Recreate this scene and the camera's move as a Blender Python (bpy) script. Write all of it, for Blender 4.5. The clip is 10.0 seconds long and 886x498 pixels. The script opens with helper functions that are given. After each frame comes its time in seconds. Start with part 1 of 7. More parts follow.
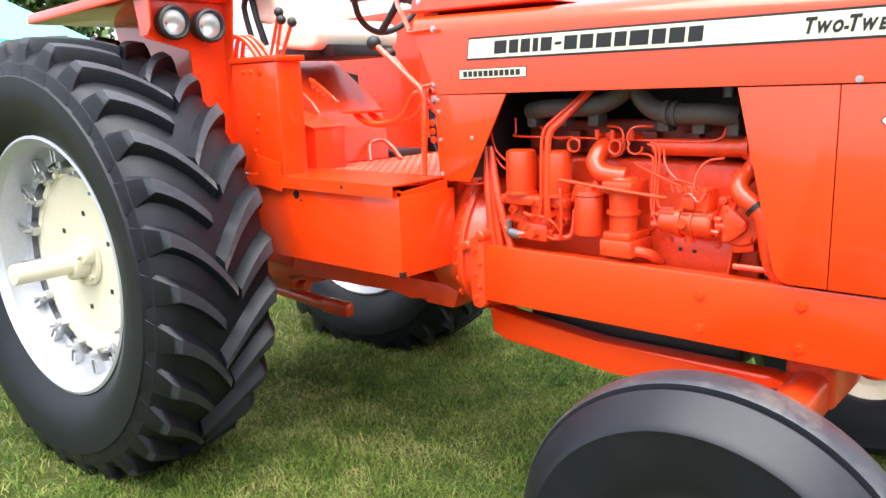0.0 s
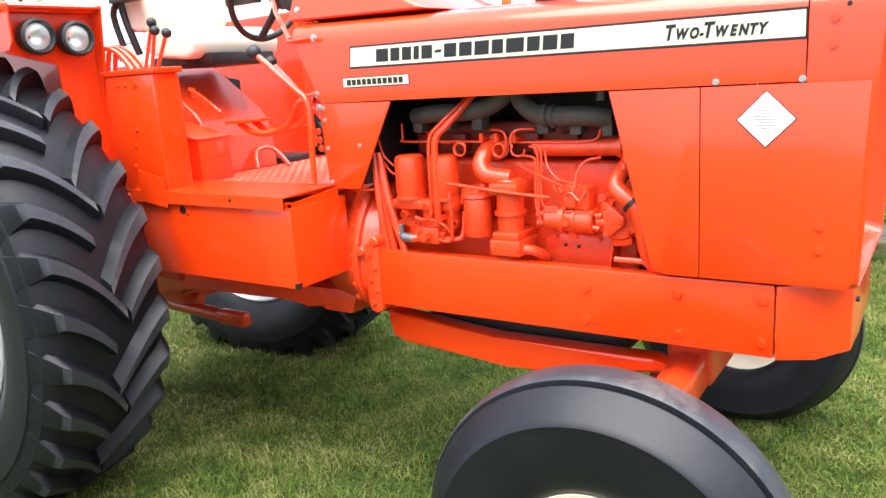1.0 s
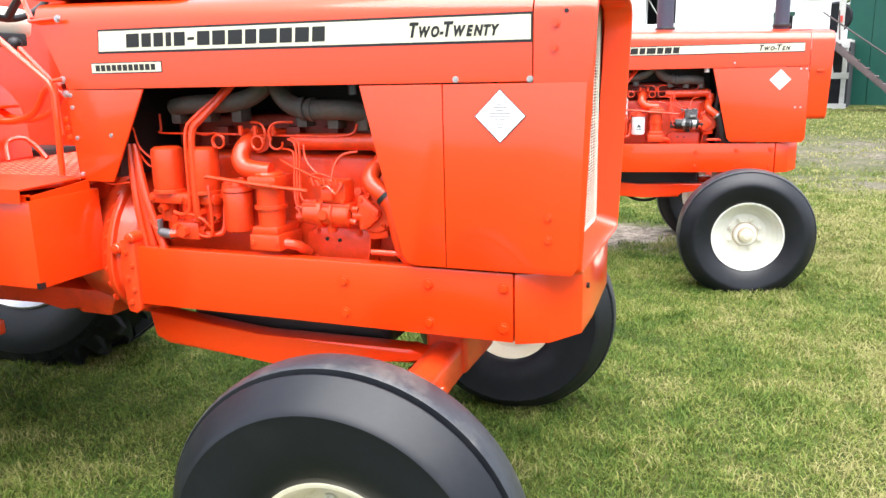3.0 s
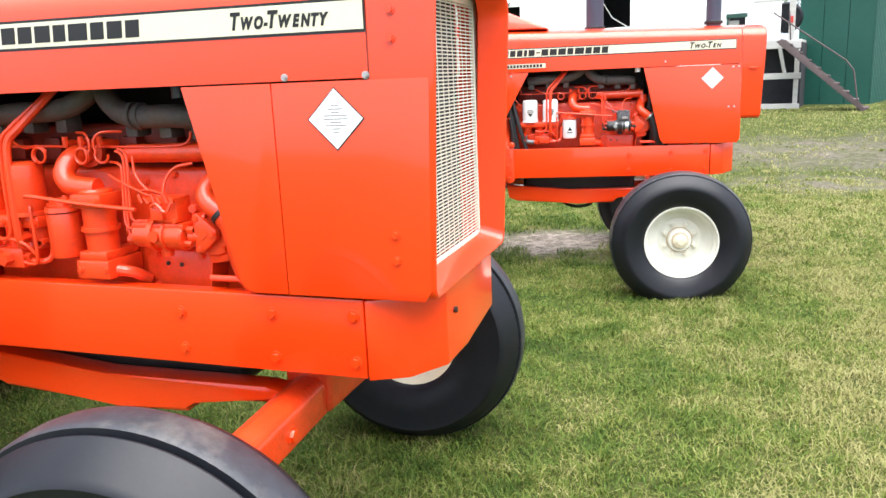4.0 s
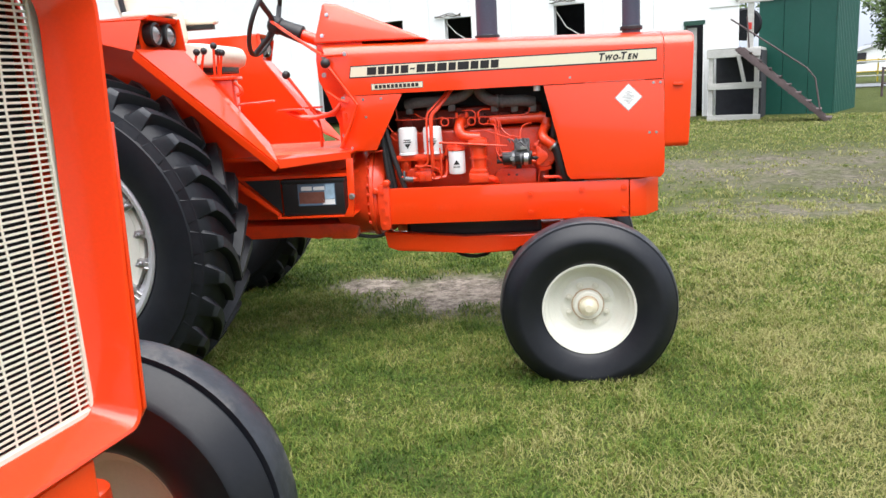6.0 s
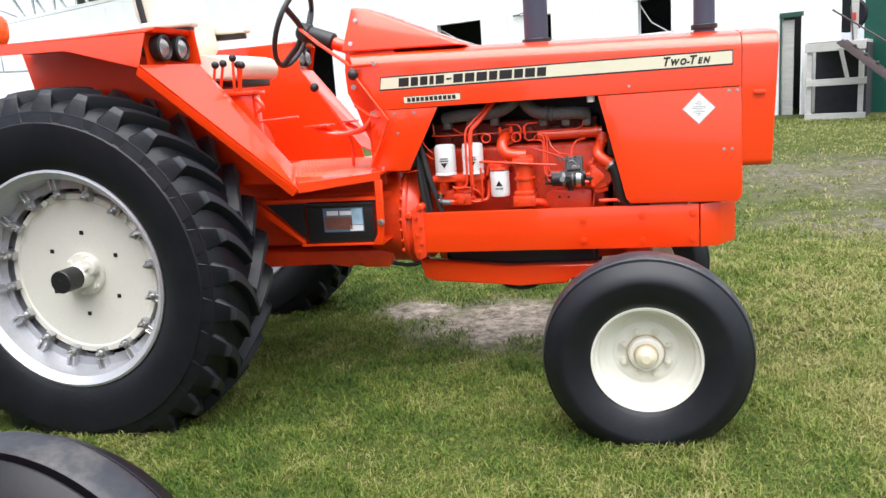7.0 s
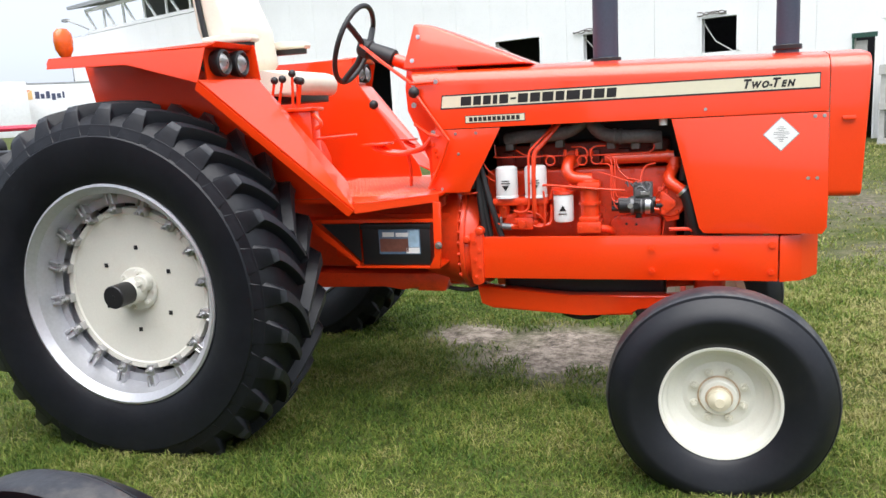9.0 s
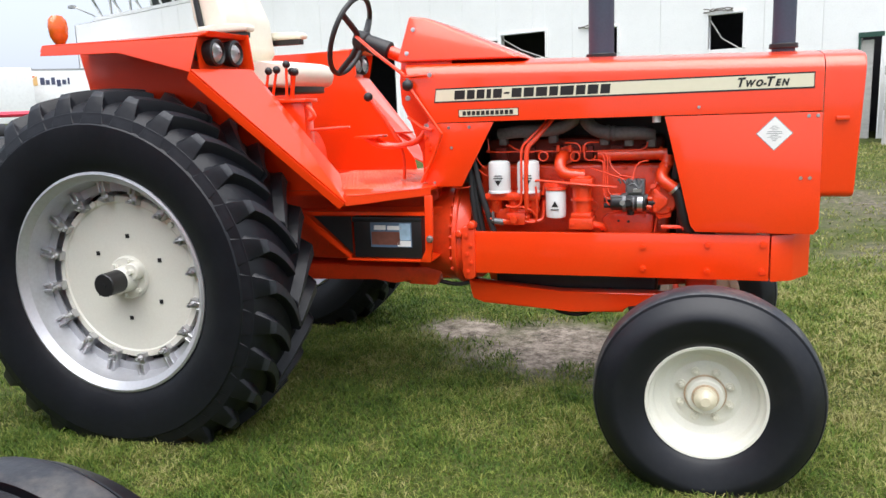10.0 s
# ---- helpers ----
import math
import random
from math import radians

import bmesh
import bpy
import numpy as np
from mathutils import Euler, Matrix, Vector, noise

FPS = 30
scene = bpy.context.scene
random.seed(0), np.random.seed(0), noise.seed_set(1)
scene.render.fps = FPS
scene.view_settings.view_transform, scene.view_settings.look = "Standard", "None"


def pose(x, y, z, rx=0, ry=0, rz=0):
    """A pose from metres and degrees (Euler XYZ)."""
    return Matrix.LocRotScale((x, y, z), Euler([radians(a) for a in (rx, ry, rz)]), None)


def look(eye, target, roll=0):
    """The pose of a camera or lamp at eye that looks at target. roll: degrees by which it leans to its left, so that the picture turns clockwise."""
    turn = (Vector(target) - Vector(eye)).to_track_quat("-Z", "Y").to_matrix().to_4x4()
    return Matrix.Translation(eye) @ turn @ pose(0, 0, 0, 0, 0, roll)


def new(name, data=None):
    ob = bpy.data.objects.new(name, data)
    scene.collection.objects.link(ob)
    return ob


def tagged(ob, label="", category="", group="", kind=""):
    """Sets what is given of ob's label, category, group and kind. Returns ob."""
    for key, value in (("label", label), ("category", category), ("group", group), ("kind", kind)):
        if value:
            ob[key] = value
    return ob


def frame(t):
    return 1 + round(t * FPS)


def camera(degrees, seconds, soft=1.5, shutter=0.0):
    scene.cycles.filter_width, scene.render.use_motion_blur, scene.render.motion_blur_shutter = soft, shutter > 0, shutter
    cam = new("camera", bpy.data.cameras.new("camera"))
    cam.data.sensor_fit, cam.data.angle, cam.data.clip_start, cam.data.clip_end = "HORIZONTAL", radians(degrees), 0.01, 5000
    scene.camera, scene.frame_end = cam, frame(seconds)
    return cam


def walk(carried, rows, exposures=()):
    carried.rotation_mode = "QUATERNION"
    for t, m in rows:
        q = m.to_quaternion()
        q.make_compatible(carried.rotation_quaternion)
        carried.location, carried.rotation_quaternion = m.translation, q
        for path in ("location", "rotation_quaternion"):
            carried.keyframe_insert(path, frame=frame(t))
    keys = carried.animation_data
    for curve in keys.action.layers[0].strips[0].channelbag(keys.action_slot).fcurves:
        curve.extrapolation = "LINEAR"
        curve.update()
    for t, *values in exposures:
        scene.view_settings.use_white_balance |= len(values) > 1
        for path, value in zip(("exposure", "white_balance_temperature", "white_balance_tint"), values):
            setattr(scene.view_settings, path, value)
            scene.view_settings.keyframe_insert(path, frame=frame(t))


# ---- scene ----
EXPO, SKY, SUN = 1.93, 0.094, 2.25
cam = camera(60.06, 10.0)
PATH = [
    (0, 3.2762, -2.3817, 1.5404, 78.150, 2.016, 41.882),
    (0.5, 3.2892, -2.3990, 1.5788, 77.869, 3.225, 35.010),
    (1, 3.3006, -2.3926, 1.6018, 76.907, 3.857, 33.588),
    (1.5, 3.3265, -2.3744, 1.5817, 77.377, 3.548, 31.344),
    (2, 3.3448, -2.3817, 1.5635, 77.425, 3.032, 28.660),
    (2.5, 3.3819, -2.3805, 1.5608, 77.187, 1.319, 22.361),
    (2.7, 3.4142, -2.3586, 1.5571, 77.197, 1.351, 20.682),
    (3.8, 3.6715, -2.0591, 1.5454, 75.623, 1.356, 21.518),
    (4, 3.6909, -1.9407, 1.5143, 77.319, 2.389, 18.498),
    (4.5, 3.7385, -1.6094, 1.5392, 79.986, 2.853, 15.618),
    (5, 3.8740, -1.2930, 1.5285, 79.618, 2.692, 15.382),
    (5.5, 3.9770, -0.9883, 1.5528, 78.032, 3.767, 15.578),
    (5.7, 3.9740, -0.8698, 1.5388, 78.300, 3.591, 15.911),
    (6.8, 4.0014, -0.2335, 1.5739, 77.261, 3.912, 21.224),
    (7, 4.0444, -0.1416, 1.5903, 78.332, 4.117, 22.931),
    (7.5, 4.0259, -0.0771, 1.6012, 79.365, 3.051, 22.976),
    (8, 3.9773, -0.0482, 1.6073, 78.584, 2.656, 23.024),
    (8.5, 3.9345, -0.0486, 1.6069, 77.838, 3.366, 21.871),
    (9, 3.9485, -0.0139, 1.6102, 79.708, 3.197, 26.983),
    (9.5, 3.9887, 0.0173, 1.6090, 79.408, 2.009, 27.520),
    (10, 3.9984, 0.0180, 1.6111, 79.203, 2.262, 27.433),
]

walk(cam, [(t, pose(x, y, z, rx, ry, rz)) for t, x, y, z, rx, ry, rz in PATH], exposures=[(0.0, EXPO + 0.10), (2.5, EXPO + 0.10), (4.5, EXPO - 0.26), (5.5, EXPO - 0.56), (7.5, EXPO - 0.52), (10.0, EXPO - 0.76)])

# ---- world and sun: bright overcast sky ----
world = bpy.data.worlds.new("overcast_sky")
scene.world = world
world.use_nodes = True
wn, wl = world.node_tree.nodes, world.node_tree.links
sky = wn.new("ShaderNodeTexSky")
sky.sky_type, sky.sun_disc = "NISHITA", False
sky.sun_elevation, sky.sun_rotation = radians(73), radians(144)
sky.air_density, sky.dust_density, sky.ozone_density = 1.0, 4.0, 1.0
grey = wn.new("ShaderNodeHueSaturation")
grey.inputs["Saturation"].default_value = 0.40
wl.new(sky.outputs["Color"], grey.inputs["Color"])
cloud = wn.new("ShaderNodeMix")
cloud.data_type = "RGBA"
cloud.inputs["Factor"].default_value = 0.55
cloud.inputs["B"].default_value = (5.3, 5.9, 7.1, 1)
wl.new(grey.outputs["Color"], cloud.inputs["A"])
wl.new(cloud.outputs["Result"], wn["Background"].inputs["Color"])
wn["Background"].inputs["Strength"].default_value = SKY
sun_data = bpy.data.lights.new("sun", "SUN")
sun_data.energy, sun_data.angle, sun_data.color = SUN, radians(75), (1.0, 0.99, 0.99)
sun = new("sun", sun_data)
sun.matrix_world = look((6.0, -5.5, 22), (2, 0, 0))
tagged(sun, kind="structure")

# ---- materials ----
def material(name, color, rough=0.5, metal=0.0, vary=0.12, grain=40.0, bump=0.0, coat=0.0, blotch=3.0, dirt=None, dirt_amount=0.0, per_object=0.0, spec=0.5, stretch=(1, 1, 1)):
    """A painted, worn or natural surface: base colour varied by fine grain and broad blotches, with fine relief."""
    m = bpy.data.materials.new(name)
    m.use_nodes = True
    n, l = m.node_tree.nodes, m.node_tree.links
    b = n["Principled BSDF"]
    b.inputs["Metallic"].default_value = metal
    b.inputs["Specular IOR Level"].default_value = spec
    if coat:
        b.inputs["Coat Weight"].default_value = coat
        b.inputs["Coat Roughness"].default_value = 0.08
    tc = n.new("ShaderNodeTexCoord")
    mp = n.new("ShaderNodeMapping")
    mp.inputs["Scale"].default_value = stretch
    l.new(tc.outputs["Object"], mp.inputs["Vector"])
    fine, broad = n.new("ShaderNodeTexNoise"), n.new("ShaderNodeTexNoise")
    fine.inputs["Scale"].default_value, fine.inputs["Detail"].default_value = grain, 5
    broad.inputs["Scale"].default_value, broad.inputs["Detail"].default_value = blotch, 4
    for t in (fine, broad):
        l.new(mp.outputs["Vector"], t.inputs["Vector"])
    add = n.new("ShaderNodeMath")
    add.operation = "ADD"
    l.new(fine.outputs["Fac"], add.inputs[0])
    l.new(broad.outputs["Fac"], add.inputs[1])
    rng = n.new("ShaderNodeMapRange")
    rng.inputs["From Min"].default_value, rng.inputs["From Max"].default_value = 0.6, 1.4
    rng.inputs["To Min"].default_value, rng.inputs["To Max"].default_value = 1 - vary, 1 + vary
    l.new(add.outputs[0], rng.inputs["Value"])
    mul = n.new("ShaderNodeVectorMath")
    mul.operation = "SCALE"
    mul.inputs[0].default_value = color
    l.new(rng.outputs[0], mul.inputs["Scale"])
    out = mul.outputs[0]
    if per_object:
        info = n.new("ShaderNodeObjectInfo")
        r2 = n.new("ShaderNodeMapRange")
        r2.inputs["To Min"].default_value, r2.inputs["To Max"].default_value = 1 - per_object, 1 + per_object
        l.new(info.outputs["Random"], r2.inputs["Value"])
        m2 = n.new("ShaderNodeVectorMath")
        m2.operation = "SCALE"
        l.new(out, m2.inputs[0])
        l.new(r2.outputs[0], m2.inputs["Scale"])
        out = m2.outputs[0]
    if dirt:
        dn = n.new("ShaderNodeTexNoise")
        dn.inputs["Scale"].default_value, dn.inputs["Detail"].default_value, dn.inputs["Roughness"].default_value = 6.0, 8, 0.7
        l.new(mp.outputs["Vector"], dn.inputs["Vector"])
        dr = n.new("ShaderNodeMapRange")
        dr.inputs["From Min"].default_value, dr.inputs["From Max"].default_value = 0.5, 0.75
        dr.inputs["To Max"].default_value = dirt_amount
        l.new(dn.outputs["Fac"], dr.inputs["Value"])
        mix = n.new("ShaderNodeMix")
        mix.data_type = "RGBA"
        l.new(dr.outputs[0], mix.inputs["Factor"])
        l.new(out, mix.inputs["A"])
        mix.inputs["B"].default_value = (*dirt, 1)
        out = mix.outputs["Result"]
    l.new(out, b.inputs["Base Color"])
    rr = n.new("ShaderNodeMapRange")
    rr.inputs["To Min"].default_value, rr.inputs["To Max"].default_value = max(0.02, rough - 0.08), min(1, rough + 0.08)
    l.new(broad.outputs["Fac"], rr.inputs["Value"])
    l.new(rr.outputs[0], b.inputs["Roughness"])
    if bump:
        bp = n.new("ShaderNodeBump")
        bp.inputs["Strength"].default_value, bp.inputs["Distance"].default_value = min(1, bump), 0.004
        l.new(fine.outputs["Fac"], bp.inputs["Height"])
        l.new(bp.outputs["Normal"], b.inputs["Normal"])
    return m


ORANGE = material("orange_paint", (0.87, 0.047, 0.003), 0.32, vary=0.06, grain=180, bump=0.03, coat=0.85, spec=0.4, blotch=1.6)
CAST = material("orange_paint_on_casting", (0.80, 0.050, 0.007), 0.38, vary=0.12, grain=120, bump=0.30, coat=0.45, blotch=7, dirt=(0.16, 0.020, 0.010), dirt_amount=0.5)
CREAM = material("cream_paint", (0.70, 0.64, 0.48), 0.38, vary=0.06, grain=120, bump=0.05, coat=0.15, dirt=(0.5, 0.4, 0.25), dirt_amount=0.18)
WHITE = material("ivory_white_paint", (0.73, 0.72, 0.64), 0.38, vary=0.05, grain=120, bump=0.05, coat=0.15, dirt=(0.5, 0.42, 0.3), dirt_amount=0.15)
GRILLE = material("ivory_grille_paint", (0.78, 0.75, 0.63), 0.4, vary=0.05, grain=120, dirt=(0.5, 0.42, 0.3), dirt_amount=0.15)
SILVER = material("galvanised_rim", (0.53, 0.54, 0.57), 0.42, metal=0.6, vary=0.1, grain=60, bump=0.1, dirt=(0.30, 0.29, 0.28), dirt_amount=0.25)
STEEL = material("zinc_steel", (0.55, 0.55, 0.56), 0.32, metal=0.9, vary=0.12, grain=90, bump=0.1)
RUBBER = material("worn_tyre_rubber", (0.0062, 0.0072, 0.0105), 0.45, vary=0.3, grain=35, bump=0.25, blotch=5, dirt=(0.020, 0.020, 0.022), dirt_amount=0.35, spec=0.32)
SCUFFED = material("scuffed_lug_faces", (0.027, 0.030, 0.037), 0.45, vary=0.35, grain=50, bump=0.4, blotch=9, dirt=(0.22, 0.20, 0.17), dirt_amount=0.5, spec=0.45)
PUMPGREY = material("grey_cast_aluminium", (0.16, 0.16, 0.165), 0.45, metal=0.5, vary=0.25, grain=90, bump=0.3)
RUBBER2 = material("clean_tyre_rubber", (0.0075, 0.0085, 0.0120), 0.42, vary=0.2, grain=60, bump=0.08, blotch=4, dirt=(0.04, 0.039, 0.038), dirt_amount=0.2, spec=0.35)
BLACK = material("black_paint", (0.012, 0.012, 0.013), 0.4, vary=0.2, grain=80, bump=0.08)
DARKIRON = material("sooty_cast_iron", (0.085, 0.076, 0.071), 0.65, metal=0.2, vary=0.3, grain=70, bump=0.5, blotch=9, dirt=(0.14, 0.085, 0.05), dirt_amount=0.5)
SOOT = material("sooty_iron", (0.125, 0.115, 0.112), 0.65, metal=0.2, vary=0.35, grain=70, bump=0.5, blotch=9, dirt=(0.16, 0.14, 0.12), dirt_amount=0.4)
STACK = material("grey_stack_enamel", (0.040, 0.054, 0.084), 0.5, vary=0.15, grain=90, bump=0.1)
DECAL = material("ivory_decal", (0.71, 0.67, 0.50), 0.35, vary=0.03, grain=60)
INK = material("black_print", (0.012, 0.012, 0.012), 0.4, vary=0.1, grain=60)
GREYPRINT = material("grey_print", (0.22, 0.22, 0.22), 0.5, vary=0.1, grain=60)
LABEL = material("white_label", (0.82, 0.82, 0.80), 0.4, vary=0.03, grain=60)
REDPRINT = material("red_print", (0.55, 0.04, 0.03), 0.4, vary=0.05, grain=60)
VINYL = material("ivory_vinyl", (0.74, 0.70, 0.58), 0.45, vary=0.08, grain=150, bump=0.2, blotch=4, dirt=(0.55, 0.48, 0.36), dirt_amount=0.25)
HEADSHADE = material("shade_dark_orange_casting", (0.22, 0.020, 0.008), 0.5, vary=0.3, grain=70, bump=0.4, blotch=8, dirt=(0.03, 0.02, 0.018), dirt_amount=0.8)
PALEPLATE = material("pale_sheen_orange_plate", (0.72, 0.13, 0.06), 0.35, vary=0.2, grain=90, bump=0.1, dirt=(0.45, 0.30, 0.25), dirt_amount=0.6)
FILTERWHITE = material("white_filter_can", (0.78, 0.78, 0.77), 0.35, vary=0.04, grain=80)
MESHBLACK = material("black_screen", (0.005, 0.005, 0.006), 0.85, vary=0.2, grain=300, bump=0.3)
GRIMYSHADE = material("grimy_shaded_ivory_paint", (0.66, 0.64, 0.54), 0.5, vary=0.2, grain=120, bump=0.2)
RUST = material("rust_stained_paint", (0.50, 0.38, 0.26), 0.7, vary=0.3, grain=120, bump=0.3)
HOSE = material("black_hose", (0.014, 0.014, 0.015), 0.5, vary=0.2, grain=120, bump=0.1)


def clear(name, color, rough=0.03):
    m = bpy.data.materials.new(name)
    m.use_nodes = True
    b = m.node_tree.nodes["Principled BSDF"]
    b.inputs["Base Color"].default_value = (*color, 1)
    b.inputs["Roughness"].default_value = rough
    b.inputs["Transmission Weight"].default_value = 1.0
    return m


GLASS = clear("lamp_glass", (0.95, 0.96, 0.97), 0.22)
AMBER = material("amber_plastic", (0.62, 0.12, 0.008), 0.2, vary=0.25, grain=40, coat=0.5)
CHROME = material("reflector_chrome", (0.85, 0.85, 0.85), 0.35, metal=1.0, vary=0.03)


# ---- mesh tools ----
def part(name, b, mat, parent=None, label="", angle=35, kind=""):
    """Links a bmesh as one mesh object under a thing or under a part."""
    me = bpy.data.meshes.new(name)
    bmesh.ops.recalc_face_normals(b, faces=b.faces)
    b.to_mesh(me)
    b.free()
    me.materials.append(mat)
    me.shade_smooth()
    me.set_sharp_from_angle(angle=radians(angle))
    ob = new(name, me)
    ob.parent = parent
    if label:
        tagged(ob, label)
    if kind:
        tagged(ob, kind=kind)
    return ob


def thing(name, label, category, m=None, group="", kind=""):
    ob = new(name)
    ob.empty_display_size = 0.2
    if m is not None:
        ob.matrix_basis = m
    return tagged(ob, label, category, group, kind)


def B():
    return bmesh.new()


def bevel_new(b, verts, width, seg=2):
    if width <= 0:
        return
    vs = set(verts)
    edges = [e for e in b.edges if e.verts[0] in vs and e.verts[1] in vs]
    bmesh.ops.bevel(b, geom=edges, offset=width, segments=seg, affect="EDGES", profile=0.6)


def box(b, x0, x1, y0, y1, z0, z1, bev=0.004, seg=2, m=None):
    vs = [b.verts.new(Vector((x, y, z))) for x in (x0, x1) for y in (y0, y1) for z in (z0, z1)]
    for f in ((0, 1, 3, 2), (4, 6, 7, 5), (0, 4, 5, 1), (2, 3, 7, 6), (0, 2, 6, 4), (1, 5, 7, 3)):
        b.faces.new([vs[i] for i in f])
    if m is not None:
        for v in vs:
            v.co = m @ v.co
    bevel_new(b, vs, bev, seg)
    return b


def prism(b, pts, lo, hi, axis="y", bev=0.004, seg=2):
    """A polygon drawn in the two other axes, extruded from lo to hi along axis."""
    def at(p, h):
        return {"y": (p[0], h, p[1]), "x": (h, p[0], p[1]), "z": (p[0], p[1], h)}[axis]
    lo_v = [b.verts.new(at(p, lo)) for p in pts]
    hi_v = [b.verts.new(at(p, hi)) for p in pts]
    n = len(pts)
    b.faces.new(lo_v)
    b.faces.new(hi_v[::-1])
    for i in range(n):
        b.faces.new((lo_v[i], lo_v[(i + 1) % n], hi_v[(i + 1) % n], hi_v[i]))
    bevel_new(b, lo_v + hi_v, bev, seg)
    return b


def ring_of(b, c, u, v, r, seg):
    return [b.verts.new(c + u * (r * math.cos(2 * math.pi * i / seg)) + v * (r * math.sin(2 * math.pi * i / seg))) for i in range(seg)]


def tube(b, pts, r, seg=10, smooth=0, radii=None):
    """A round bar swept along points; smooth: extra points between them on a curve."""
    P = [Vector(p) for p in pts]
    if smooth:
        Q = []
        for i in range(len(P) - 1):
            p0, p1, p2, p3 = P[max(i - 1, 0)], P[i], P[i + 1], P[min(i + 2, len(P) - 1)]
            for k in range(smooth):
                t = k / smooth
                Q.append(0.5 * (2 * p1 + (p2 - p0) * t + (2 * p0 - 5 * p1 + 4 * p2 - p3) * t * t + (3 * p1 - p0 - 3 * p2 + p3) * t ** 3))
        P = Q + [P[-1]]
    n = len(P)
    rings, u = [], None
    for i, p in enumerate(P):
        d = (P[min(i + 1, n - 1)] - P[max(i - 1, 0)]).normalized()
        if u is None:
            u = d.orthogonal().normalized()
        u = (u - d * u.dot(d)).normalized()
        rr = radii[i] if radii and not smooth else r
        rings.append(ring_of(b, p, u, d.cross(u), rr, seg))
    for a, c in zip(rings, rings[1:]):
        for i in range(seg):
            b.faces.new((a[i], a[(i + 1) % seg], c[(i + 1) % seg], c[i]))
    b.faces.new(rings[0][::-1])
    b.faces.new(rings[-1])
    return b


def cyl(b, p0, p1, r0, r1=None, seg=24, bev=0.0):
    p0, p1 = Vector(p0), Vector(p1)
    d = (p1 - p0).normalized()
    r1 = r0 if r1 is None else r1
    pts, rad = [p0, p1], [r0, r1]
    if bev:
        pts = [p0, p0 + d * bev, p1 - d * bev, p1]
        rad = [r0 - bev, r0, r1, r1 - bev]
    u = d.orthogonal().normalized()
    w = d.cross(u)
    rings = [ring_of(b, p, u, w, r, seg) for p, r in zip(pts, rad)]
    for a, c in zip(rings, rings[1:]):
        for i in range(seg):
            b.faces.new((a[i], a[(i + 1) % seg], c[(i + 1) % seg], c[i]))
    b.faces.new(rings[0][::-1])
    b.faces.new(rings[-1])
    return b


def lathe(b, prof, cx, cz, seg=48, closed=True, cy=0.0, a0=0.0):
    """Turns a profile of (radius, y) about the axle line through (cx, cz)."""
    rows = []
    for i in range(seg):
        a = a0 + 2 * math.pi * i / seg
        rows.append([b.verts.new((cx + r * math.cos(a), cy + y, cz + r * math.sin(a))) for r, y in prof])
    n = len(prof)
    for i in range(seg):
        p, q = rows[i], rows[(i + 1) % seg]
        for j in range(n if closed else n - 1):
            k = (j + 1) % n
            b.faces.new((p[j], p[k], q[k], q[j]))
    return b


def bolt(b, p, n, r=0.012, h=0.009, washer=True):
    """A hex head on a washer, standing on a face with outward normal n."""
    p, n = Vector(p), Vector(n).normalized()
    if washer:
        cyl(b, p - n * 0.002, p + n * 0.003, r * 1.35, seg=16)
    cyl(b, p + n * 0.002, p + n * h, r, r * 0.92, seg=6)


def ball(b, c, r, seg=14, squash=1.0):
    vs = bmesh.ops.create_uvsphere(b, u_segments=seg, v_segments=max(6, seg // 2 + 2), radius=r)["verts"]
    for v in vs:
        v.co = Vector((v.co.x, v.co.y, v.co.z * squash)) + Vector(c)


def words(name, text, size, mat, parent, m, shear=0.0, weight=0.0, depth=0.0015, sizes=None, label="", widen=1.0):
    """Flat raised lettering in the built-in font. sizes: one height for each character."""
    b = B()
    x = 0.0
    for i, ch in enumerate(text):
        cu = bpy.data.curves.new("type", "FONT")
        cu.body, cu.size, cu.shear, cu.offset, cu.extrude = ch, (sizes[i] if sizes else size), shear, weight, depth
        tmp = bpy.data.objects.new("type", cu)
        scene.collection.objects.link(tmp)
        dg = bpy.context.evaluated_depsgraph_get()
        me = bpy.data.meshes.new_from_object(tmp.evaluated_get(dg))
        xs = [v.co.x for v in me.vertices]
        lo, hi = min(xs), max(xs)
        before = len(b.verts)
        b.from_mesh(me)
        b.verts.ensure_lookup_table()
        for v in b.verts[before:]:
            v.co.x = (v.co.x - lo + x) * 1.0
        x += hi - lo + (sizes[i] if sizes else size) * 0.10 - shear * (sizes[i] if sizes else size) * 0.35
        bpy.data.objects.remove(tmp)
        bpy.data.curves.remove(cu)
        bpy.data.meshes.remove(me)
    for v in b.verts:
        v.co.x *= widen
        v.co = m @ v.co
    return part(name, b, mat, parent, label)

# ---- ground ----
def ground_height(x, y):
    """Nearly flat under the tractors, rising gently towards the grandstand."""
    k = min(max((y - 7.5) / 11.0, 0.0), 1.0)
    lean = (0.012 + 0.010 * (min(y, 7.0) + 1) + 0.009 * min(max(x, -1.0), 6.0)) * (1 - k)
    return lean + 0.52 * k * k * (3 - 2 * k) + 0.012 * noise.noise(Vector((x * 0.9, y * 0.9, 0.3))) + 0.03 * noise.noise(Vector((x * 0.25, y * 0.25, 4.0)))


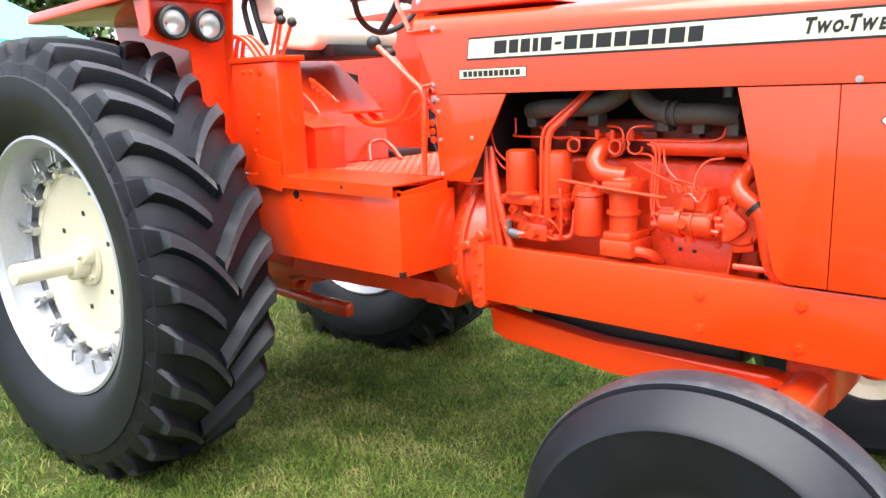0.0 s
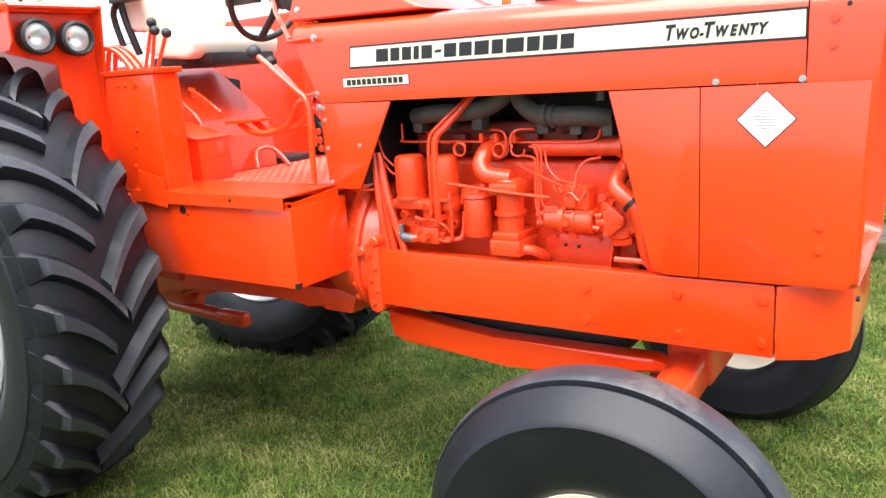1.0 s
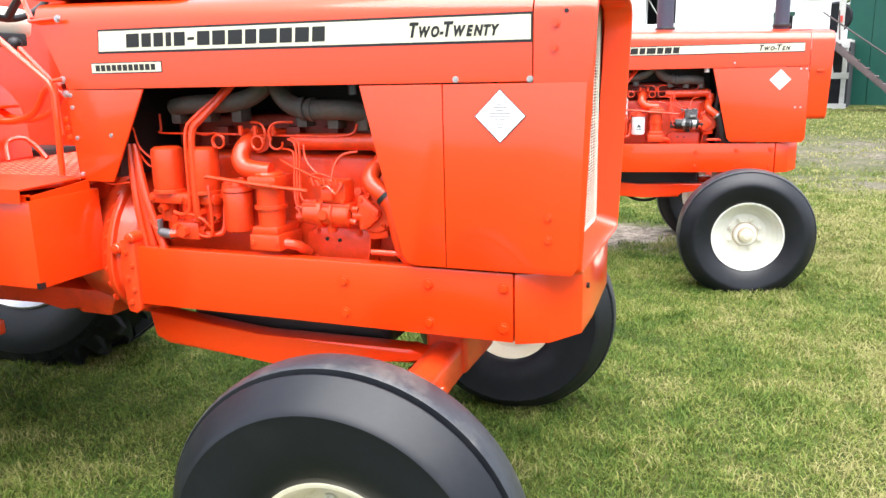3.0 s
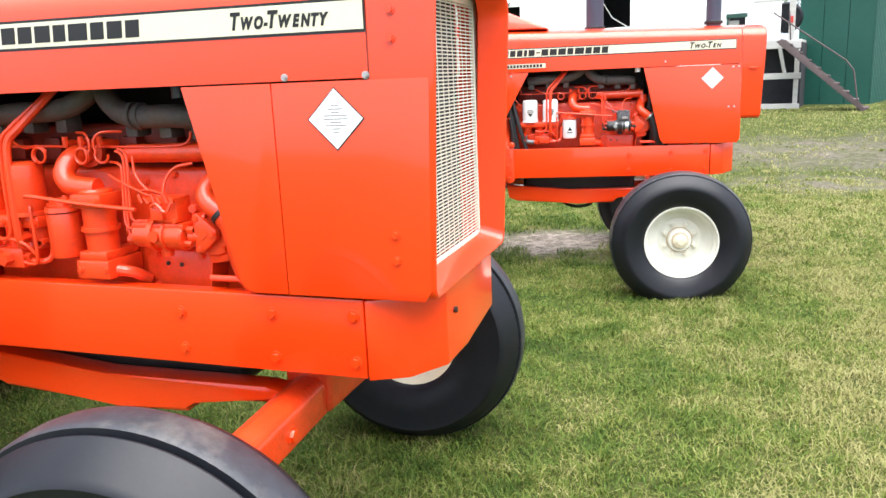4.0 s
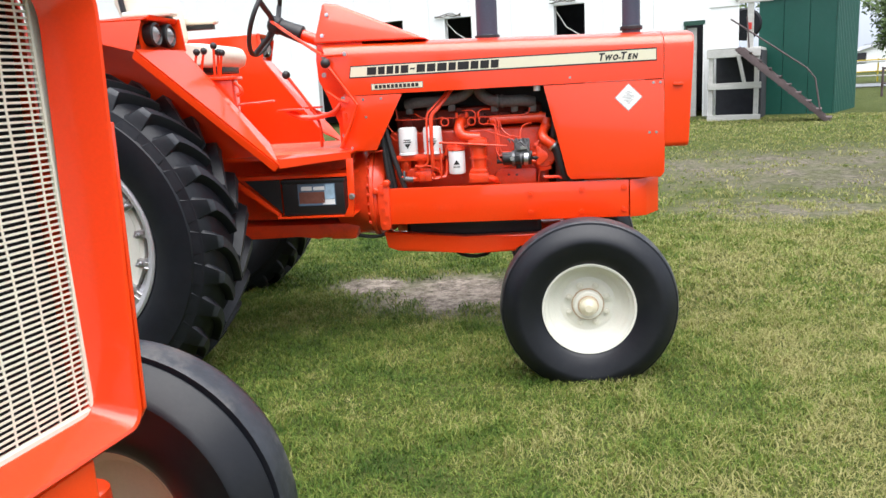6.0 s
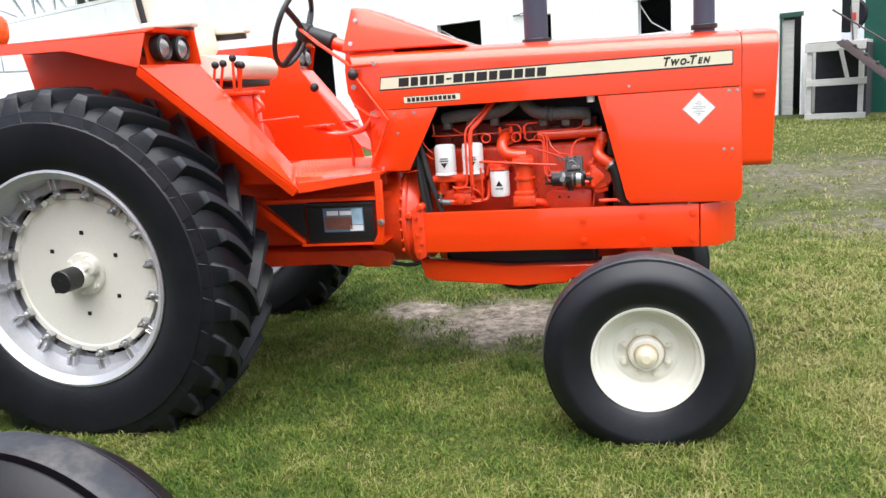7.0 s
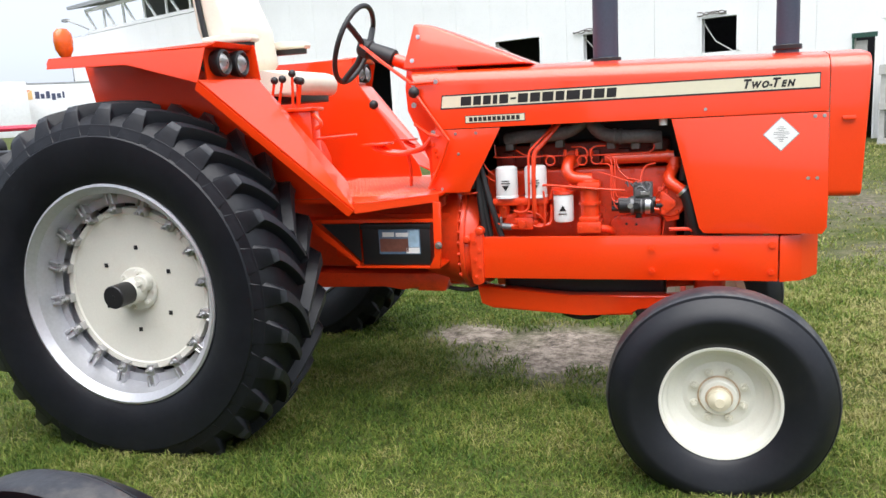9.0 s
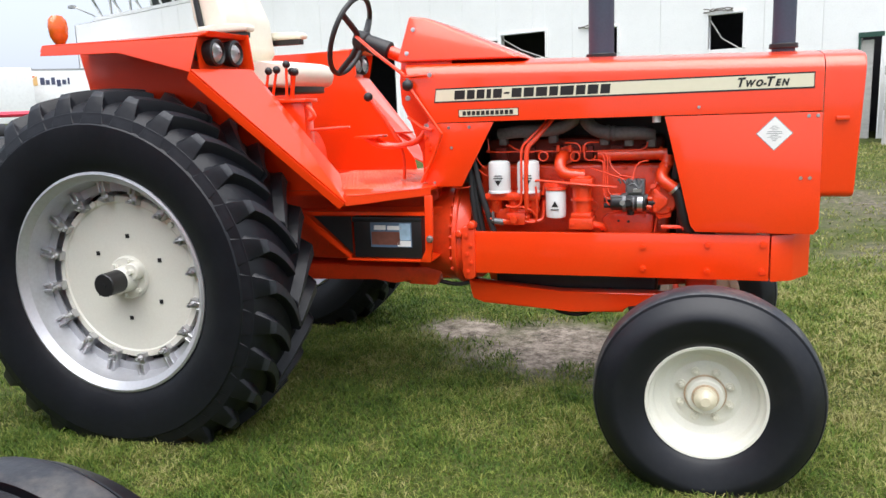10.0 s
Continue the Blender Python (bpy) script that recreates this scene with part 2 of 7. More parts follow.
def turf_material():
    m = bpy.data.materials.new("mown_grass_and_bare_soil")
    m.use_nodes = True
    n, l = m.node_tree.nodes, m.node_tree.links
    b = n["Principled BSDF"]
    b.inputs["Roughness"].default_value = 0.95
    b.inputs["Specular IOR Level"].default_value = 0.15
    geo = n.new("ShaderNodeNewGeometry")

    def noise_at(scale, detail=6, rough=0.6):
        t = n.new("ShaderNodeTexNoise")
        t.inputs["Scale"].default_value, t.inputs["Detail"].default_value, t.inputs["Roughness"].default_value = scale, detail, rough
        l.new(geo.outputs["Position"], t.inputs["Vector"])
        return t

    def ramp(src, stops):
        r = n.new("ShaderNodeValToRGB")
        while len(r.color_ramp.elements) < len(stops):
            r.color_ramp.elements.new(0.5)
        for e, (p, c) in zip(r.color_ramp.elements, stops):
            e.position, e.color = p, (*c, 1)
        l.new(src, r.inputs["Fac"])
        return r

    broad, mid, fine = noise_at(0.7), noise_at(5.0, 12, 0.8), noise_at(70.0, 4)
    green = ramp(mid.outputs["Fac"], [(0.3, (0.022, 0.034, 0.008)), (0.5, (0.058, 0.074, 0.018)), (0.7, (0.125, 0.120, 0.046))])
    soil = ramp(noise_at(14.0, 12, 0.75).outputs["Fac"], [(0.36, (0.050, 0.041, 0.033)), (0.47, (0.150, 0.126, 0.102)), (0.60, (0.29, 0.250, 0.206))])
    # bare patches: distance to each patch, broken up by noise
    total = None
    for px, py, rx, ry in PATCHES:
        mp = n.new("ShaderNodeMapping")
        mp.vector_type = "TEXTURE"
        mp.inputs["Location"].default_value = (px, py, 0)
        mp.inputs["Scale"].default_value = (rx, ry, 1000)
        l.new(geo.outputs["Position"], mp.inputs["Vector"])
        ln = n.new("ShaderNodeVectorMath")
        ln.operation = "LENGTH"
        l.new(mp.outputs[0], ln.inputs[0])
        mr = n.new("ShaderNodeMapRange")
        mr.inputs["From Min"].default_value, mr.inputs["From Max"].default_value = 1.15, 0.45
        mr.inputs["To Max"].default_value = 1.35 if py < 7 else 0.98
        l.new(ln.outputs["Value"], mr.inputs["Value"])
        if total is None:
            total = mr.outputs[0]
        else:
            mx = n.new("ShaderNodeMath")
            mx.operation = "MAXIMUM"
            l.new(total, mx.inputs[0])
            l.new(mr.outputs[0], mx.inputs[1])
            total = mx.outputs[0]
    ragged = n.new("ShaderNodeMath")
    ragged.operation = "MULTIPLY_ADD"
    l.new(noise_at(1.9, 9, 0.75).outputs["Fac"], ragged.inputs[0])
    ragged.inputs[1].default_value = 2.4
    l.new(total, ragged.inputs[2])
    edge = n.new("ShaderNodeMapRange")
    edge.inputs["From Min"].default_value, edge.inputs["From Max"].default_value = 1.6, 2.5
    l.new(ragged.outputs[0], edge.inputs["Value"])
    mix = n.new("ShaderNodeMix")
    mix.data_type = "RGBA"
    l.new(edge.outputs[0], mix.inputs["Factor"])
    l.new(green.outputs[0], mix.inputs["A"])
    # the soil is paler under the tractors, darker further back
    where = n.new("ShaderNodeSeparateXYZ")
    l.new(geo.outputs["Position"], where.inputs[0])
    soil_tone = n.new("ShaderNodeMapRange")
    soil_tone.inputs["From Min"].default_value, soil_tone.inputs["From Max"].default_value = 5.2, 8.0
    soil_tone.inputs["To Min"].default_value, soil_tone.inputs["To Max"].default_value = 1.30, 0.72
    l.new(where.outputs["Y"], soil_tone.inputs["Value"])
    toned_soil = n.new("ShaderNodeVectorMath")
    toned_soil.operation = "SCALE"
    l.new(soil.outputs[0], toned_soil.inputs[0])
    l.new(soil_tone.outputs[0], toned_soil.inputs["Scale"])
    l.new(toned_soil.outputs[0], mix.inputs["B"])
    sh = n.new("ShaderNodeMapRange")
    sh.inputs["To Min"].default_value, sh.inputs["To Max"].default_value = 0.7, 1.3
    l.new(broad.outputs["Fac"], sh.inputs["Value"])
    sc = n.new("ShaderNodeVectorMath")
    sc.operation = "SCALE"
    l.new(mix.outputs["Result"], sc.inputs[0])
    l.new(sh.outputs[0], sc.inputs["Scale"])
    l.new(sc.outputs[0], b.inputs["Base Color"])
    bp = n.new("ShaderNodeBump")
    bp.inputs["Strength"].default_value, bp.inputs["Distance"].default_value = 0.7, 0.02
    l.new(fine.outputs["Fac"], bp.inputs["Height"])
    l.new(bp.outputs[0], b.inputs["Normal"])
    return m


# centre x, centre y, half length, half depth of each worn patch
PATCHES = [(2.58, 4.34, 0.92, 0.76), (1.80, 4.52, 0.45, 0.36), (6.4, 10.6, 4.6, 2.7), (5.0, 7.7, 1.7, 1.0), (10.0, 12.6, 3.6, 1.8)]
TURF = turf_material()


def ground_sheet():
    def steps():
        v = [0.0]
        step = 0.35
        while v[-1] < 900:
            v.append(v[-1] + step)
            if v[-1] > 16:
                step *= 1.22
        return v
    half = steps()
    xs = [3 - a for a in half[:0:-1]] + [3 + a for a in half]
    ys = [6 - a for a in half[:0:-1]] + [6 + a for a in half]
    verts = [(x, y, ground_height(x, y)) for y in ys for x in xs]
    w = len(xs)
    faces = [(j * w + i, j * w + i + 1, (j + 1) * w + i + 1, (j + 1) * w + i) for j in range(len(ys) - 1) for i in range(w - 1)]
    me = bpy.data.meshes.new("ground")
    me.from_pydata(verts, [], faces)
    me.materials.append(TURF)
    me.shade_smooth()
    return tagged(new("ground", me), "mown green grass with worn bare soil patches", "ground", kind="structure")


ground_sheet()

# ---- tractor wheels ----
def rear_wheel(parent, yc, side, zc, R, width, disc_mat, axle_mat, axle_tip, label, tyre_mat, rim_r, floor, toe=0.0, phase=0.0, axle_r=0.042, xc=0.0):
    """side -1: outer face towards -y. Rim, lugged tyre, cast disc with clamps, hub and axle end."""
    o = side
    half = width / 2
    rw = 0.205
    b = B()
    prof = [(rim_r, rw), (rim_r, rw - 0.012), (rim_r - 0.03, rw - 0.03), (rim_r - 0.035, rw - 0.09), (rim_r - 0.050, rw - 0.12), (rim_r - 0.050, -rw + 0.12),
            (rim_r - 0.035, -rw + 0.09), (rim_r - 0.03, -rw + 0.03), (rim_r, -rw + 0.012), (rim_r, -rw), (rim_r - 0.012, -rw - 0.004), (rim_r - 0.045, -rw + 0.028), (rim_r - 0.047, -rw + 0.09),
            (rim_r - 0.062, -rw + 0.125), (rim_r - 0.062, rw - 0.125), (rim_r - 0.047, rw - 0.09), (rim_r - 0.045, rw - 0.028), (rim_r - 0.012, rw + 0.004)]
    lathe(b, prof, 0, zc, 72, cy=yc)
    # rail that the clamps hold
    for e in (-1, 1):
        prof = [(rim_r - 0.055, 0.0), (rim_r - 0.100, 0.004), (rim_r - 0.104, 0.012), (rim_r - 0.060, 0.012)]
        lathe(b, [(r, o * (0.035 + e * 0.022 + y)) for r, y in prof], 0, zc, 72, cy=yc)
    wheel = part("rear_wheel", b, SILVER, parent, label)
    wheel.matrix_basis = Matrix.Translation((xc, yc, zc)) @ Matrix.Rotation(radians(toe), 4, "Z") @ Matrix.Translation((0, -yc, -zc))
    # tyre: carcass with a proud side-wall ring
    b = B()
    lug_h = 0.043
    Rc = R - lug_h
    tread = half - 0.052
    carc = [(rim_r - 0.004, -rw + 0.012), (rim_r + 0.03, -rw - 0.016), (rim_r + 0.10, -half + 0.006), (R - 0.21, -half - 0.004), (R - 0.158, -half - 0.004), (R - 0.150, -half + 0.006),
            (R - 0.105, -half + 0.016), (Rc - 0.034, -tread - 0.010), (Rc - 0.014, -tread * 0.8), (Rc - 0.005, -tread * 0.5), (Rc - 0.001, -tread * 0.25)]
    carc = carc + [(Rc, 0.0)] + [(r, -y) for r, y in carc[::-1]] + [(rim_r - 0.03, 0.1), (rim_r - 0.03, -0.1)]
    lathe(b, carc, 0, zc, 96, cy=yc)
    for v in b.verts:
        v.co.z = max(v.co.z, floor)
    part("tyre", b, tyre_mat, wheel, "black rear tyre carcass with a smooth side wall", angle=30)

    def under(s):
        """The carcass below a bar: s 0 at the middle, 1 at the shoulder, more down the side."""
        pts = [(0.0, Rc, 0.0), (0.25, Rc - 0.001, tread * 0.25), (0.5, Rc - 0.005, tread * 0.5), (0.8, Rc - 0.014, tread * 0.8), (1.0, Rc - 0.034, tread + 0.010), (1.15, R - 0.105, half - 0.016), (1.3, R - 0.150, half - 0.006)]
        for (s0, r0, y0), (s1, r1, y1) in zip(pts, pts[1:]):
            if s <= s1:
                k = (s - s0) / (s1 - s0)
                return r0 + (r1 - r0) * k, y0 + (y1 - y0) * k
        return pts[-1][1:]

    def tread_bar(row, long_bar):
        """One curved bar, from near the middle over the shoulder to the side-wall ring, its foot flaring out."""
        b = B()
        rows = []
        for s in ((-0.10, 0.0, 0.12, 0.26, 0.44) if long_bar else (0.17, 0.24, 0.34, 0.46)) + (0.60, 0.76, 0.90, 0.975, 1.03, 1.12, 1.22, 1.30):
            k = max(s, 0.0)
            rc, y = under(k)
            if s < 0:
                y = tread * s
            phi = 0.34 * s - 0.120 * k * k
            wide = (0.0215 + 0.010 * k) / R
            lo, hi = 0.014 / R, 0.036 / R
            if s <= 0.98:
                top_r, top_y = R - 0.013 * k * k, tread * s
            else:
                q = (s - 0.98) / 0.32
                top_r, top_y = R - 0.014 - 0.136 * q, tread + (half - 0.003 - tread) * q ** 0.8
                wide += 0.040 * q / R
                lo, hi = (0.014 + 0.008 * q) / R, (0.036 - 0.014 * q) / R
                phi -= 0.012 * q
            e = 0.005 / R
            def at(r, yy, ph):
                return b.verts.new((r * math.cos(ph), row * yy, r * math.sin(ph)))
            rows.append([at(rc - 0.008, y - 0.004, phi - wide - lo), at(top_r - 0.006, top_y, phi - wide), at(top_r, top_y, phi - wide + e), at(top_r, top_y, phi + wide - e), at(top_r - 0.006, top_y, phi + wide), at(rc - 0.008, y - 0.004, phi + wide + hi)])
        for p, q in zip(rows, rows[1:]):
            for j in range(5):
                b.faces.new((p[j], p[j + 1], q[j + 1], q[j])).material_index = 1 if j == 2 and p[2].co.x ** 2 + p[2].co.z ** 2 > (R - 0.02) ** 2 else 0
        b.faces.new(rows[0])
        b.faces.new(rows[-1][::-1])
        bar = part("tread_bar", b, tyre_mat, wheel, angle=32)
        bar.data.materials.append(SCUFFED)
        return bar

    n = 30
    for row in (-1, 1):
        for odd in (0, 1):
            bar = tread_bar(row, odd == 1)
            for i in range(odd, n, 2):
                c = bar if i == odd else bar.copy()
                if c is not bar:
                    scene.collection.objects.link(c)
                c.matrix_basis = Matrix.Translation((0, yc, zc)) @ Matrix.Rotation(-2 * math.pi * (i + phase + (0.5 if row > 0 else 0.0)) / n, 4, "Y")
    # disc
    dy = yc + o * 0.040
    b = B()
    prof = [(0.0, 0.0), (0.15, 0.0), (0.30, 0.010), (0.365, 0.010), (0.372, 0.016), (0.398, 0.016), (0.404, 0.0), (0.404, -0.02), (0.39, -0.03), (0.0, -0.03)]
    lathe(b, [(r, o * y) for r, y in prof], 0, zc, 72, closed=False, cy=dy)
    disc = part("wheel_disc", b, disc_mat, wheel)
    # added black ring that stands for the shade in the gap behind the clamps
    b = B()
    lathe(b, [(0.36, o * -0.075), (rim_r - 0.058, o * -0.075), (rim_r - 0.058, o * -0.080), (0.36, o * -0.080)], 0, zc, 48, cy=dy)
    part("rim_gap_shade", b, BLACK, wheel)
    for r, k, ph in ((0.205, 6, 0.45),):
        for i in range(k):
            a = ph + 2 * math.pi * i / k
            x, z = r * math.cos(a), zc + r * math.sin(a)
            b = B()
            ys = sorted((dy + o * 0.001, dy + o * 0.0075))
            box(b, x - 0.010, x + 0.010, ys[0], ys[1], z - 0.010, z + 0.010, 0.001, 1)
            part("disc_hole", b, BLACK, disc)
    for i in range(2):
        b = B()
        x, z = 0.385 * math.cos(0.75 + i * 1.2), zc + 0.385 * math.sin(0.75 + i * 1.2)
        cyl(b, (x, dy, z), (x, dy + o * 0.03, z), 0.014, seg=14, bev=0.002)
        part("disc_stud", b, disc_mat, disc)
    # clamps round the disc edge
    m = B()
    box(m, 0.375, 0.475, -0.034, 0.034, -0.021, 0.021, 0.006, 2)
    for s in (-1, 1):
        box(m, 0.425, 0.480, -0.05, 0.05, s * 0.015 - 0.007, s * 0.015 + 0.007, 0.002, 1)
    cyl(m, (0.395, 0.0, 0.0), (0.395, o * 0.055, 0.0), 0.014, seg=6)
    cyl(m, (0.395, 0.0, 0.0), (0.395, o * 0.075, 0.0), 0.007, seg=8)
    first = part("rim_clamp", m, STEEL, wheel)
    place = lambda a: Matrix.Translation((0, dy + o * 0.018, zc)) @ Matrix.Rotation(-a, 4, "Y")
    first.matrix_basis = place(0.12)
    for i in range(1, 16):
        c = first.copy()
        scene.collection.objects.link(c)
        c.matrix_basis = place(0.12 + 2 * math.pi * i / 16)
    # hub and axle end
    b = B()
    cyl(b, (0, dy, zc), (0, dy + o * 0.022, zc), 0.108, 0.104, 40, 0.004)
    cyl(b, (0, dy + o * 0.02, zc), (0, dy + o * 0.085, zc), 0.066, 0.060, 32, 0.004)
    for k in (0.6, 0.6 + math.pi):
        x, z = 0.072 * math.cos(k), zc + 0.072 * math.sin(k)
        cyl(b, (x, dy + o * 0.02, z), (x, dy + o * 0.062, z), 0.046, 0.042, 24, 0.006)
        bolt(b, (x, dy + o * 0.062, z), (0, o, 0), 0.014, 0.018)
    for i in range(6):
        a = 0.3 + 2 * math.pi * i / 6
        bolt(b, (0.086 * math.cos(a), dy + o * 0.022, zc + 0.086 * math.sin(a)), (0, o, 0), 0.012, 0.016)
    hub = part("hub", b, disc_mat, wheel)
    b = B()
    cyl(b, (0, dy + o * 0.02, zc), (0, axle_tip, zc), axle_r, axle_r, 32, 0.004)
    cyl(b, (0, axle_tip - o * 0.002, zc), (0, axle_tip + o * 0.003, zc), 0.012, seg=16)
    part("axle_end", b, axle_mat, wheel)
    return wheel


def front_wheel(parent, xc, yc, side, zc, R, rim_mat, label, tyre_mat, sharp, floor, steer=0.0):
    o = side
    half = 0.138
    rr = 0.196 if sharp else 0.226
    yo = 0.098 if sharp else 0.092
    b = B()
    prof = [(rr, yo), (rr - 0.003, yo + 0.006), (rr - 0.012, yo + 0.004), (rr - 0.018, yo - 0.020), (rr - 0.030, yo - 0.034), (rr - 0.036, yo - 0.060), (rr - 0.046, yo - 0.074), (rr - 0.062, 0.002), (0.135, -0.010), (0.118, -0.004), (0.0, -0.002),
            (0.0, -0.012), (0.13, -0.022), (rr - 0.05, -0.03), (rr - 0.045, -0.06), (rr - 0.006, -yo), (rr, -yo), (rr - 0.012, -0.05), (rr - 0.012, 0.05)]
    prof = [(r, o * y) for r, y in prof]
    lathe(b, prof, 0, 0, 64)
    wheel = part("front_wheel", b, rim_mat, parent, label, angle=18)
    wheel.matrix_basis = Matrix.Translation((xc, yc, zc)) @ Matrix.Rotation(radians(steer), 4, "Z")
    b = B()
    h = half
    # ribbed steering tyre: side wall, shoulder rib, grooves and three ribs
    side_wall = [(rr - 0.004, yo), (rr + 0.02, yo + 0.016), (rr + 0.06, h - 0.010), (rr + 0.10, h - 0.002), (R - 0.095, h)]
    if sharp:
        band = [(R - 0.078, h + 0.003), (R - 0.071, h - 0.001), (R - 0.063, h - 0.010), (R - 0.034, h - 0.046), (R - 0.016, h - 0.076)]
        tread = [(R - 0.016, h - 0.080), (R - 0.028, h - 0.082), (R - 0.028, h - 0.089), (R - 0.007, h - 0.091), (R - 0.004, h - 0.096), (R - 0.001, h - 0.112), (R, h - 0.136)]
    else:
        band = [(R - 0.082, h - 0.003), (R - 0.066, h - 0.011), (R - 0.050, h - 0.022)]
        tread = [(R - 0.022, h - 0.052), (R - 0.019, h - 0.056), (R - 0.027, h - 0.059), (R - 0.027, h - 0.065), (R - 0.011, h - 0.068), (R - 0.007, h - 0.073), (R - 0.003, h - 0.090), (R, h - 0.112), (R, h - 0.136)]
    s = side_wall + band + tread
    prof = s + [(r, -y) for r, y in s[::-1]] + [(rr - 0.03, -0.05), (rr - 0.03, 0.05)]
    lathe(b, prof, 0, 0, 96)
    for f in b.faces:
        if min(math.hypot(v.co.x, v.co.z) for v in f.verts) > R - 0.012:
            f.material_index = 1
    for v in b.verts:
        low = floor - zc - v.co.z
        if low > -0.05:
            v.co.y *= 1.0 + 0.10 * min(1.0, (low + 0.05) / 0.1)
        v.co.z = max(v.co.z, floor - zc)
    tyre = part("tyre", b, tyre_mat, wheel, "black ribbed steering tyre with glossy side wall", angle=28)
    tyre.data.materials.append(SCUFFED)
    b = B()
    cyl(b, (0, -o * 0.004, 0), (0, o * 0.030, 0), 0.074, 0.070, 40, 0.005)
    hub = part("hub", b, rim_mat, wheel)
    b = B()
    cyl(b, (0, -o * 0.004, 0), (0, o * 0.0015, 0), 0.080, seg=40)
    part("grime_ring", b, RUST, hub)
    b = B()
    cyl(b, (0, o * 0.028, 0), (0, o * 0.034, 0), 0.052, 0.050, 32, 0.001)
    part("grease_seal", b, RUST, hub, "rust-stained seal ring")
    b = B()
    cyl(b, (0, o * 0.03, 0), (0, o * 0.060, 0), 0.044, 0.043, 32, 0.003)
    cyl(b, (0, o * 0.055, 0), (0, o * 0.085, 0), 0.040, 0.030, 32, 0.012)
    part("hub_cap", b, CREAM if rim_mat is WHITE else WHITE, wheel)
    # bolt colour darkened for both grime and the shade round the heads
    for i in range(8):
        b = B()
        a = 0.39 + 2 * math.pi * i / 8
        x, z = 0.098 * math.cos(a), 0.098 * math.sin(a)
        cyl(b, (x, -o * 0.004, z), (x, o * 0.003, z), 0.017, seg=16)
        bolt(b, (x, o * 0.002, z), (0, o, 0), 0.012, 0.015)
        cyl(b, (x, o * 0.012, z), (x, o * 0.024, z), 0.006, seg=8)
        part("wheel_bolt", b, GRIMYSHADE, wheel)
    return wheel

# ---- tractor bodies ----
def hood_section(x, z_low, taper=0.0):
    """Half the hood's outline across: side, rounded shoulder, crowned top."""
    zt = 1.806 - 0.026 * (x - 1.24)
    w = 0.338 - taper
    pts = [(-w, z_low), (-w, zt - 0.085)]
    for k in range(1, 9):
        a = math.pi / 2 * k / 8
        pts.append((-w + 0.088 * (1 - math.cos(a)), zt - 0.085 + 0.079 * math.sin(a) ** 0.92))
    pts += [(-0.20, zt + 0.0015), (-0.14, zt + 0.009), (-0.07, zt + 0.014), (0.0, zt + 0.016)]
    return pts + [(-y, z) for y, z in pts[-2::-1]]


def shell(b, sections, thick=0.004, inner=True):
    """A skin over outlines given at several x; turned inwards to a thickness."""
    rows = [[b.verts.new((x, y, z)) for y, z in pts] for x, pts in sections]
    faces = []
    for p, q in zip(rows, rows[1:]):
        for i in range(len(p) - 1):
            faces.append(b.faces.new((p[i], p[i + 1], q[i + 1], q[i])))
    if inner:
        bmesh.ops.recalc_face_normals(b, faces=faces)
        bmesh.ops.solidify(b, geom=faces, thickness=thick)
    return b


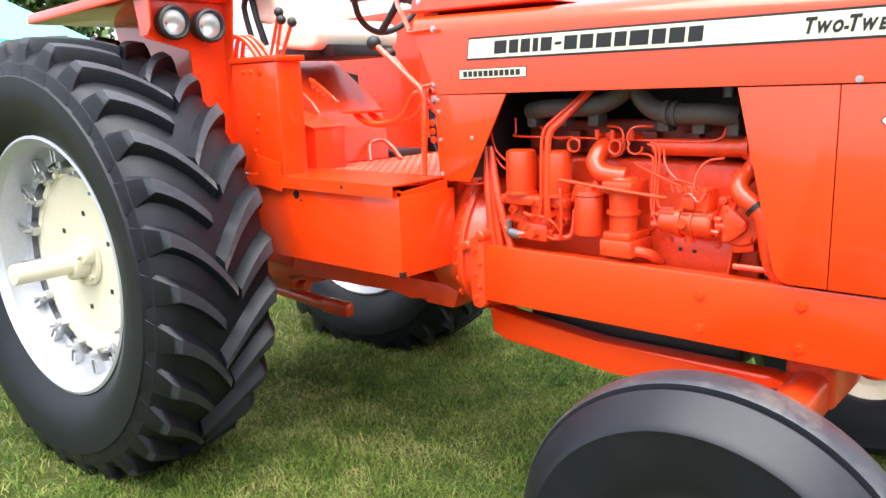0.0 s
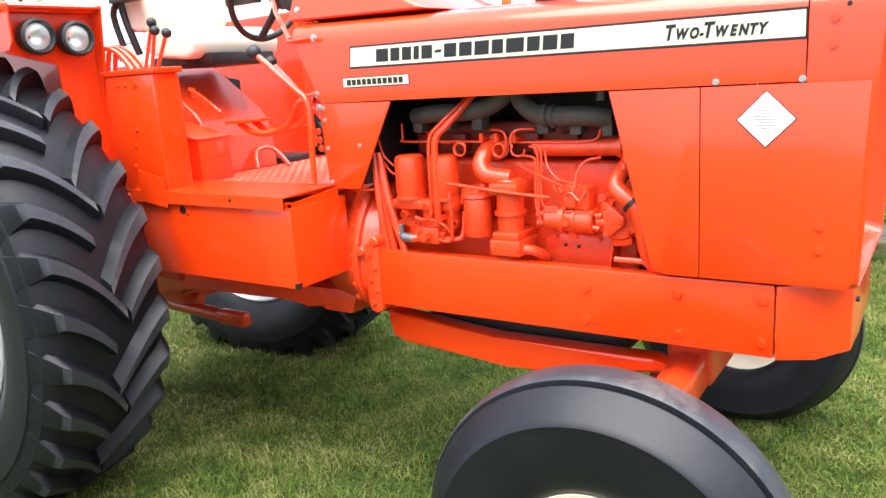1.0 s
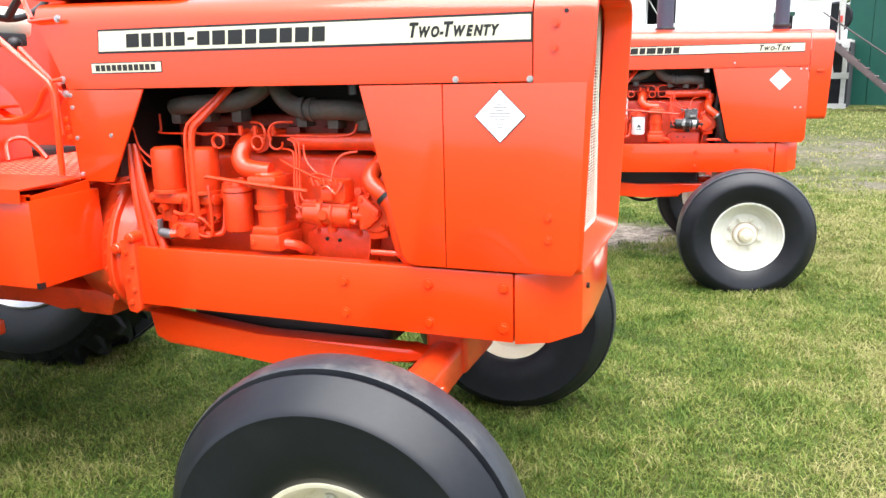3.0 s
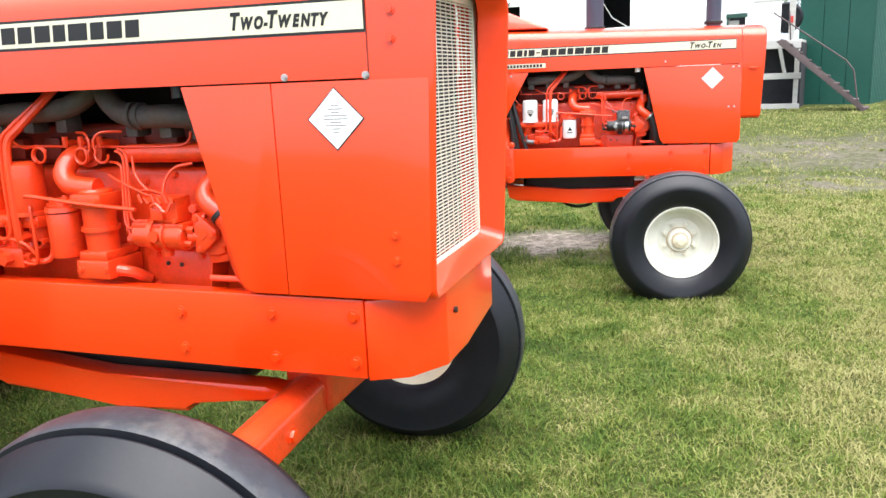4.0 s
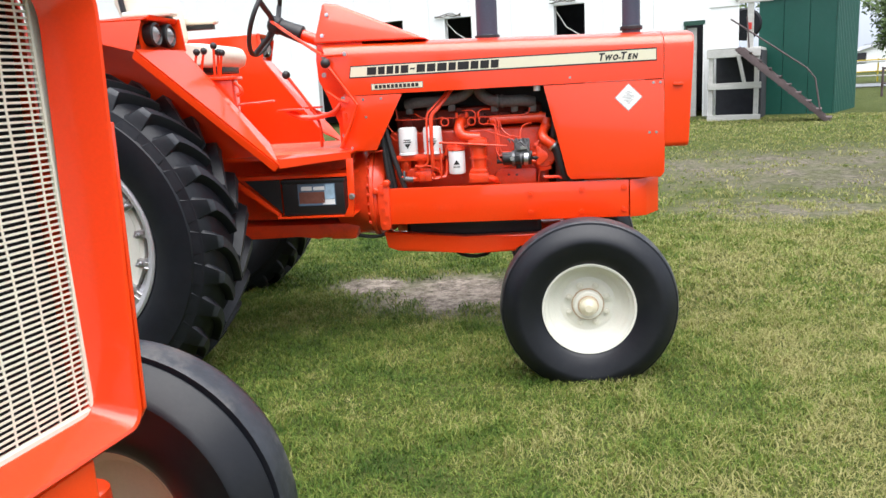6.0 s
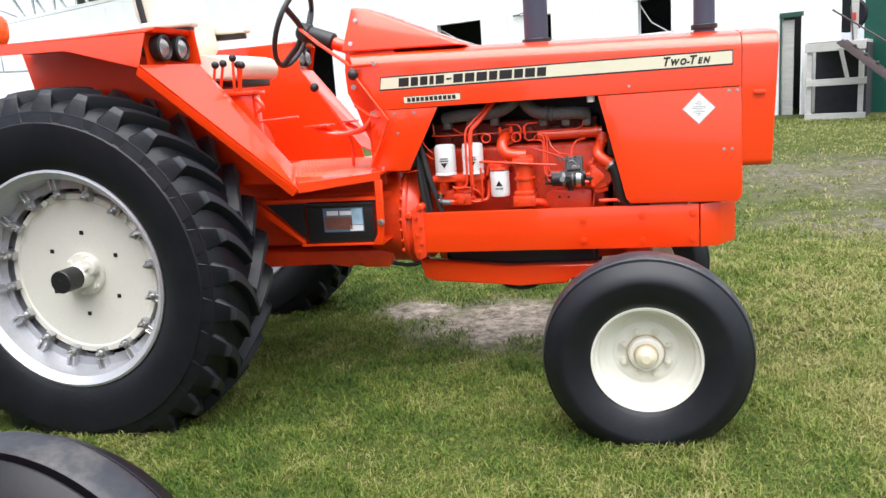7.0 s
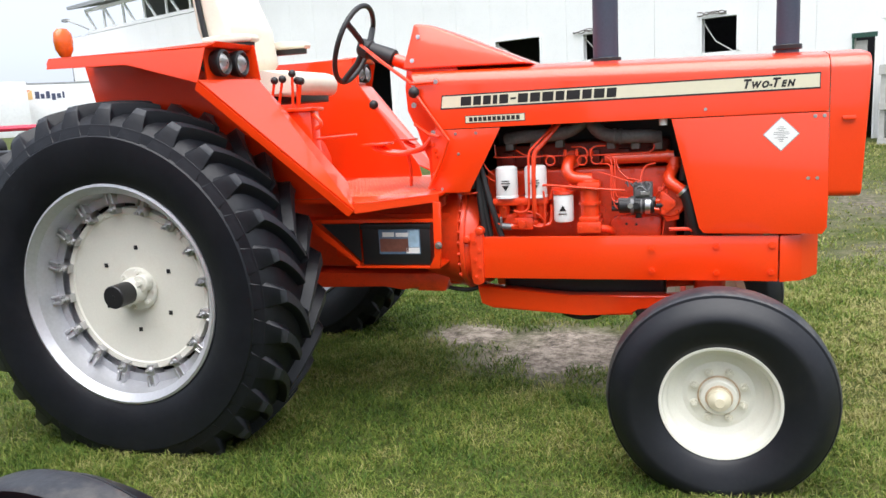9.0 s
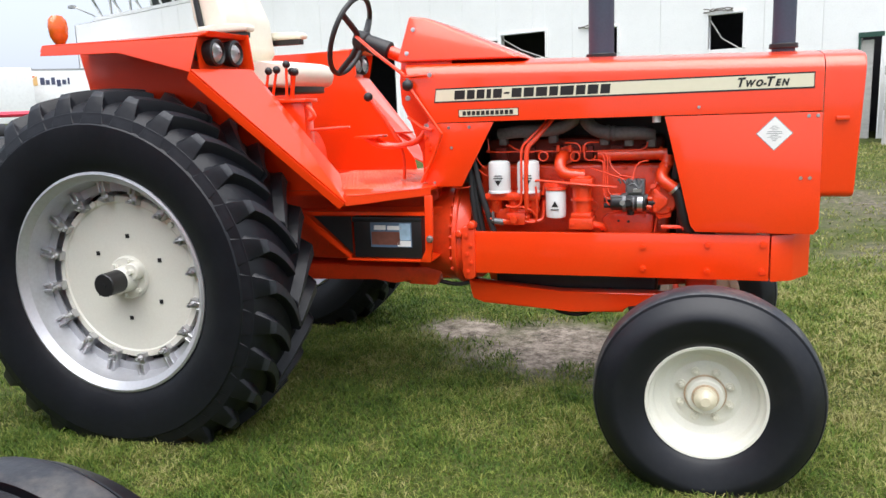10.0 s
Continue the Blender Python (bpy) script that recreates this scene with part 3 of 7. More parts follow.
def tractor(name, label, m, first):
    T = thing(name, label, "tractor", m, "orange tractors on the grass")
    nose_x = 3.115 if first else 3.232
    seam = 2.982 if first else 3.104
    # hood: rear edge leans
    b = B()
    rows = []
    for i in range(9):
        f = i / 8
        pts = hood_section(1.27 + (seam - 1.27) * f, 1.519)
        zt = max(p[1] for p in pts)
        row = []
        for y, z in pts:
            x0 = 1.27 + 0.135 * max(0.0, (zt - z)) / 0.29
            row.append(b.verts.new((x0 + (seam - 0.003 - x0) * f, y, z)))
        rows.append(row)
    fs = []
    for p, q in zip(rows, rows[1:]):
        for i in range(len(p) - 1):
            fs.append(b.faces.new((p[i], p[i + 1], q[i + 1], q[i])))
    bmesh.ops.recalc_face_normals(b, faces=fs)
    bmesh.ops.solidify(b, geom=fs, thickness=0.006)
    hood = part("hood", b, ORANGE, T, angle=40)
    # nose shell with forward lip
    zb = 1.004 if first else 1.161
    def ring(x, grow, zlow, lip=0.0):
        top = hood_section(x, zlow + 0.03, -grow)
        low = []
        w = 0.338 + grow
        for k in range(1, 5):
            a = math.pi / 2 * k / 4
            low.append((w - 0.03 * (1 - math.cos(a)) , zlow + 0.03 - 0.03 * math.sin(a)))
        pts = top + low + [(-y, z) for y, z in low[::-1]]
        if lip:
            cz = 1.38
            pts = [(y * (1 - lip / 0.338), cz + (z - cz) * (1 - lip * (0.5 if z > cz else 1.0) / 0.37)) for y, z in pts]
        # the front edge leans forward towards the top
        lean = 0.043 if x > seam + 0.01 else 0.0
        return [b.verts.new((x + lean * (z - zb), y * (0.94 if y > 0 and lean else 1.0), z)) for y, z in pts]
    b = B()
    gx = nose_x - 0.072
    loops = [ring(seam + 0.001, 0.0, zb), ring(nose_x - 0.030, 0.0, zb), ring(nose_x - 0.022, 0.0, zb), ring(nose_x - 0.012, 0.0, zb), ring(nose_x - 0.003, 0.0, zb, 0.002), ring(nose_x, 0.0, zb, 0.006), ring(nose_x - 0.002, 0.0, zb, 0.011), ring(nose_x - 0.010, 0.0, zb, 0.014), ring(nose_x - 0.016, 0.0, zb, 0.016), ring(gx - 0.01, 0.0, zb, 0.040)]
    for p, q in zip(loops, loops[1:]):
        for i in range(len(p)):
            b.faces.new((p[i], p[(i + 1) % len(p)], q[(i + 1) % len(q)], q[i]))
    part("nose_cowl", b, ORANGE, T, "orange nose shell round the grille", angle=40)
    if first:
        for s in (-1, 1):
            for x, z in ((3.040, 1.660), (3.037, 1.600), (3.025, 1.162), (3.025, 1.100)):
                b = B()
                bolt(b, (x, s * 0.3385, z), (0, s, 0), 0.0085, 0.008)
                part("cowl_bolt", b, ORANGE, T)
            b = B()
            cyl(b, (3.067, s * 0.334, 1.690), (3.067, s * 0.3388, 1.690), 0.006, seg=14)
            part("cowl_hole", b, BLACK, T)
    grille(T, gx, zb + 0.02, first)
    side_panels(T, first, seam)
    # chassis rails, both sides
    for s in (-1, 1):
        b = B()
        ys = sorted((s * 0.325, s * 0.297))
        box(b, 1.605, 2.923, ys[0], ys[1], 0.793, 0.996, 0.005, 2)
        ys = sorted((s * 0.3, s * 0.25))
        box(b, 1.62, 2.93, ys[0], ys[1], 0.800, 0.815, 0.002, 1)
        box(b, 1.62, 2.93, ys[0], ys[1], 0.973, 0.988, 0.002, 1)
        rail = part("chassis_rail", b, ORANGE, T)
        for x, z in ((2.393, 0.936), (2.393, 0.836), (2.669, 0.948), (2.669, 0.83), (2.896, 0.953), (2.895, 0.834)):
            b = B()
            bolt(b, (x, s * 0.325, z), (0, s, 0), 0.0125, 0.010)
            part("rail_bolt", b, ORANGE, rail)
        b = B()
        ys = sorted((s * 0.336, s * 0.24))
        prism(b, [(1.545, 1.018), (1.590, 1.022), (1.607, 1.005), (1.607, 0.775), (1.585, 0.760), (1.553, 0.765), (1.543, 0.80), (1.540, 0.93)], ys[0], ys[1], bev=0.008)
        br = part("rail_bracket", b, CAST, T)
        for x, z in ((1.566, 0.975), (1.588, 0.930), (1.566, 0.885), (1.588, 0.845), (1.570, 0.800)):
            b = B()
            bolt(b, (x, s * 0.336, z), (0, s, 0), 0.0085, 0.009)
            part("bracket_bolt", b, CAST, br)
        for x, z in ((1.528, 0.985), (1.592, 1.026)):
            b = B()
            cyl(b, (x, s * 0.29, z), (x, s * 0.343, z), 0.021, 0.019, 18, 0.004)
            bolt(b, (x, s * 0.343, z), (0, s, 0), 0.011, 0.009)
            part("bracket_ear", b, CAST, br)
    # front support casting
    b = B()
    vs = []
    plan = [(2.928, -0.330, 0.790), (3.020, -0.285, 0.789), (3.096, -0.207, 0.801), (3.099, -0.05, 0.804), (3.100, 0.209, 0.836), (3.020, 0.285, 0.800), (2.928, 0.330, 0.790)]
    tops = [b.verts.new((x, y, 0.996)) for x, y, z in plan]
    mid = [b.verts.new(p) for p in plan]
    n = len(plan)
    b.faces.new(tops)
    b.faces.new(mid[::-1])
    for i in range(n):
        b.faces.new((tops[i], tops[(i + 1) % n], mid[(i + 1) % n], mid[i]))
    bevel_new(b, tops + mid, 0.006, 2)
    fs = part("front_support", b, ORANGE, T)
    b = B()
    cyl(b, (3.096, -0.15, 0.93), (3.105, -0.15, 0.93), 0.008, seg=12)
    part("support_hole", b, BLACK, fs)
    # sub-beam to the front axle pivot, one each side
    for s in (-1, 1):
        b = B()
        ys = sorted((s * 0.23, s * 0.15))
        prism(b, [(1.54, 0.735), (1.56, 0.64), (1.62, 0.618), (2.05, 0.592), (2.30, 0.597), (2.315, 0.640), (2.60, 0.655), (2.61, 0.690), (2.56, 0.700), (2.0, 0.690)], ys[0], ys[1], bev=0.012)
        part("radius_beam", b, ORANGE, T)
    if not first:
        for pts in ([(1.93, -0.12, 0.60), (1.98, -0.15, 0.572), (2.06, -0.16, 0.560), (2.13, -0.15, 0.572), (2.16, -0.12, 0.60)], [(1.30, -0.18, 0.74), (1.40, -0.20, 0.712), (1.50, -0.20, 0.705), (1.58, -0.18, 0.73)]):
            b = B()
            tube(b, pts, 0.011, 8, 4)
            part("drain_hose", b, HOSE, T, "black hose hanging in a loop")
    front_axle(T, first)
    drivetrain(T, first)
    engine(T, first)
    stacks(T)
    cowl(T)
    controls(T, first)
    decals(T, hood, first)
    rear_fenders(T, first)
    seat(T, first)
    floor = lambda x, y: ground_height((m @ Vector((x, y, 0))).x, (m @ Vector((x, y, 0))).y) - 0.006
    if first:
        z, R, w, yc = 0.875, 0.926, 0.53, 0.992
        rear_wheel(T, -yc, -1, z, R, w, CREAM, CREAM, -1.345, "silver rear rim with cream disc and big lugged tyre", RUBBER, 0.540, floor(0, -yc), 4.5, 1.03)
        rear_wheel(T, 0.80, 1, z, R, w, CREAM, CREAM, 1.150, "silver rear rim with cream disc and big lugged tyre", RUBBER, 0.540, floor(0, 0.80), 4.5, 0.4, xc=-0.15)
        front_wheel(T, 2.662, -0.872, -1, 0.469, 0.452, CREAM, "cream front rim with ribbed tyre", RUBBER2, first, floor(2.66, -0.872), 5.4)
        front_wheel(T, 2.590, 0.858, 1, 0.496, 0.450, CREAM, "cream front rim with ribbed tyre", RUBBER2, first, floor(2.59, 0.858), 5.4)
    else:
        z, R, w, yc = 0.838, 0.900, 0.49, 0.787
        rear_wheel(T, -yc, -1, z, R, w, WHITE, BLACK, -1.01, "silver rear rim with ivory disc and big lugged tyre", RUBBER, 0.529, floor(0, -yc), 0.0, 0.05, 0.055)
        rear_wheel(T, 1.15, 1, z, R, w, WHITE, BLACK, 1.37, "silver rear rim with ivory disc and big lugged tyre", RUBBER, 0.529, floor(0, 1.15), 0.0, 0.3, 0.055, xc=-0.15)
        front_wheel(T, 2.66, -0.85, -1, 0.456, 0.430, WHITE, "ivory front rim with ribbed tyre", RUBBER2, first, floor(2.66, -0.85))
        front_wheel(T, 2.66, 0.85, 1, 0.456, 0.430, WHITE, "ivory front rim with ribbed tyre", RUBBER2, first, floor(2.66, 0.85))
    return T


def grille(T, gx, z0, first):
    z1 = 1.768 if first else 1.745
    w = 0.300
    b = B()
    prism(b, [(-w, z0), (w, z0), (w, z1 - 0.06), (w - 0.05, z1 - 0.01), (0, z1), (-w + 0.05, z1 - 0.01), (-w, z1 - 0.06)], gx - 0.065, gx - 0.06, "x", 0)
    part("radiator_screen", b, MESHBLACK, T)
    b = B()
    fw = 0.022
    box(b, gx - 0.006, gx + 0.004, -w - 0.02, -w + fw, z0 - 0.02, z1 - 0.03, 0.002, 1)
    box(b, gx - 0.006, gx + 0.004, w - fw, w + 0.02, z0 - 0.02, z1 - 0.03, 0.002, 1)
    box(b, gx - 0.007, gx + 0.003, -w - 0.02, w + 0.02, z0 - 0.02, z0 + fw + 0.004, 0.002, 1)
    prism(b, [(-w - 0.02, z1 - 0.06), (w + 0.02, z1 - 0.06), (w + 0.02, z1 - 0.055), (w - 0.01, z1 - 0.020), (w - 0.06, z1 + 0.004), (w - 0.16, z1 + 0.016), (0, z1 + 0.022), (-w + 0.16, z1 + 0.016), (-w + 0.06, z1 + 0.004), (-w + 0.01, z1 - 0.020), (-w - 0.02, z1 - 0.055)], gx - 0.008, gx + 0.002, "x", 0.001, 1)
    g = part("grille", b, GRILLE, T, "cream pressed-metal radiator grille")
    b = B()
    rows = 70 if first else 58
    pitch = (z1 - 0.06 - z0 - fw) / rows
    for i in range(rows):
        z = z0 + fw + pitch * (i + 0.5)
        box(b, gx - 0.0022, gx, -w + fw, w - fw, z - 0.19 * pitch, z + 0.19 * pitch, 0, 1)
    for i in range(1, 14):
        y = -w + 2 * w * i / 14
        wob = 0.003 * math.sin(i * 2.7)
        for k in range(8):
            za = z0 + fw + (z1 - 0.06 - z0 - fw) * k / 8
            zc = z0 + fw + (z1 - 0.06 - z0 - fw) * (k + 1) / 8
            yk = y + wob * math.sin(k * 1.9)
            yn = y + wob * math.sin((k + 1) * 1.9)
            prism(b, [(yk - 0.0019, za), (yk + 0.0019, za), (yn + 0.0019, zc), (yn - 0.0019, zc)], gx - 0.0018, gx - 0.0004, "x", 0)
    part("grille_mesh", b, GRILLE, g)
    if first:
        b = B()
        box(b, gx, gx + 0.006, -0.146, -0.079, 1.541, 1.622, 0.003, 2)
        badge = part("badge", b, LABEL, T, "small white badge with a triangle emblem")
        b = B()
        prism(b, [(-0.139, 1.551), (-0.127, 1.551), (-0.112, 1.600), (-0.098, 1.551), (-0.092, 1.551), (-0.113, 1.615)], gx + 0.006, gx + 0.0075, "x", 0)
        part("emblem", b, INK, badge)
        b = B()
        prism(b, [(-0.128, 1.551), (-0.106, 1.551), (-0.109, 1.562), (-0.125, 1.562)], gx + 0.006, gx + 0.008, "x", 0)
        prism(b, [(-0.124, 1.570), (-0.111, 1.570), (-0.113, 1.580), (-0.121, 1.580)], gx + 0.006, gx + 0.008, "x", 0)
        part("emblem_red", b, REDPRINT, badge)


def side_panels(T, first, seam):
    for s in (-1, 1):
        o, i = s * 0.338, s * 0.330
        ys = sorted((o, i))
        b = B()
        if first:
            prism(b, [(2.480, 1.515), (2.729, 1.515), (2.729, 1.004), (2.635, 1.004), (2.61, 1.012), (2.595, 1.035)], ys[0], ys[1], bev=0.0025)
            part("side_panel", b, ORANGE, T)
            b = B()
            prism(b, [(2.7315, 1.515), (3.122, 1.515), (3.110, 1.16), (3.106, 1.03), (3.090, 1.004), (2.7315, 1.004)], *sorted((s * 0.3385, i)), bev=0.0025)
            p = part("side_panel", b, ORANGE, T)
        else:
            prism(b, [(2.480, 1.515), (3.102, 1.515), (3.108, 1.16), (3.108, 1.03), (3.09, 1.004), (2.615, 1.010), (2.595, 1.035)], ys[0], ys[1], bev=0.0025)
            p = part("side_panel", b, ORANGE, T)
            b = B()
            box(b, 3.15, 3.20, min(s * 0.338, s * 0.352), max(s * 0.338, s * 0.352), 1.478, 1.496, 0.005, 2)
            part("panel_latch", b, ORANGE, p)
            for x, z in ((3.05, 1.500), (3.085, 1.500), (3.03, 1.243), (3.065, 1.243)):
                b = B()
                bolt(b, (x, o, z), (0, s, 0), 0.0055, 0.005)
                part("panel_screw", b, STEEL, p)
        b = B()
        prism(b, [(1.40, 1.516), (1.718, 1.515), (1.555, 1.216), (1.415, 1.216)] if first else [(1.375, 1.516), (1.718, 1.515), (1.555, 1.216), (1.41, 1.216), (1.38, 1.24)], ys[0], ys[1], bev=0.0025)
        p = part("rear_side_panel", b, ORANGE, T)
        for x, z in ((1.418, 1.50), (1.420, 1.46), (1.424, 1.36), (1.428, 1.24), (1.57, 1.37)) if first else ((1.50, 1.495), (1.60, 1.495), (1.51, 1.40), (1.42, 1.235)):
            b = B()
            bolt(b, (x, o, z), (0, s, 0), 0.0055, 0.005)
            part("panel_screw", b, STEEL, p)
        for x, z in ((2.770, 1.527), (2.974, 1.525)) if first else ((2.62, 1.55),):
            b = B()
            bolt(b, (x, o, z), (0, s, 0), 0.0065 if first else 0.005, 0.008)
            part("hood_screw", b, STEEL, T)


def front_axle(T, first):
    """Centre pivot, square outer sleeves with clamp bolts, kingpins, spindles and the tie rod."""
    b = B()
    box(b, 2.58, 2.72, -0.15, 0.15, 0.60, 0.80, 0.02, 3)
    axle = part("front_axle", b, CAST, T)
    for s in (-1, 1):
        b = B()
        prism(b, [(2.592, 0.600), (2.592, 0.672), (2.606, 0.700), (2.640, 0.714), (2.690, 0.708), (2.706, 0.690), (2.706, 0.600)], *sorted((s * 0.10, s * 0.60)), bev=0.010, seg=3)
        for v in b.verts:
            if abs(v.co.y) > 0.3:
                v.co.z -= 0.035
        sleeve = part("axle_sleeve", b, CAST, axle)
        b = B()
        bolt(b, (2.706, s * 0.345, 0.625), (1, 0, 0), 0.018, 0.012)
        part("clamp_bolt", b, ORANGE, sleeve)
        b = B()
        cyl(b, (2.65, s * 0.655, 0.445), (2.65, s * 0.640, 0.66), 0.052, 0.048, 20, 0.006)
        cyl(b, (2.65, s * 0.59, 0.61), (2.65, s * 0.645, 0.60), 0.048, 0.046, 16)
        part("kingpin", b, CAST, axle)
        b = B()
        cyl(b, (2.652, s * 0.65, 0.472), (2.66, s * 0.85, 0.468), 0.04, 0.035, 16)
        part("spindle", b, CAST, axle)
        b = B()
        box(b, 2.515, 2.65, s * 0.62 - 0.02, s * 0.62 + 0.02, 0.582, 0.606, 0.006)
        cyl(b, (2.53, s * 0.62, 0.575), (2.53, s * 0.62, 0.615), 0.022, seg=16, bev=0.004)
        part("steering_arm", b, CAST, axle)
    b = B()
    tube(b, [(2.53, -0.62, 0.592), (2.53, 0.62, 0.592)], 0.016, 10)
    part("tie_rod", b, CAST, axle)


def drivetrain(T, first):
    b = B()
    box(b, 0.25, 1.30, -0.23, 0.23, 0.80, 1.10, 0.04, 3)
    box(b, -0.28, 0.40, -0.27, 0.27, 0.66, 1.15, 0.06, 3)
    cyl(b, (1.28, 0, 0.92), (1.50, 0, 0.92), 0.285, 0.335, 48, 0.02)
    cyl(b, (1.49, 0, 0.92), (1.575, 0, 0.92), 0.335, 0.31, 48, 0.01)
    box(b, 1.28, 1.55, -0.20, 0.20, 0.64, 0.80, 0.04, 3)
    cyl(b, (0, -0.70, 0.87), (0, 0.70, 0.87), 0.11, seg=28)
    for v in b.verts:
        if v.co.z < 0.86:
            v.co.z = 0.86 - (0.86 - v.co.z) * 0.62
    part("transmission_housing", b, CAST, T)
    b = B()
    box(b, 0.20, 1.40, -0.22, 0.22, 1.085, 1.204, 0.02, 2)
    part("top_casing", b, CAST, T)
    b = B()
    prism(b, [(-0.28, 0.80), (-0.28, 0.67), (0.10, 0.655), (0.34, 0.665), (0.42, 0.735), (1.05, 0.752), (1.16, 0.735), (1.24, 0.702), (1.38, 0.700), (1.42, 0.80)], -0.25, 0.25, bev=0.025, seg=2)
    part("lower_casing", b, CAST, T)
    # flange ring of the clutch housing, with its bolts
    b = B()
    cyl(b, (1.492, 0, 0.92), (1.516, 0, 0.92), 0.352, seg=56, bev=0.004)
    for v in b.verts:
        if v.co.z < 0.86:
            v.co.z = 0.86 - (0.86 - v.co.z) * 0.62
    fl = part("housing_flange", b, CAST, T)
    for i in range(12):
        a = radians(100 + i * 9)
        b = B()
        bolt(b, (1.492, 0.340 * math.cos(a), 0.92 + 0.340 * math.sin(a)), (-1, 0, 0), 0.010, 0.012)
        part("flange_bolt", b, CAST, fl)
    if first:
        b = B()
        tube(b, [(-0.45, 0.05, 0.50), (0.05, 0.05, 0.475), (0.26, 0.05, 0.462)], 0.036, 12)
        box(b, 0.22, 0.42, 0.02, 0.08, 0.425, 0.500, 0.02, 3)
        part("draft_link", b, CAST, T)
        b = B()
        box(b, -0.40, 0.10, -0.06, 0.20, 0.545, 0.62, 0.02, 2)
        tube(b, [(-0.30, 0.0, 0.60), (-0.05, -0.02, 0.55), (0.15, 0.0, 0.56)], 0.03, 10)
        part("hitch_frame", b, CAST, T)


def engine(T, first):
    """Right-hand side of the engine as it shows through the open bay."""
    can = CAST if first else FILTERWHITE
    b = B()
    box(b, 1.60, 2.50, -0.165, 0.17, 0.84, 1.30, 0.02, 3)
    for x in (1.70, 1.85, 2.0, 2.15, 2.30, 2.42):
        cyl(b, (x, -0.15, 1.10), (x, -0.178, 1.10), 0.03, 0.027, 16)
    block = part("engine_block", b, CAST, T)
    # the shade below the manifold is put into the head's dark colour
    b = B()
    box(b, 1.63, 2.47, -0.085, 0.15, 1.302, 1.42, 0.015, 3)
    for x in (1.70, 1.84, 1.98, 2.12, 2.26, 2.40):
        box(b, x - 0.030, x + 0.030, -0.125, -0.08, 1.32, 1.385, 0.012, 2)
    part("cylinder_head", b, HEADSHADE, T, "cylinder head coloured dark for the shade in the bay")
    # black pan: the shade in the gap under the rail is put into its colour
    b = B()
    box(b, 1.66, 2.45, -0.14, 0.14, 0.66, 0.838, 0.03, 3)
    part("oil_pan", b, BLACK, T)
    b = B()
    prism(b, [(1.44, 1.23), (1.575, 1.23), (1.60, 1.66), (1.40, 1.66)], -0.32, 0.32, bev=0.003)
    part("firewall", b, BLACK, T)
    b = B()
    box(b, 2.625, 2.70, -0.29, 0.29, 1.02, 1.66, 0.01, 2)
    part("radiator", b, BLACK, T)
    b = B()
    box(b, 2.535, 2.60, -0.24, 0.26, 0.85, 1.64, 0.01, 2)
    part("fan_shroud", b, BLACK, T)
    # added black sheets that darken the bay like the shade under the hood
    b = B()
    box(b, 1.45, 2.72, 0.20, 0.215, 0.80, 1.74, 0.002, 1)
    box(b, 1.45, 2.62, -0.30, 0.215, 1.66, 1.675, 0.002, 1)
    part("bay_shade_sheet", b, BLACK, T)
    # exhaust manifold, two arms meeting at the riser
    iron = DARKIRON if first else SOOT
    arms = (([(1.715, -0.19, 1.452), (1.80, -0.215, 1.462), (1.95, -0.215, 1.466), (2.03, -0.205, 1.485), (2.085, -0.19, 1.53), (2.10, -0.15, 1.60)], 0.030),
            ([(2.425, -0.19, 1.432), (2.36, -0.215, 1.442), (2.24, -0.215, 1.444), (2.17, -0.205, 1.462), (2.12, -0.19, 1.515), (2.11, -0.15, 1.60)], 0.031))
    for pts, rad in arms:
        b = B()
        tube(b, pts, rad, 16, 5)
        part("manifold_arm", b, iron, T, "sooty grey cast exhaust manifold arm")
    for x, z in ((1.73, 1.43), (1.85, 1.435), (1.97, 1.435), (2.21, 1.42), (2.32, 1.415), (2.42, 1.41)):
        b = B()
        box(b, x - 0.020, x + 0.020, -0.212, -0.15, z - 0.032, z + 0.02, 0.009, 2)
        part("manifold_port", b, iron, T)
    for x, z in ((2.254, 1.444), (2.228, 1.446)):
        b = B()
        cyl(b, (x - 0.008, -0.215, z), (x + 0.008, -0.215, z), 0.037, seg=20, bev=0.002)
        part("manifold_joint", b, iron, T)
    # oil filters and their head
    for x, name in ((1.722, "oil_filter"), (1.862, "oil_filter")):
        b = B()
        lathe_z(b, [(0.0, 1.330), (0.040, 1.329), (0.050, 1.322), (0.0525, 1.308), (0.0525, 1.200), (0.050, 1.190), (0.0545, 1.188), (0.0545, 1.178), (0.0, 1.178)], x, -0.262, 28)
        f = part(name, b, can, T, "orange-painted oil filter can" if first else "white oil filter can")
        if not first:
            b = B()
            for z, w in ((1.262, 0.018), (1.250, 0.022)):
                box(b, x - w + 0.004, x + w + 0.004, -0.3165, -0.310, z - 0.002, z + 0.002, 0, 1)
            prism(b, [(x - 0.012, 1.240), (x + 0.020, 1.240), (x + 0.004, 1.214)], -0.3165, -0.310, bev=0)
            part("filter_print", b, INK, f)
    b = B()
    box(b, 1.655, 1.92, -0.295, -0.16, 1.142, 1.178, 0.01, 2)
    for x in (1.70, 1.79, 1.88):
        cyl(b, (x, -0.25, 1.08), (x, -0.25, 1.145), 0.026, 0.032, 14)
    box(b, 1.70, 1.86, -0.27, -0.16, 1.04, 1.10, 0.014, 2)
    cyl(b, (1.655, -0.26, 1.16), (1.64, -0.26, 1.16), 0.012, seg=6)
    part("filter_head", b, CAST, T)
    b = B()
    box(b, 1.755, 1.85, -0.30, -0.22, 1.025, 1.085, 0.012, 2)
    cyl(b, (1.80, -0.30, 1.055), (1.80, -0.325, 1.055), 0.018, seg=6)
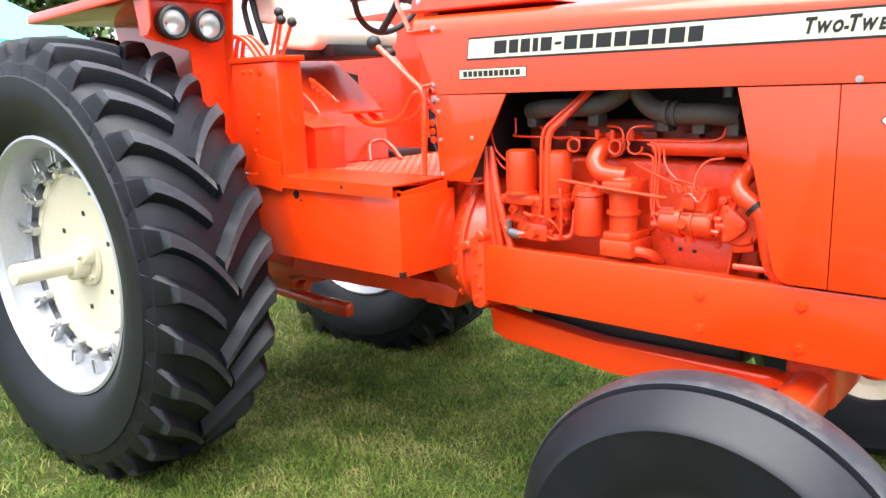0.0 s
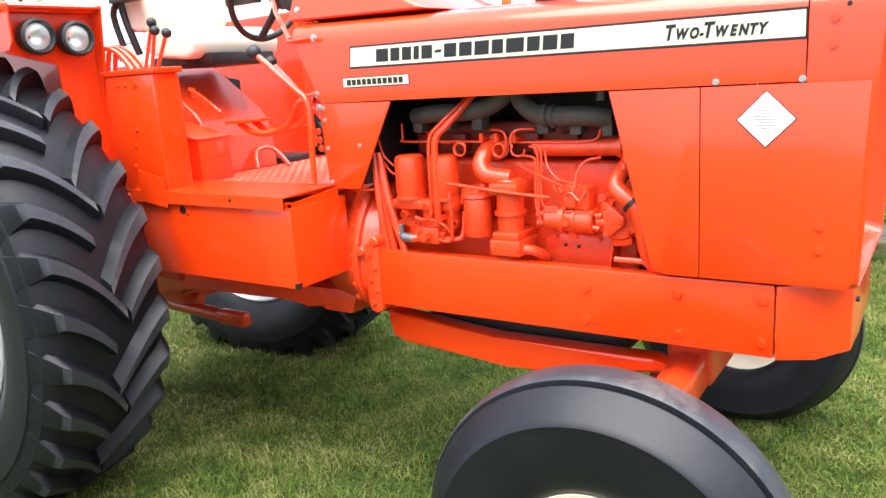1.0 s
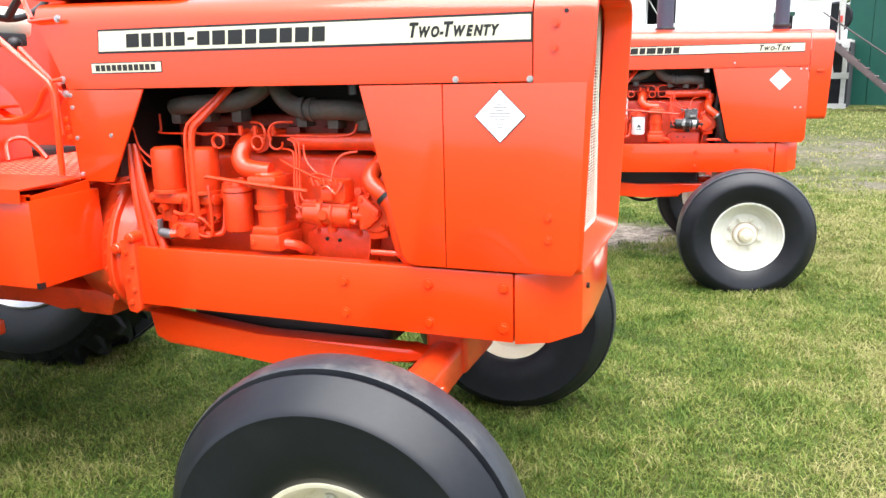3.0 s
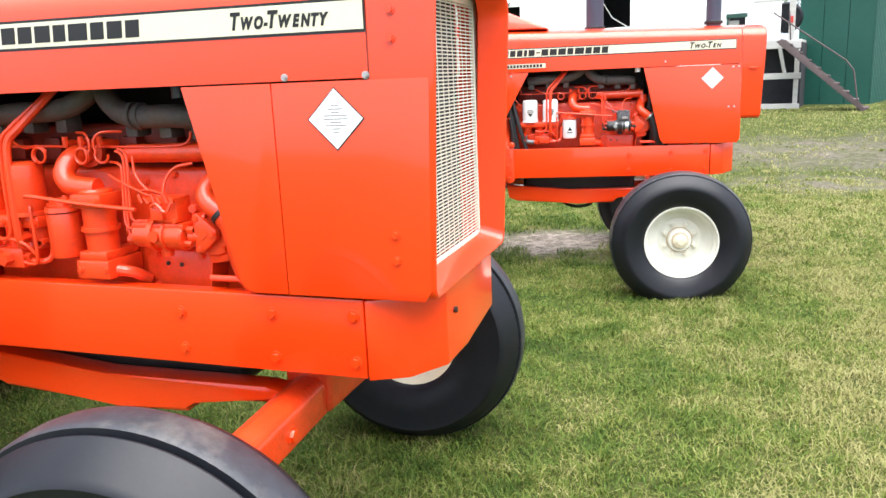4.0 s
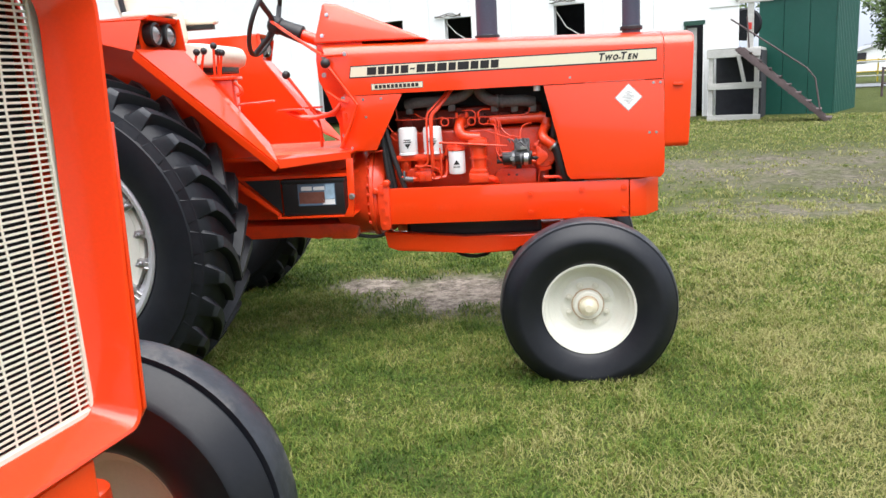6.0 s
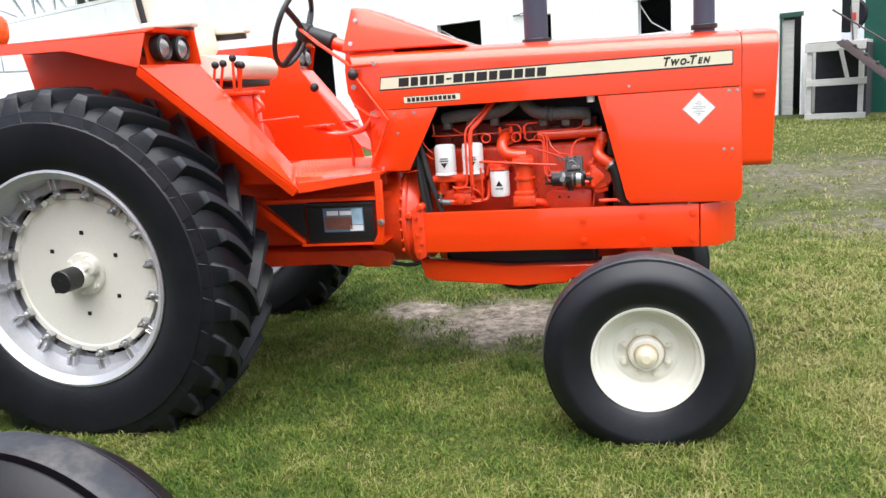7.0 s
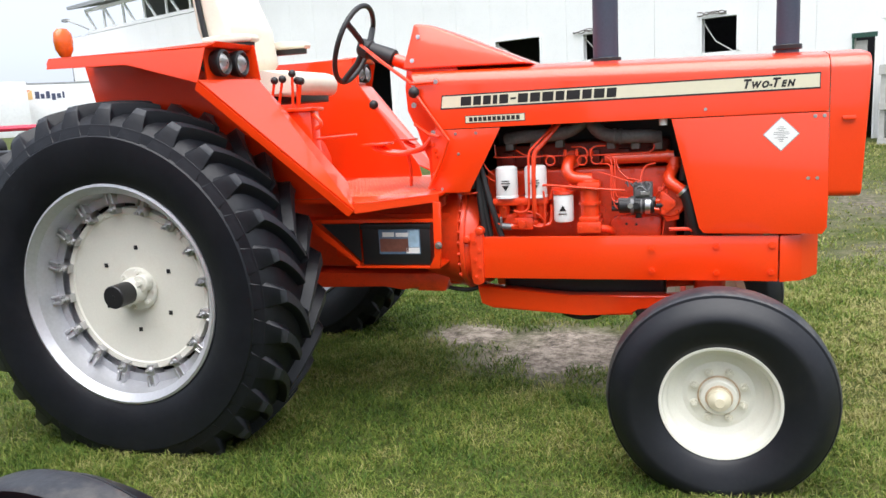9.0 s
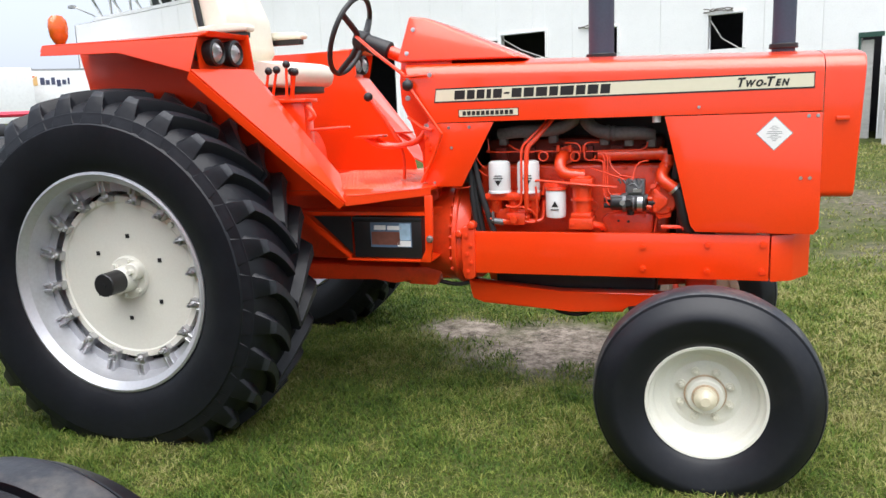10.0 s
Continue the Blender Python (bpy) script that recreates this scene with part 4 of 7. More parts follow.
    cyl(b, (1.77, -0.30, 1.07), (1.77, -0.32, 1.07), 0.010, seg=6)
    tube(b, [(1.85, -0.28, 1.05), (1.90, -0.285, 1.045), (1.93, -0.27, 1.06), (1.935, -0.26, 1.14)], 0.009, 8, 3)
    part("lift_pump", b, CAST, T)
    b = B()
    cyl(b, (1.70, -0.30, 1.045), (1.745, -0.30, 1.04), 0.016, seg=14)
    cyl(b, (1.695, -0.30, 1.046), (1.688, -0.30, 1.047), 0.011, seg=6)
    box(b, 1.69, 1.70, -0.31, -0.29, 1.05, 1.09, 0.002, 1)
    part("drain_cock", b, PUMPGREY, T)
    # fuel filter canister
    b = B()
    lathe_z(b, [(0.0, 1.225), (0.018, 1.225), (0.020, 1.208), (0.048, 1.206), (0.050, 1.192), (0.044, 1.190), (0.0, 1.190)], 1.992, -0.268, 28)
    box(b, 1.935, 2.05, -0.262, -0.16, 1.198, 1.222, 0.006, 2)
    fh = part("fuel_filter_head", b, CAST, T)
    b = B()
    lathe_z(b, [(0.0, 1.188), (0.045, 1.188), (0.047, 1.18), (0.047, 1.075), (0.044, 1.063), (0.030, 1.058), (0.0, 1.056)], 1.992, -0.268, 28)
    f = part("fuel_filter", b, can, T, "orange-painted fuel filter" if first else "white fuel filter")
    if not first:
        b = B()
        prism(b, [(1.978, 1.115), (2.010, 1.115), (1.994, 1.142)], -0.3165, -0.311, bev=0)
        box(b, 1.975, 2.012, -0.3165, -0.311, 1.10, 1.104, 0, 1)
        part("filter_print", b, INK, f)
    # water elbow and pump column
    b = B()
    tube(b, [(2.03, -0.17, 1.345), (2.018, -0.23, 1.338), (2.012, -0.265, 1.30), (2.035, -0.275, 1.268), (2.085, -0.275, 1.258), (2.125, -0.27, 1.255)], 0.029, 14, 4)
    cyl(b, (2.022, -0.165, 1.345), (2.03, -0.19, 1.345), 0.042, seg=20)
    part("water_elbow", b, CAST, T)
    b = B()
    cyl(b, (2.113, -0.265, 1.05), (2.113, -0.265, 1.255), 0.042, 0.046, 24, 0.006)
    box(b, 2.062, 2.166, -0.315, -0.20, 1.205, 1.245, 0.01, 2)
    cyl(b, (2.113, -0.265, 1.14), (2.113, -0.265, 1.152), 0.052, seg=24)
    box(b, 2.058, 2.168, -0.318, -0.18, 1.010, 1.062, 0.008, 2)
    box(b, 2.066, 2.160, -0.311, -0.18, 1.062, 1.085, 0.006, 2)
    tube(b, [(2.16, -0.28, 1.03), (2.20, -0.26, 1.02), (2.215, -0.22, 0.99)], 0.016, 10, 3)
    for x, z in ((2.075, 1.225), (2.153, 1.225), (2.072, 1.036), (2.156, 1.036)):
        bolt(b, (x, -0.317, z), (0, -1, 0), 0.008, 0.007)
    part("pump_column", b, CAST, T)
    # pipes and lines, each its own part
    runs = [
        ("fuel_pipe", 0.0058, [(1.905, -0.31, 1.236), (1.93, -0.315, 1.238), (2.10, -0.322, 1.222), (2.275, -0.31, 1.205)]),
        ("breather_tube", 0.0115, [(1.985, -0.21, 1.54), (1.965, -0.24, 1.505), (1.90, -0.29, 1.425), (1.868, -0.305, 1.385), (1.862, -0.31, 1.30), (1.860, -0.31, 1.12), (1.862, -0.29, 1.09)]),
        ("breather_tube", 0.0062, [(1.955, -0.21, 1.54), (1.94, -0.24, 1.50), (1.875, -0.29, 1.43), (1.842, -0.305, 1.385), (1.838, -0.31, 1.28), (1.835, -0.31, 1.15), (1.82, -0.31, 1.118), (1.79, -0.305, 1.112), (1.76, -0.30, 1.118)]),
        ("leak_off_line", 0.0040, [(1.655, -0.20, 1.43), (1.66, -0.205, 1.38), (1.67, -0.21, 1.368), (1.90, -0.215, 1.367), (2.25, -0.215, 1.362), (2.38, -0.215, 1.368), (2.405, -0.215, 1.40)]),
        ("injector_line", 0.0037, [(1.76, -0.20, 1.40), (1.80, -0.22, 1.378), (1.86, -0.24, 1.365), (1.92, -0.255, 1.372)] + loop_points(1.935, 1.347, 0.021, 0.5, 1.6)),
        ("injector_line", 0.0037, [(2.03, -0.22, 1.405), (2.085, -0.25, 1.403), (2.105, -0.26, 1.385), (2.105, -0.26, 1.36)] + loop_points(2.083, 1.344, 0.021, 0.6, 2.0)),
        ("injector_line", 0.0037, [(2.185, -0.22, 1.405), (2.14, -0.25, 1.405), (2.122, -0.26, 1.385), (2.122, -0.26, 1.36)] + loop_points(2.150, 1.346, 0.026, 2.6, 0.6, 0.8)),
        ("injector_line", 0.0037, [(2.16, -0.25, 1.325), (2.20, -0.265, 1.322), (2.212, -0.27, 1.30), (2.212, -0.28, 1.20), (2.225, -0.29, 1.155), (2.26, -0.29, 1.15)]),
        ("injector_line", 0.0037, [(2.195, -0.255, 1.36), (2.228, -0.265, 1.34), (2.230, -0.275, 1.22), (2.24, -0.285, 1.175), (2.27, -0.285, 1.168)]),
        ("injector_line", 0.0037, [(2.185, -0.255, 1.355), (2.215, -0.262, 1.33), (2.222, -0.28, 1.19), (2.236, -0.29, 1.125), (2.30, -0.29, 1.112)]),
        ("injector_line", 0.0037, [(2.235, -0.25, 1.34), (2.245, -0.26, 1.30), (2.27, -0.27, 1.27), (2.31, -0.28, 1.245), (2.35, -0.285, 1.235)]),
        ("injector_line", 0.0037, [(2.15, -0.25, 1.29), (2.20, -0.27, 1.275), (2.27, -0.28, 1.25), (2.31, -0.285, 1.237)]),
        ("throttle_link", 0.0042, [(2.345, -0.285, 1.235), (2.35, -0.27, 1.28), (2.37, -0.25, 1.31), (2.41, -0.23, 1.318)]),
    ]
    for name, r, pts in runs:
        b = B()
        tube(b, pts, r, 8, 5)
        part(name, b, CAST, T)
    b = B()
    cyl(b, (2.18, -0.195, 1.342), (2.49, -0.195, 1.345), 0.026, seg=18)
    cyl(b, (2.455, -0.195, 1.345), (2.47, -0.195, 1.345), 0.033, seg=18)
    part("water_pipe", b, CAST, T)
    for x in (2.0, 2.055, 2.12):
        b = B()
        cyl(b, (x, -0.17, 1.372), (x, -0.235, 1.378), 0.010, seg=8)
        cyl(b, (x, -0.235, 1.365), (x, -0.235, 1.395), 0.008, seg=8)
        part("injector", b, CAST, T)
    # injection pump with governor
    pm = CAST if first else BLACK
    pg = CAST if first else PUMPGREY
    b = B()
    cyl(b, (2.245, -0.275, 1.132), (2.405, -0.275, 1.130), 0.034, 0.038, 22, 0.006)
    cyl(b, (2.215, -0.275, 1.145), (2.25, -0.275, 1.145), 0.012, seg=10)
    cyl(b, (2.215, -0.275, 1.118), (2.25, -0.275, 1.118), 0.012, seg=10)
    cyl(b, (2.41, -0.27, 1.13), (2.445, -0.265, 1.13), 0.020, seg=14)
    cyl(b, (2.335, -0.275, 1.105), (2.335, -0.275, 1.075), 0.018, 0.015, 12)
    cyl(b, (2.325, -0.311, 1.135), (2.325, -0.318, 1.135), 0.015, seg=16)
    ip = part("injection_pump", b, pm, T, "orange-painted injection pump" if first else "black injection pump")
    b = B()
    box(b, 2.312, 2.398, -0.300, -0.235, 1.168, 1.238, 0.010, 2)
    box(b, 2.322, 2.36, -0.312, -0.295, 1.178, 1.212, 0.004, 2)
    for x, z in ((2.32, 1.232), (2.39, 1.232), (2.32, 1.176), (2.39, 1.176)):
        cyl(b, (x, -0.298, z), (x, -0.308, z), 0.007, seg=6)
    tube(b, [(2.33, -0.315, 1.215), (2.35, -0.318, 1.222), (2.375, -0.318, 1.20), (2.39, -0.31, 1.225)], 0.0045, 6, 3)
    part("governor_cover", b, pg, ip)
    if not first:
        b = B()
        cyl(b, (2.365, -0.275, 1.132), (2.388, -0.275, 1.131), 0.0405, seg=22)
        cyl(b, (2.30, -0.312, 1.135), (2.30, -0.319, 1.135), 0.012, seg=16)
        box(b, 2.345, 2.385, -0.314, -0.298, 1.182, 1.20, 0.003, 1)
        part("pump_band", b, STEEL, ip)
    # timing cover flange with triangular plate
    b = B()
    prism(b, [(2.432, 1.21), (2.50, 1.215), (2.515, 1.06), (2.455, 1.05), (2.425, 1.10)], -0.255, -0.16, bev=0.012)
    tube(b, [(2.425, -0.25, 1.165), (2.445, -0.252, 1.21), (2.475, -0.25, 1.24), (2.49, -0.24, 1.30)], 0.012, 8, 3)
    part("timing_cover", b, CAST, T)
    b = B()
    prism(b, [(2.428, 1.19), (2.444, 1.195), (2.498, 1.150), (2.498, 1.125), (2.450, 1.085), (2.432, 1.09)], -0.285, -0.262, bev=0.008)
    cyl(b, (2.472, -0.262, 1.139), (2.472, -0.235, 1.139), 0.066, 0.070, 32, 0.006)
    dp = part("pump_drive_plate", b, CAST, T)
    b = B()
    prism(b, [(2.446, 1.162), (2.474, 1.138), (2.449, 1.118)], -0.2868, -0.280, bev=0)
    part("plate_recess", b, CAST, dp)
    for x, z in ((2.440, 1.180), (2.486, 1.138), (2.443, 1.098)):
        b = B()
        bolt(b, (x, -0.285, z), (0, -1, 0), 0.0065, 0.005)
        part("plate_bolt", b, CAST, dp)
    # bosses, plugs, fittings and studs over the castings
    studs = [(1.66, -0.166, 1.27), (1.76, -0.166, 1.27), (1.95, -0.166, 1.24), (2.0, -0.166, 1.02), (2.20, -0.166, 1.26), (2.30, -0.166, 1.28), (2.42, -0.166, 1.27), (2.24, -0.206, 1.06), (2.39, -0.206, 1.06), (2.23, -0.206, 0.97), (2.41, -0.206, 0.97), (1.67, -0.296, 1.16), (1.905, -0.296, 1.16), (1.79, -0.296, 1.16)]
    for x, y, z in studs:
        b = B()
        bolt(b, (x, y, z), (0, -1, 0), 0.0085, 0.008)
        part("stud", b, CAST, T)
    fittings = [((1.71, -0.255, 1.13), (1.71, -0.305, 1.125), 0.014), ((1.76, -0.25, 1.10), (1.76, -0.30, 1.098), 0.011), ((1.86, -0.25, 1.12), (1.86, -0.312, 1.118), 0.014), ((1.68, -0.25, 1.09), (1.66, -0.30, 1.085), 0.012), ((1.90, -0.25, 1.10), (1.91, -0.29, 1.10), 0.010), ((1.83, -0.28, 1.06), (1.87, -0.285, 1.058), 0.013), ((1.775, -0.30, 1.045), (1.745, -0.31, 1.043), 0.013), ((2.25, -0.275, 1.165), (2.29, -0.28, 1.165), 0.009), ((2.24, -0.28, 1.152), (2.27, -0.285, 1.152), 0.009), ((2.262, -0.285, 1.112), (2.30, -0.288, 1.112), 0.009), ((2.41, -0.28, 1.148), (2.43, -0.28, 1.148), 0.011), ((2.40, -0.29, 1.115), (2.425, -0.29, 1.112), 0.008), ((2.03, -0.262, 1.225), (2.03, -0.30, 1.23), 0.010), ((1.94, -0.262, 1.21), (1.93, -0.262, 1.165), 0.009), ((2.49, -0.25, 1.10), (2.512, -0.26, 1.098), 0.010), ((2.43, -0.25, 1.20), (2.43, -0.28, 1.205), 0.012)]
    for p, q, r in fittings:
        b = B()
        cyl(b, p, q, r, seg=6)
        mid = Vector(p).lerp(Vector(q), 0.5)
        cyl(b, mid, q, r * 0.72, seg=12)
        part("fitting", b, CAST, T)
    for x in (2.28, 2.30, 2.32, 2.34, 2.36, 2.38):
        b = B()
        tube(b, [(x, -0.30, 1.236), (x + 0.006, -0.306, 1.244 - 0.01 * (round(x * 50) % 2)), (x + 0.012, -0.304, 1.222)], 0.0045, 6)
        part("governor_linkage", b, pg, ip)
    b = B()
    box(b, 2.245, 2.41, -0.300, -0.24, 1.150, 1.168, 0.006, 2)
    cyl(b, (2.30, -0.275, 1.132), (2.315, -0.275, 1.132), 0.0435, seg=24)
    cyl(b, (2.345, -0.275, 1.132), (2.352, -0.275, 1.132), 0.0425, seg=24)
    part("pump_flange", b, pg, ip)
    for pts, r in (([(1.79, -0.30, 1.10), (1.83, -0.312, 1.115), (1.88, -0.312, 1.10), (1.90, -0.30, 1.07)], 0.0045), ([(1.66, -0.28, 1.14), (1.65, -0.295, 1.10), (1.67, -0.30, 1.065), (1.70, -0.30, 1.05)], 0.0045), ([(1.90, -0.295, 1.205), (1.905, -0.30, 1.19), (1.905, -0.30, 1.06), (1.88, -0.30, 1.04), (1.85, -0.295, 1.045)], 0.005), ([(2.26, -0.275, 1.245), (2.30, -0.285, 1.255), (2.345, -0.285, 1.245)], 0.0035), ([(2.44, -0.24, 1.22), (2.46, -0.255, 1.20), (2.455, -0.275, 1.18)], 0.006)):
        b = B()
        tube(b, pts, r, 8, 4)
        part("small_line", b, CAST, T)
    if not first:
        b = B()
        tube(b, [(2.515, -0.22, 1.53), (2.535, -0.25, 1.44), (2.54, -0.26, 1.34), (2.53, -0.25, 1.24)], 0.020, 12, 4)
        part("upper_hose", b, HOSE, T, "black rubber hose")
    # lower radiator elbow and hose
    b = B()
    tube(b, [(2.492, -0.20, 1.34), (2.488, -0.21, 1.295), (2.470, -0.25, 1.262), (2.474, -0.275, 1.235), (2.500, -0.285, 1.213), (2.528, -0.285, 1.195)], 0.027, 14, 4)
    cyl(b, (2.490, -0.20, 1.30), (2.490, -0.205, 1.285), 0.034, seg=18)
    part("water_outlet", b, CAST, T)
    b = B()
    tube(b, [(2.522, -0.285, 1.198), (2.548, -0.285, 1.170), (2.562, -0.285, 1.12), (2.575, -0.28, 1.05), (2.60, -0.26, 0.99)], 0.031, 14, 4)
    hz = part("radiator_hose", b, CAST if first else HOSE, T, "orange-painted rubber hose" if first else "black rubber hose")
    b = B()
    d = Vector((0.5, 0, -0.5)).normalized()
    cyl(b, Vector((2.526, -0.285, 1.194)) - d * 0.006, Vector((2.526, -0.285, 1.194)) + d * 0.006, 0.034, seg=20)
    part("hose_clamp", b, BLACK if first else STEEL, hz)
    # side cover, edge plate and rod
    b = B()
    prism(b, [(2.20, 0.93), (2.43, 0.93), (2.435, 1.065), (2.40, 1.075), (2.23, 1.072), (2.20, 1.05)], -0.205, -0.15, bev=0.014)
    sc = part("side_cover", b, CAST, T)
    for x, z in ((2.275, 1.035), (2.32, 1.033)):
        b = B()
        cyl(b, (x, -0.205, z), (x, -0.209, z), 0.006, seg=10)
        part("cover_hole", b, BLACK, sc)
    b = B()
    prism(b, [(2.430, 0.95), (2.434, 0.95), (2.452, 1.07), (2.448, 1.07)], -0.245, -0.17, bev=0)
    part("edge_plate", b, CAST, T)
    b = B()
    tube(b, [(2.47, -0.285, 1.022), (2.585, -0.285, 1.022)], 0.0085, 10)
    cyl(b, (2.56, -0.285, 1.022), (2.60, -0.285, 1.022), 0.014, seg=8)
    part("link_rod", b, CAST, T)
    # hydraulic lines at the clutch housing
    hm = CAST if first else HOSE
    for p0, p1, p2 in (((1.575, -0.27, 1.335), (1.595, -0.285, 1.14), (1.612, -0.28, 0.975)), ((1.598, -0.27, 1.335), (1.640, -0.29, 1.17), (1.695, -0.29, 0.985)), ((1.585, -0.262, 1.335), (1.61, -0.272, 1.15), (1.635, -0.27, 0.98))):
        b = B()
        tube(b, [p0, p1, p2], 0.013 if first else 0.015, 10, 5)
        part("hydraulic_line", b, hm, T)
    for pts in ([(1.40, -0.31, 1.19), (1.46, -0.31, 1.215), (1.52, -0.31, 1.205), (1.585, -0.30, 1.21)], [(1.61, -0.26, 1.30), (1.65, -0.27, 1.265), (1.69, -0.25, 1.25)], [(1.60, -0.27, 1.39), (1.625, -0.28, 1.33), (1.66, -0.27, 1.29)]):
        b = B()
        tube(b, pts, 0.0035, 8, 4)
        part("wire", b, CAST, T)
    b = B()
    cyl(b, (2.445, -0.30, 1.49), (2.445, -0.30, 1.53), 0.018, seg=14)
    part("filler_cap", b, BLACK if first else FILTERWHITE, T)


def loop_points(cx, cz, r, start, turns, squash=1.0):
    out = []
    n = int(10 * turns)
    for i in range(n + 1):
        a = start + 2 * math.pi * turns * i / n
        out.append((cx + r * math.cos(a), -0.262 - 0.010 * i / n, cz + squash * r * math.sin(a)))
    return out


def lathe_z(b, prof, cx, cy, seg=24):
    """Turns a profile of (radius, z) about an upright line."""
    rows = []
    for i in range(seg):
        a = 2 * math.pi * i / seg
        rows.append([b.verts.new((cx + r * math.cos(a), cy + r * math.sin(a), z)) for r, z in prof])
    for i in range(seg):
        p, q = rows[i], rows[(i + 1) % seg]
        for j in range(len(prof) - 1):
            if prof[j][0] == 0 and prof[j + 1][0] == 0:
                continue
            b.faces.new((p[j], p[j + 1], q[j + 1], q[j]))
    bmesh.ops.remove_doubles(b, verts=b.verts, dist=1e-6)
    return b


def stacks(T):
    for x, r in ((2.175, 0.060), (2.978, 0.049)):
        b = B()
        zb = 1.80
        cyl(b, (x, 0, zb - 0.03), (x, 0, 2.62 if x < 2.5 else 2.45), r, seg=32)
        p = part("exhaust_pipe" if x < 2.5 else "air_intake_pipe", b, STACK, T)
        b = B()
        cyl(b, (x, 0, zb - 0.01), (x, 0, zb + 0.012), r + 0.012, seg=32, bev=0.003)
        part("stack_collar", b, BLACK, p)


def cowl(T):
    b = B()
    low = [(1.235, -0.285, 1.812), (1.86, -0.285, 1.80), (1.86, 0.285, 1.80), (1.235, 0.285, 1.812)]
    top = [(1.292, -0.245, 2.025), (1.375, -0.235, 2.012), (1.375, 0.235, 2.012), (1.292, 0.245, 2.025)]
    lv, tv = [b.verts.new(p) for p in low], [b.verts.new(p) for p in top]
    b.faces.new(lv)
    b.faces.new(tv[::-1])
    for i in range(4):
        b.faces.new((lv[i], lv[(i + 1) % 4], tv[(i + 1) % 4], tv[i]))
    bevel_new(b, lv + tv, 0.014, 3)
    c = part("instrument_cowl", b, ORANGE, T)
    for x, z in ((1.315, 1.96), (1.285, 1.85)):
        b = B()
        y = -0.285 + (z - 1.812) / 0.213 * 0.04
        bolt(b, (x, y, z), (0, -1, 0.19), 0.008, 0.006)
        part("cowl_screw", b, STEEL, c)


def controls(T, first):
    c = Vector((0.875, 0, 1.975))
    n = Vector((-0.92, 0, 0.39)).normalized()
    u, w = Vector((0, 1, 0)), n.cross(Vector((0, 1, 0)))
    b = B()
    pts = [c + u * (0.205 * math.cos(a)) + w * (0.205 * math.sin(a)) for a in [2 * math.pi * i / 40 for i in range(41)]]
    tube(b, pts, 0.0135, 10)
    for k in range(3):
        a = math.pi / 2 + 2 * math.pi * k / 3
        tube(b, [c - n * 0.06, c - n * 0.045 + (u * math.cos(a) + w * math.sin(a)) * 0.09, c + (u * math.cos(a) + w * math.sin(a)) * 0.2], 0.016, 8)
    cyl(b, c - n * 0.105, c - n * 0.03, 0.052, 0.046, 24, 0.010)
    part("steering_wheel", b, HOSE, T, "black three-spoke steering wheel")
    b = B()
    tube(b, [c - n * 0.07, c - n * 0.42], 0.033, 16)
    part("steering_column", b, ORANGE, T)
    b = B()
    cyl(b, c - n * 0.24, c - n * 0.09, 0.050, 0.044, 24, 0.008)
    part("column_shroud", b, HOSE, T, "black shroud round the steering column")
    # throttle rod from the wheel hub down to the hood
    b = B()
    tube(b, [(0.93, -0.05, 1.965), (1.10, -0.20, 1.86), (1.29, -0.335, 1.745)], 0.009, 8)
    tube(b, [(1.285, -0.34, 1.742), (1.31, -0.352, 1.738), (1.42, -0.352, 1.742)], 0.007, 8)
    th = part("throttle_rod", b, ORANGE, T)
    b = B()
    bolt(b, (1.42, -0.352, 1.742), (0, -1, 0), 0.009, 0.008)
    part("rod_screw", b, STEEL, th)
    # range lever: knob, bent rod and pivot
    b = B()
    if first:
        tube(b, [(1.152, -0.38, 1.708), (1.358, -0.365, 1.545), (1.372, -0.362, 1.512), (1.370, -0.362, 1.40), (1.36, -0.362, 1.235)], 0.011, 10)
        tube(b, [(1.345, -0.36, 1.545), (1.40, -0.35, 1.552)], 0.007, 8)
        kn = (1.148, -0.38, 1.712)
    else:
        tube(b, [(1.318, -0.37, 1.695), (1.472, -0.365, 1.468), (1.42, -0.36, 1.35), (1.36, -0.355, 1.24)], 0.008, 10)
        kn = (1.316, -0.37, 1.698)
    lv = part("range_lever", b, ORANGE, T)
    b = B()
    ball(b, kn, 0.027, 18)
    part("lever_knob", b, HOSE, lv, "black ball knob")
    b = B()
    tube(b, [(1.30, -0.34, 1.55), (1.37, -0.352, 1.50), (1.42, -0.352, 1.485)] if not first else [(1.37, -0.352, 1.54), (1.37, -0.352, 1.50), (1.375, -0.352, 1.37)], 0.008, 8)
    part("lever_link", b, ORANGE, T)
    for x, z in ((1.395, 1.55), (1.40, 1.505), (1.385, 1.42), (1.388, 1.39), (1.392, 1.36)) if first else ((1.39, 1.505), (1.385, 1.45), (1.395, 1.42), (1.40, 1.395)):
        b = B()
        bolt(b, (x, -0.339, z), (0, -1, 0), 0.009, 0.008)
        part("link_bolt", b, ORANGE if z < 1.5 else STEEL, T)
    # gear stick
    b = B()
    g = [(1.195, -0.15, 1.235), (1.195, -0.15, 1.36), (1.14, -0.15, 1.48), (1.02, -0.15, 1.655)] if not first else [(1.33, -0.2, 1.40), (1.22, -0.2, 1.52), (1.045, -0.2, 1.68)]
    tube(b, g, 0.0085, 10, 4)
    gs = part("gear_stick", b, CAST, T)
    b = B()
    ball(b, g[-1], 0.024, 16)
    part("lever_knob", b, HOSE, gs, "black ball knob")
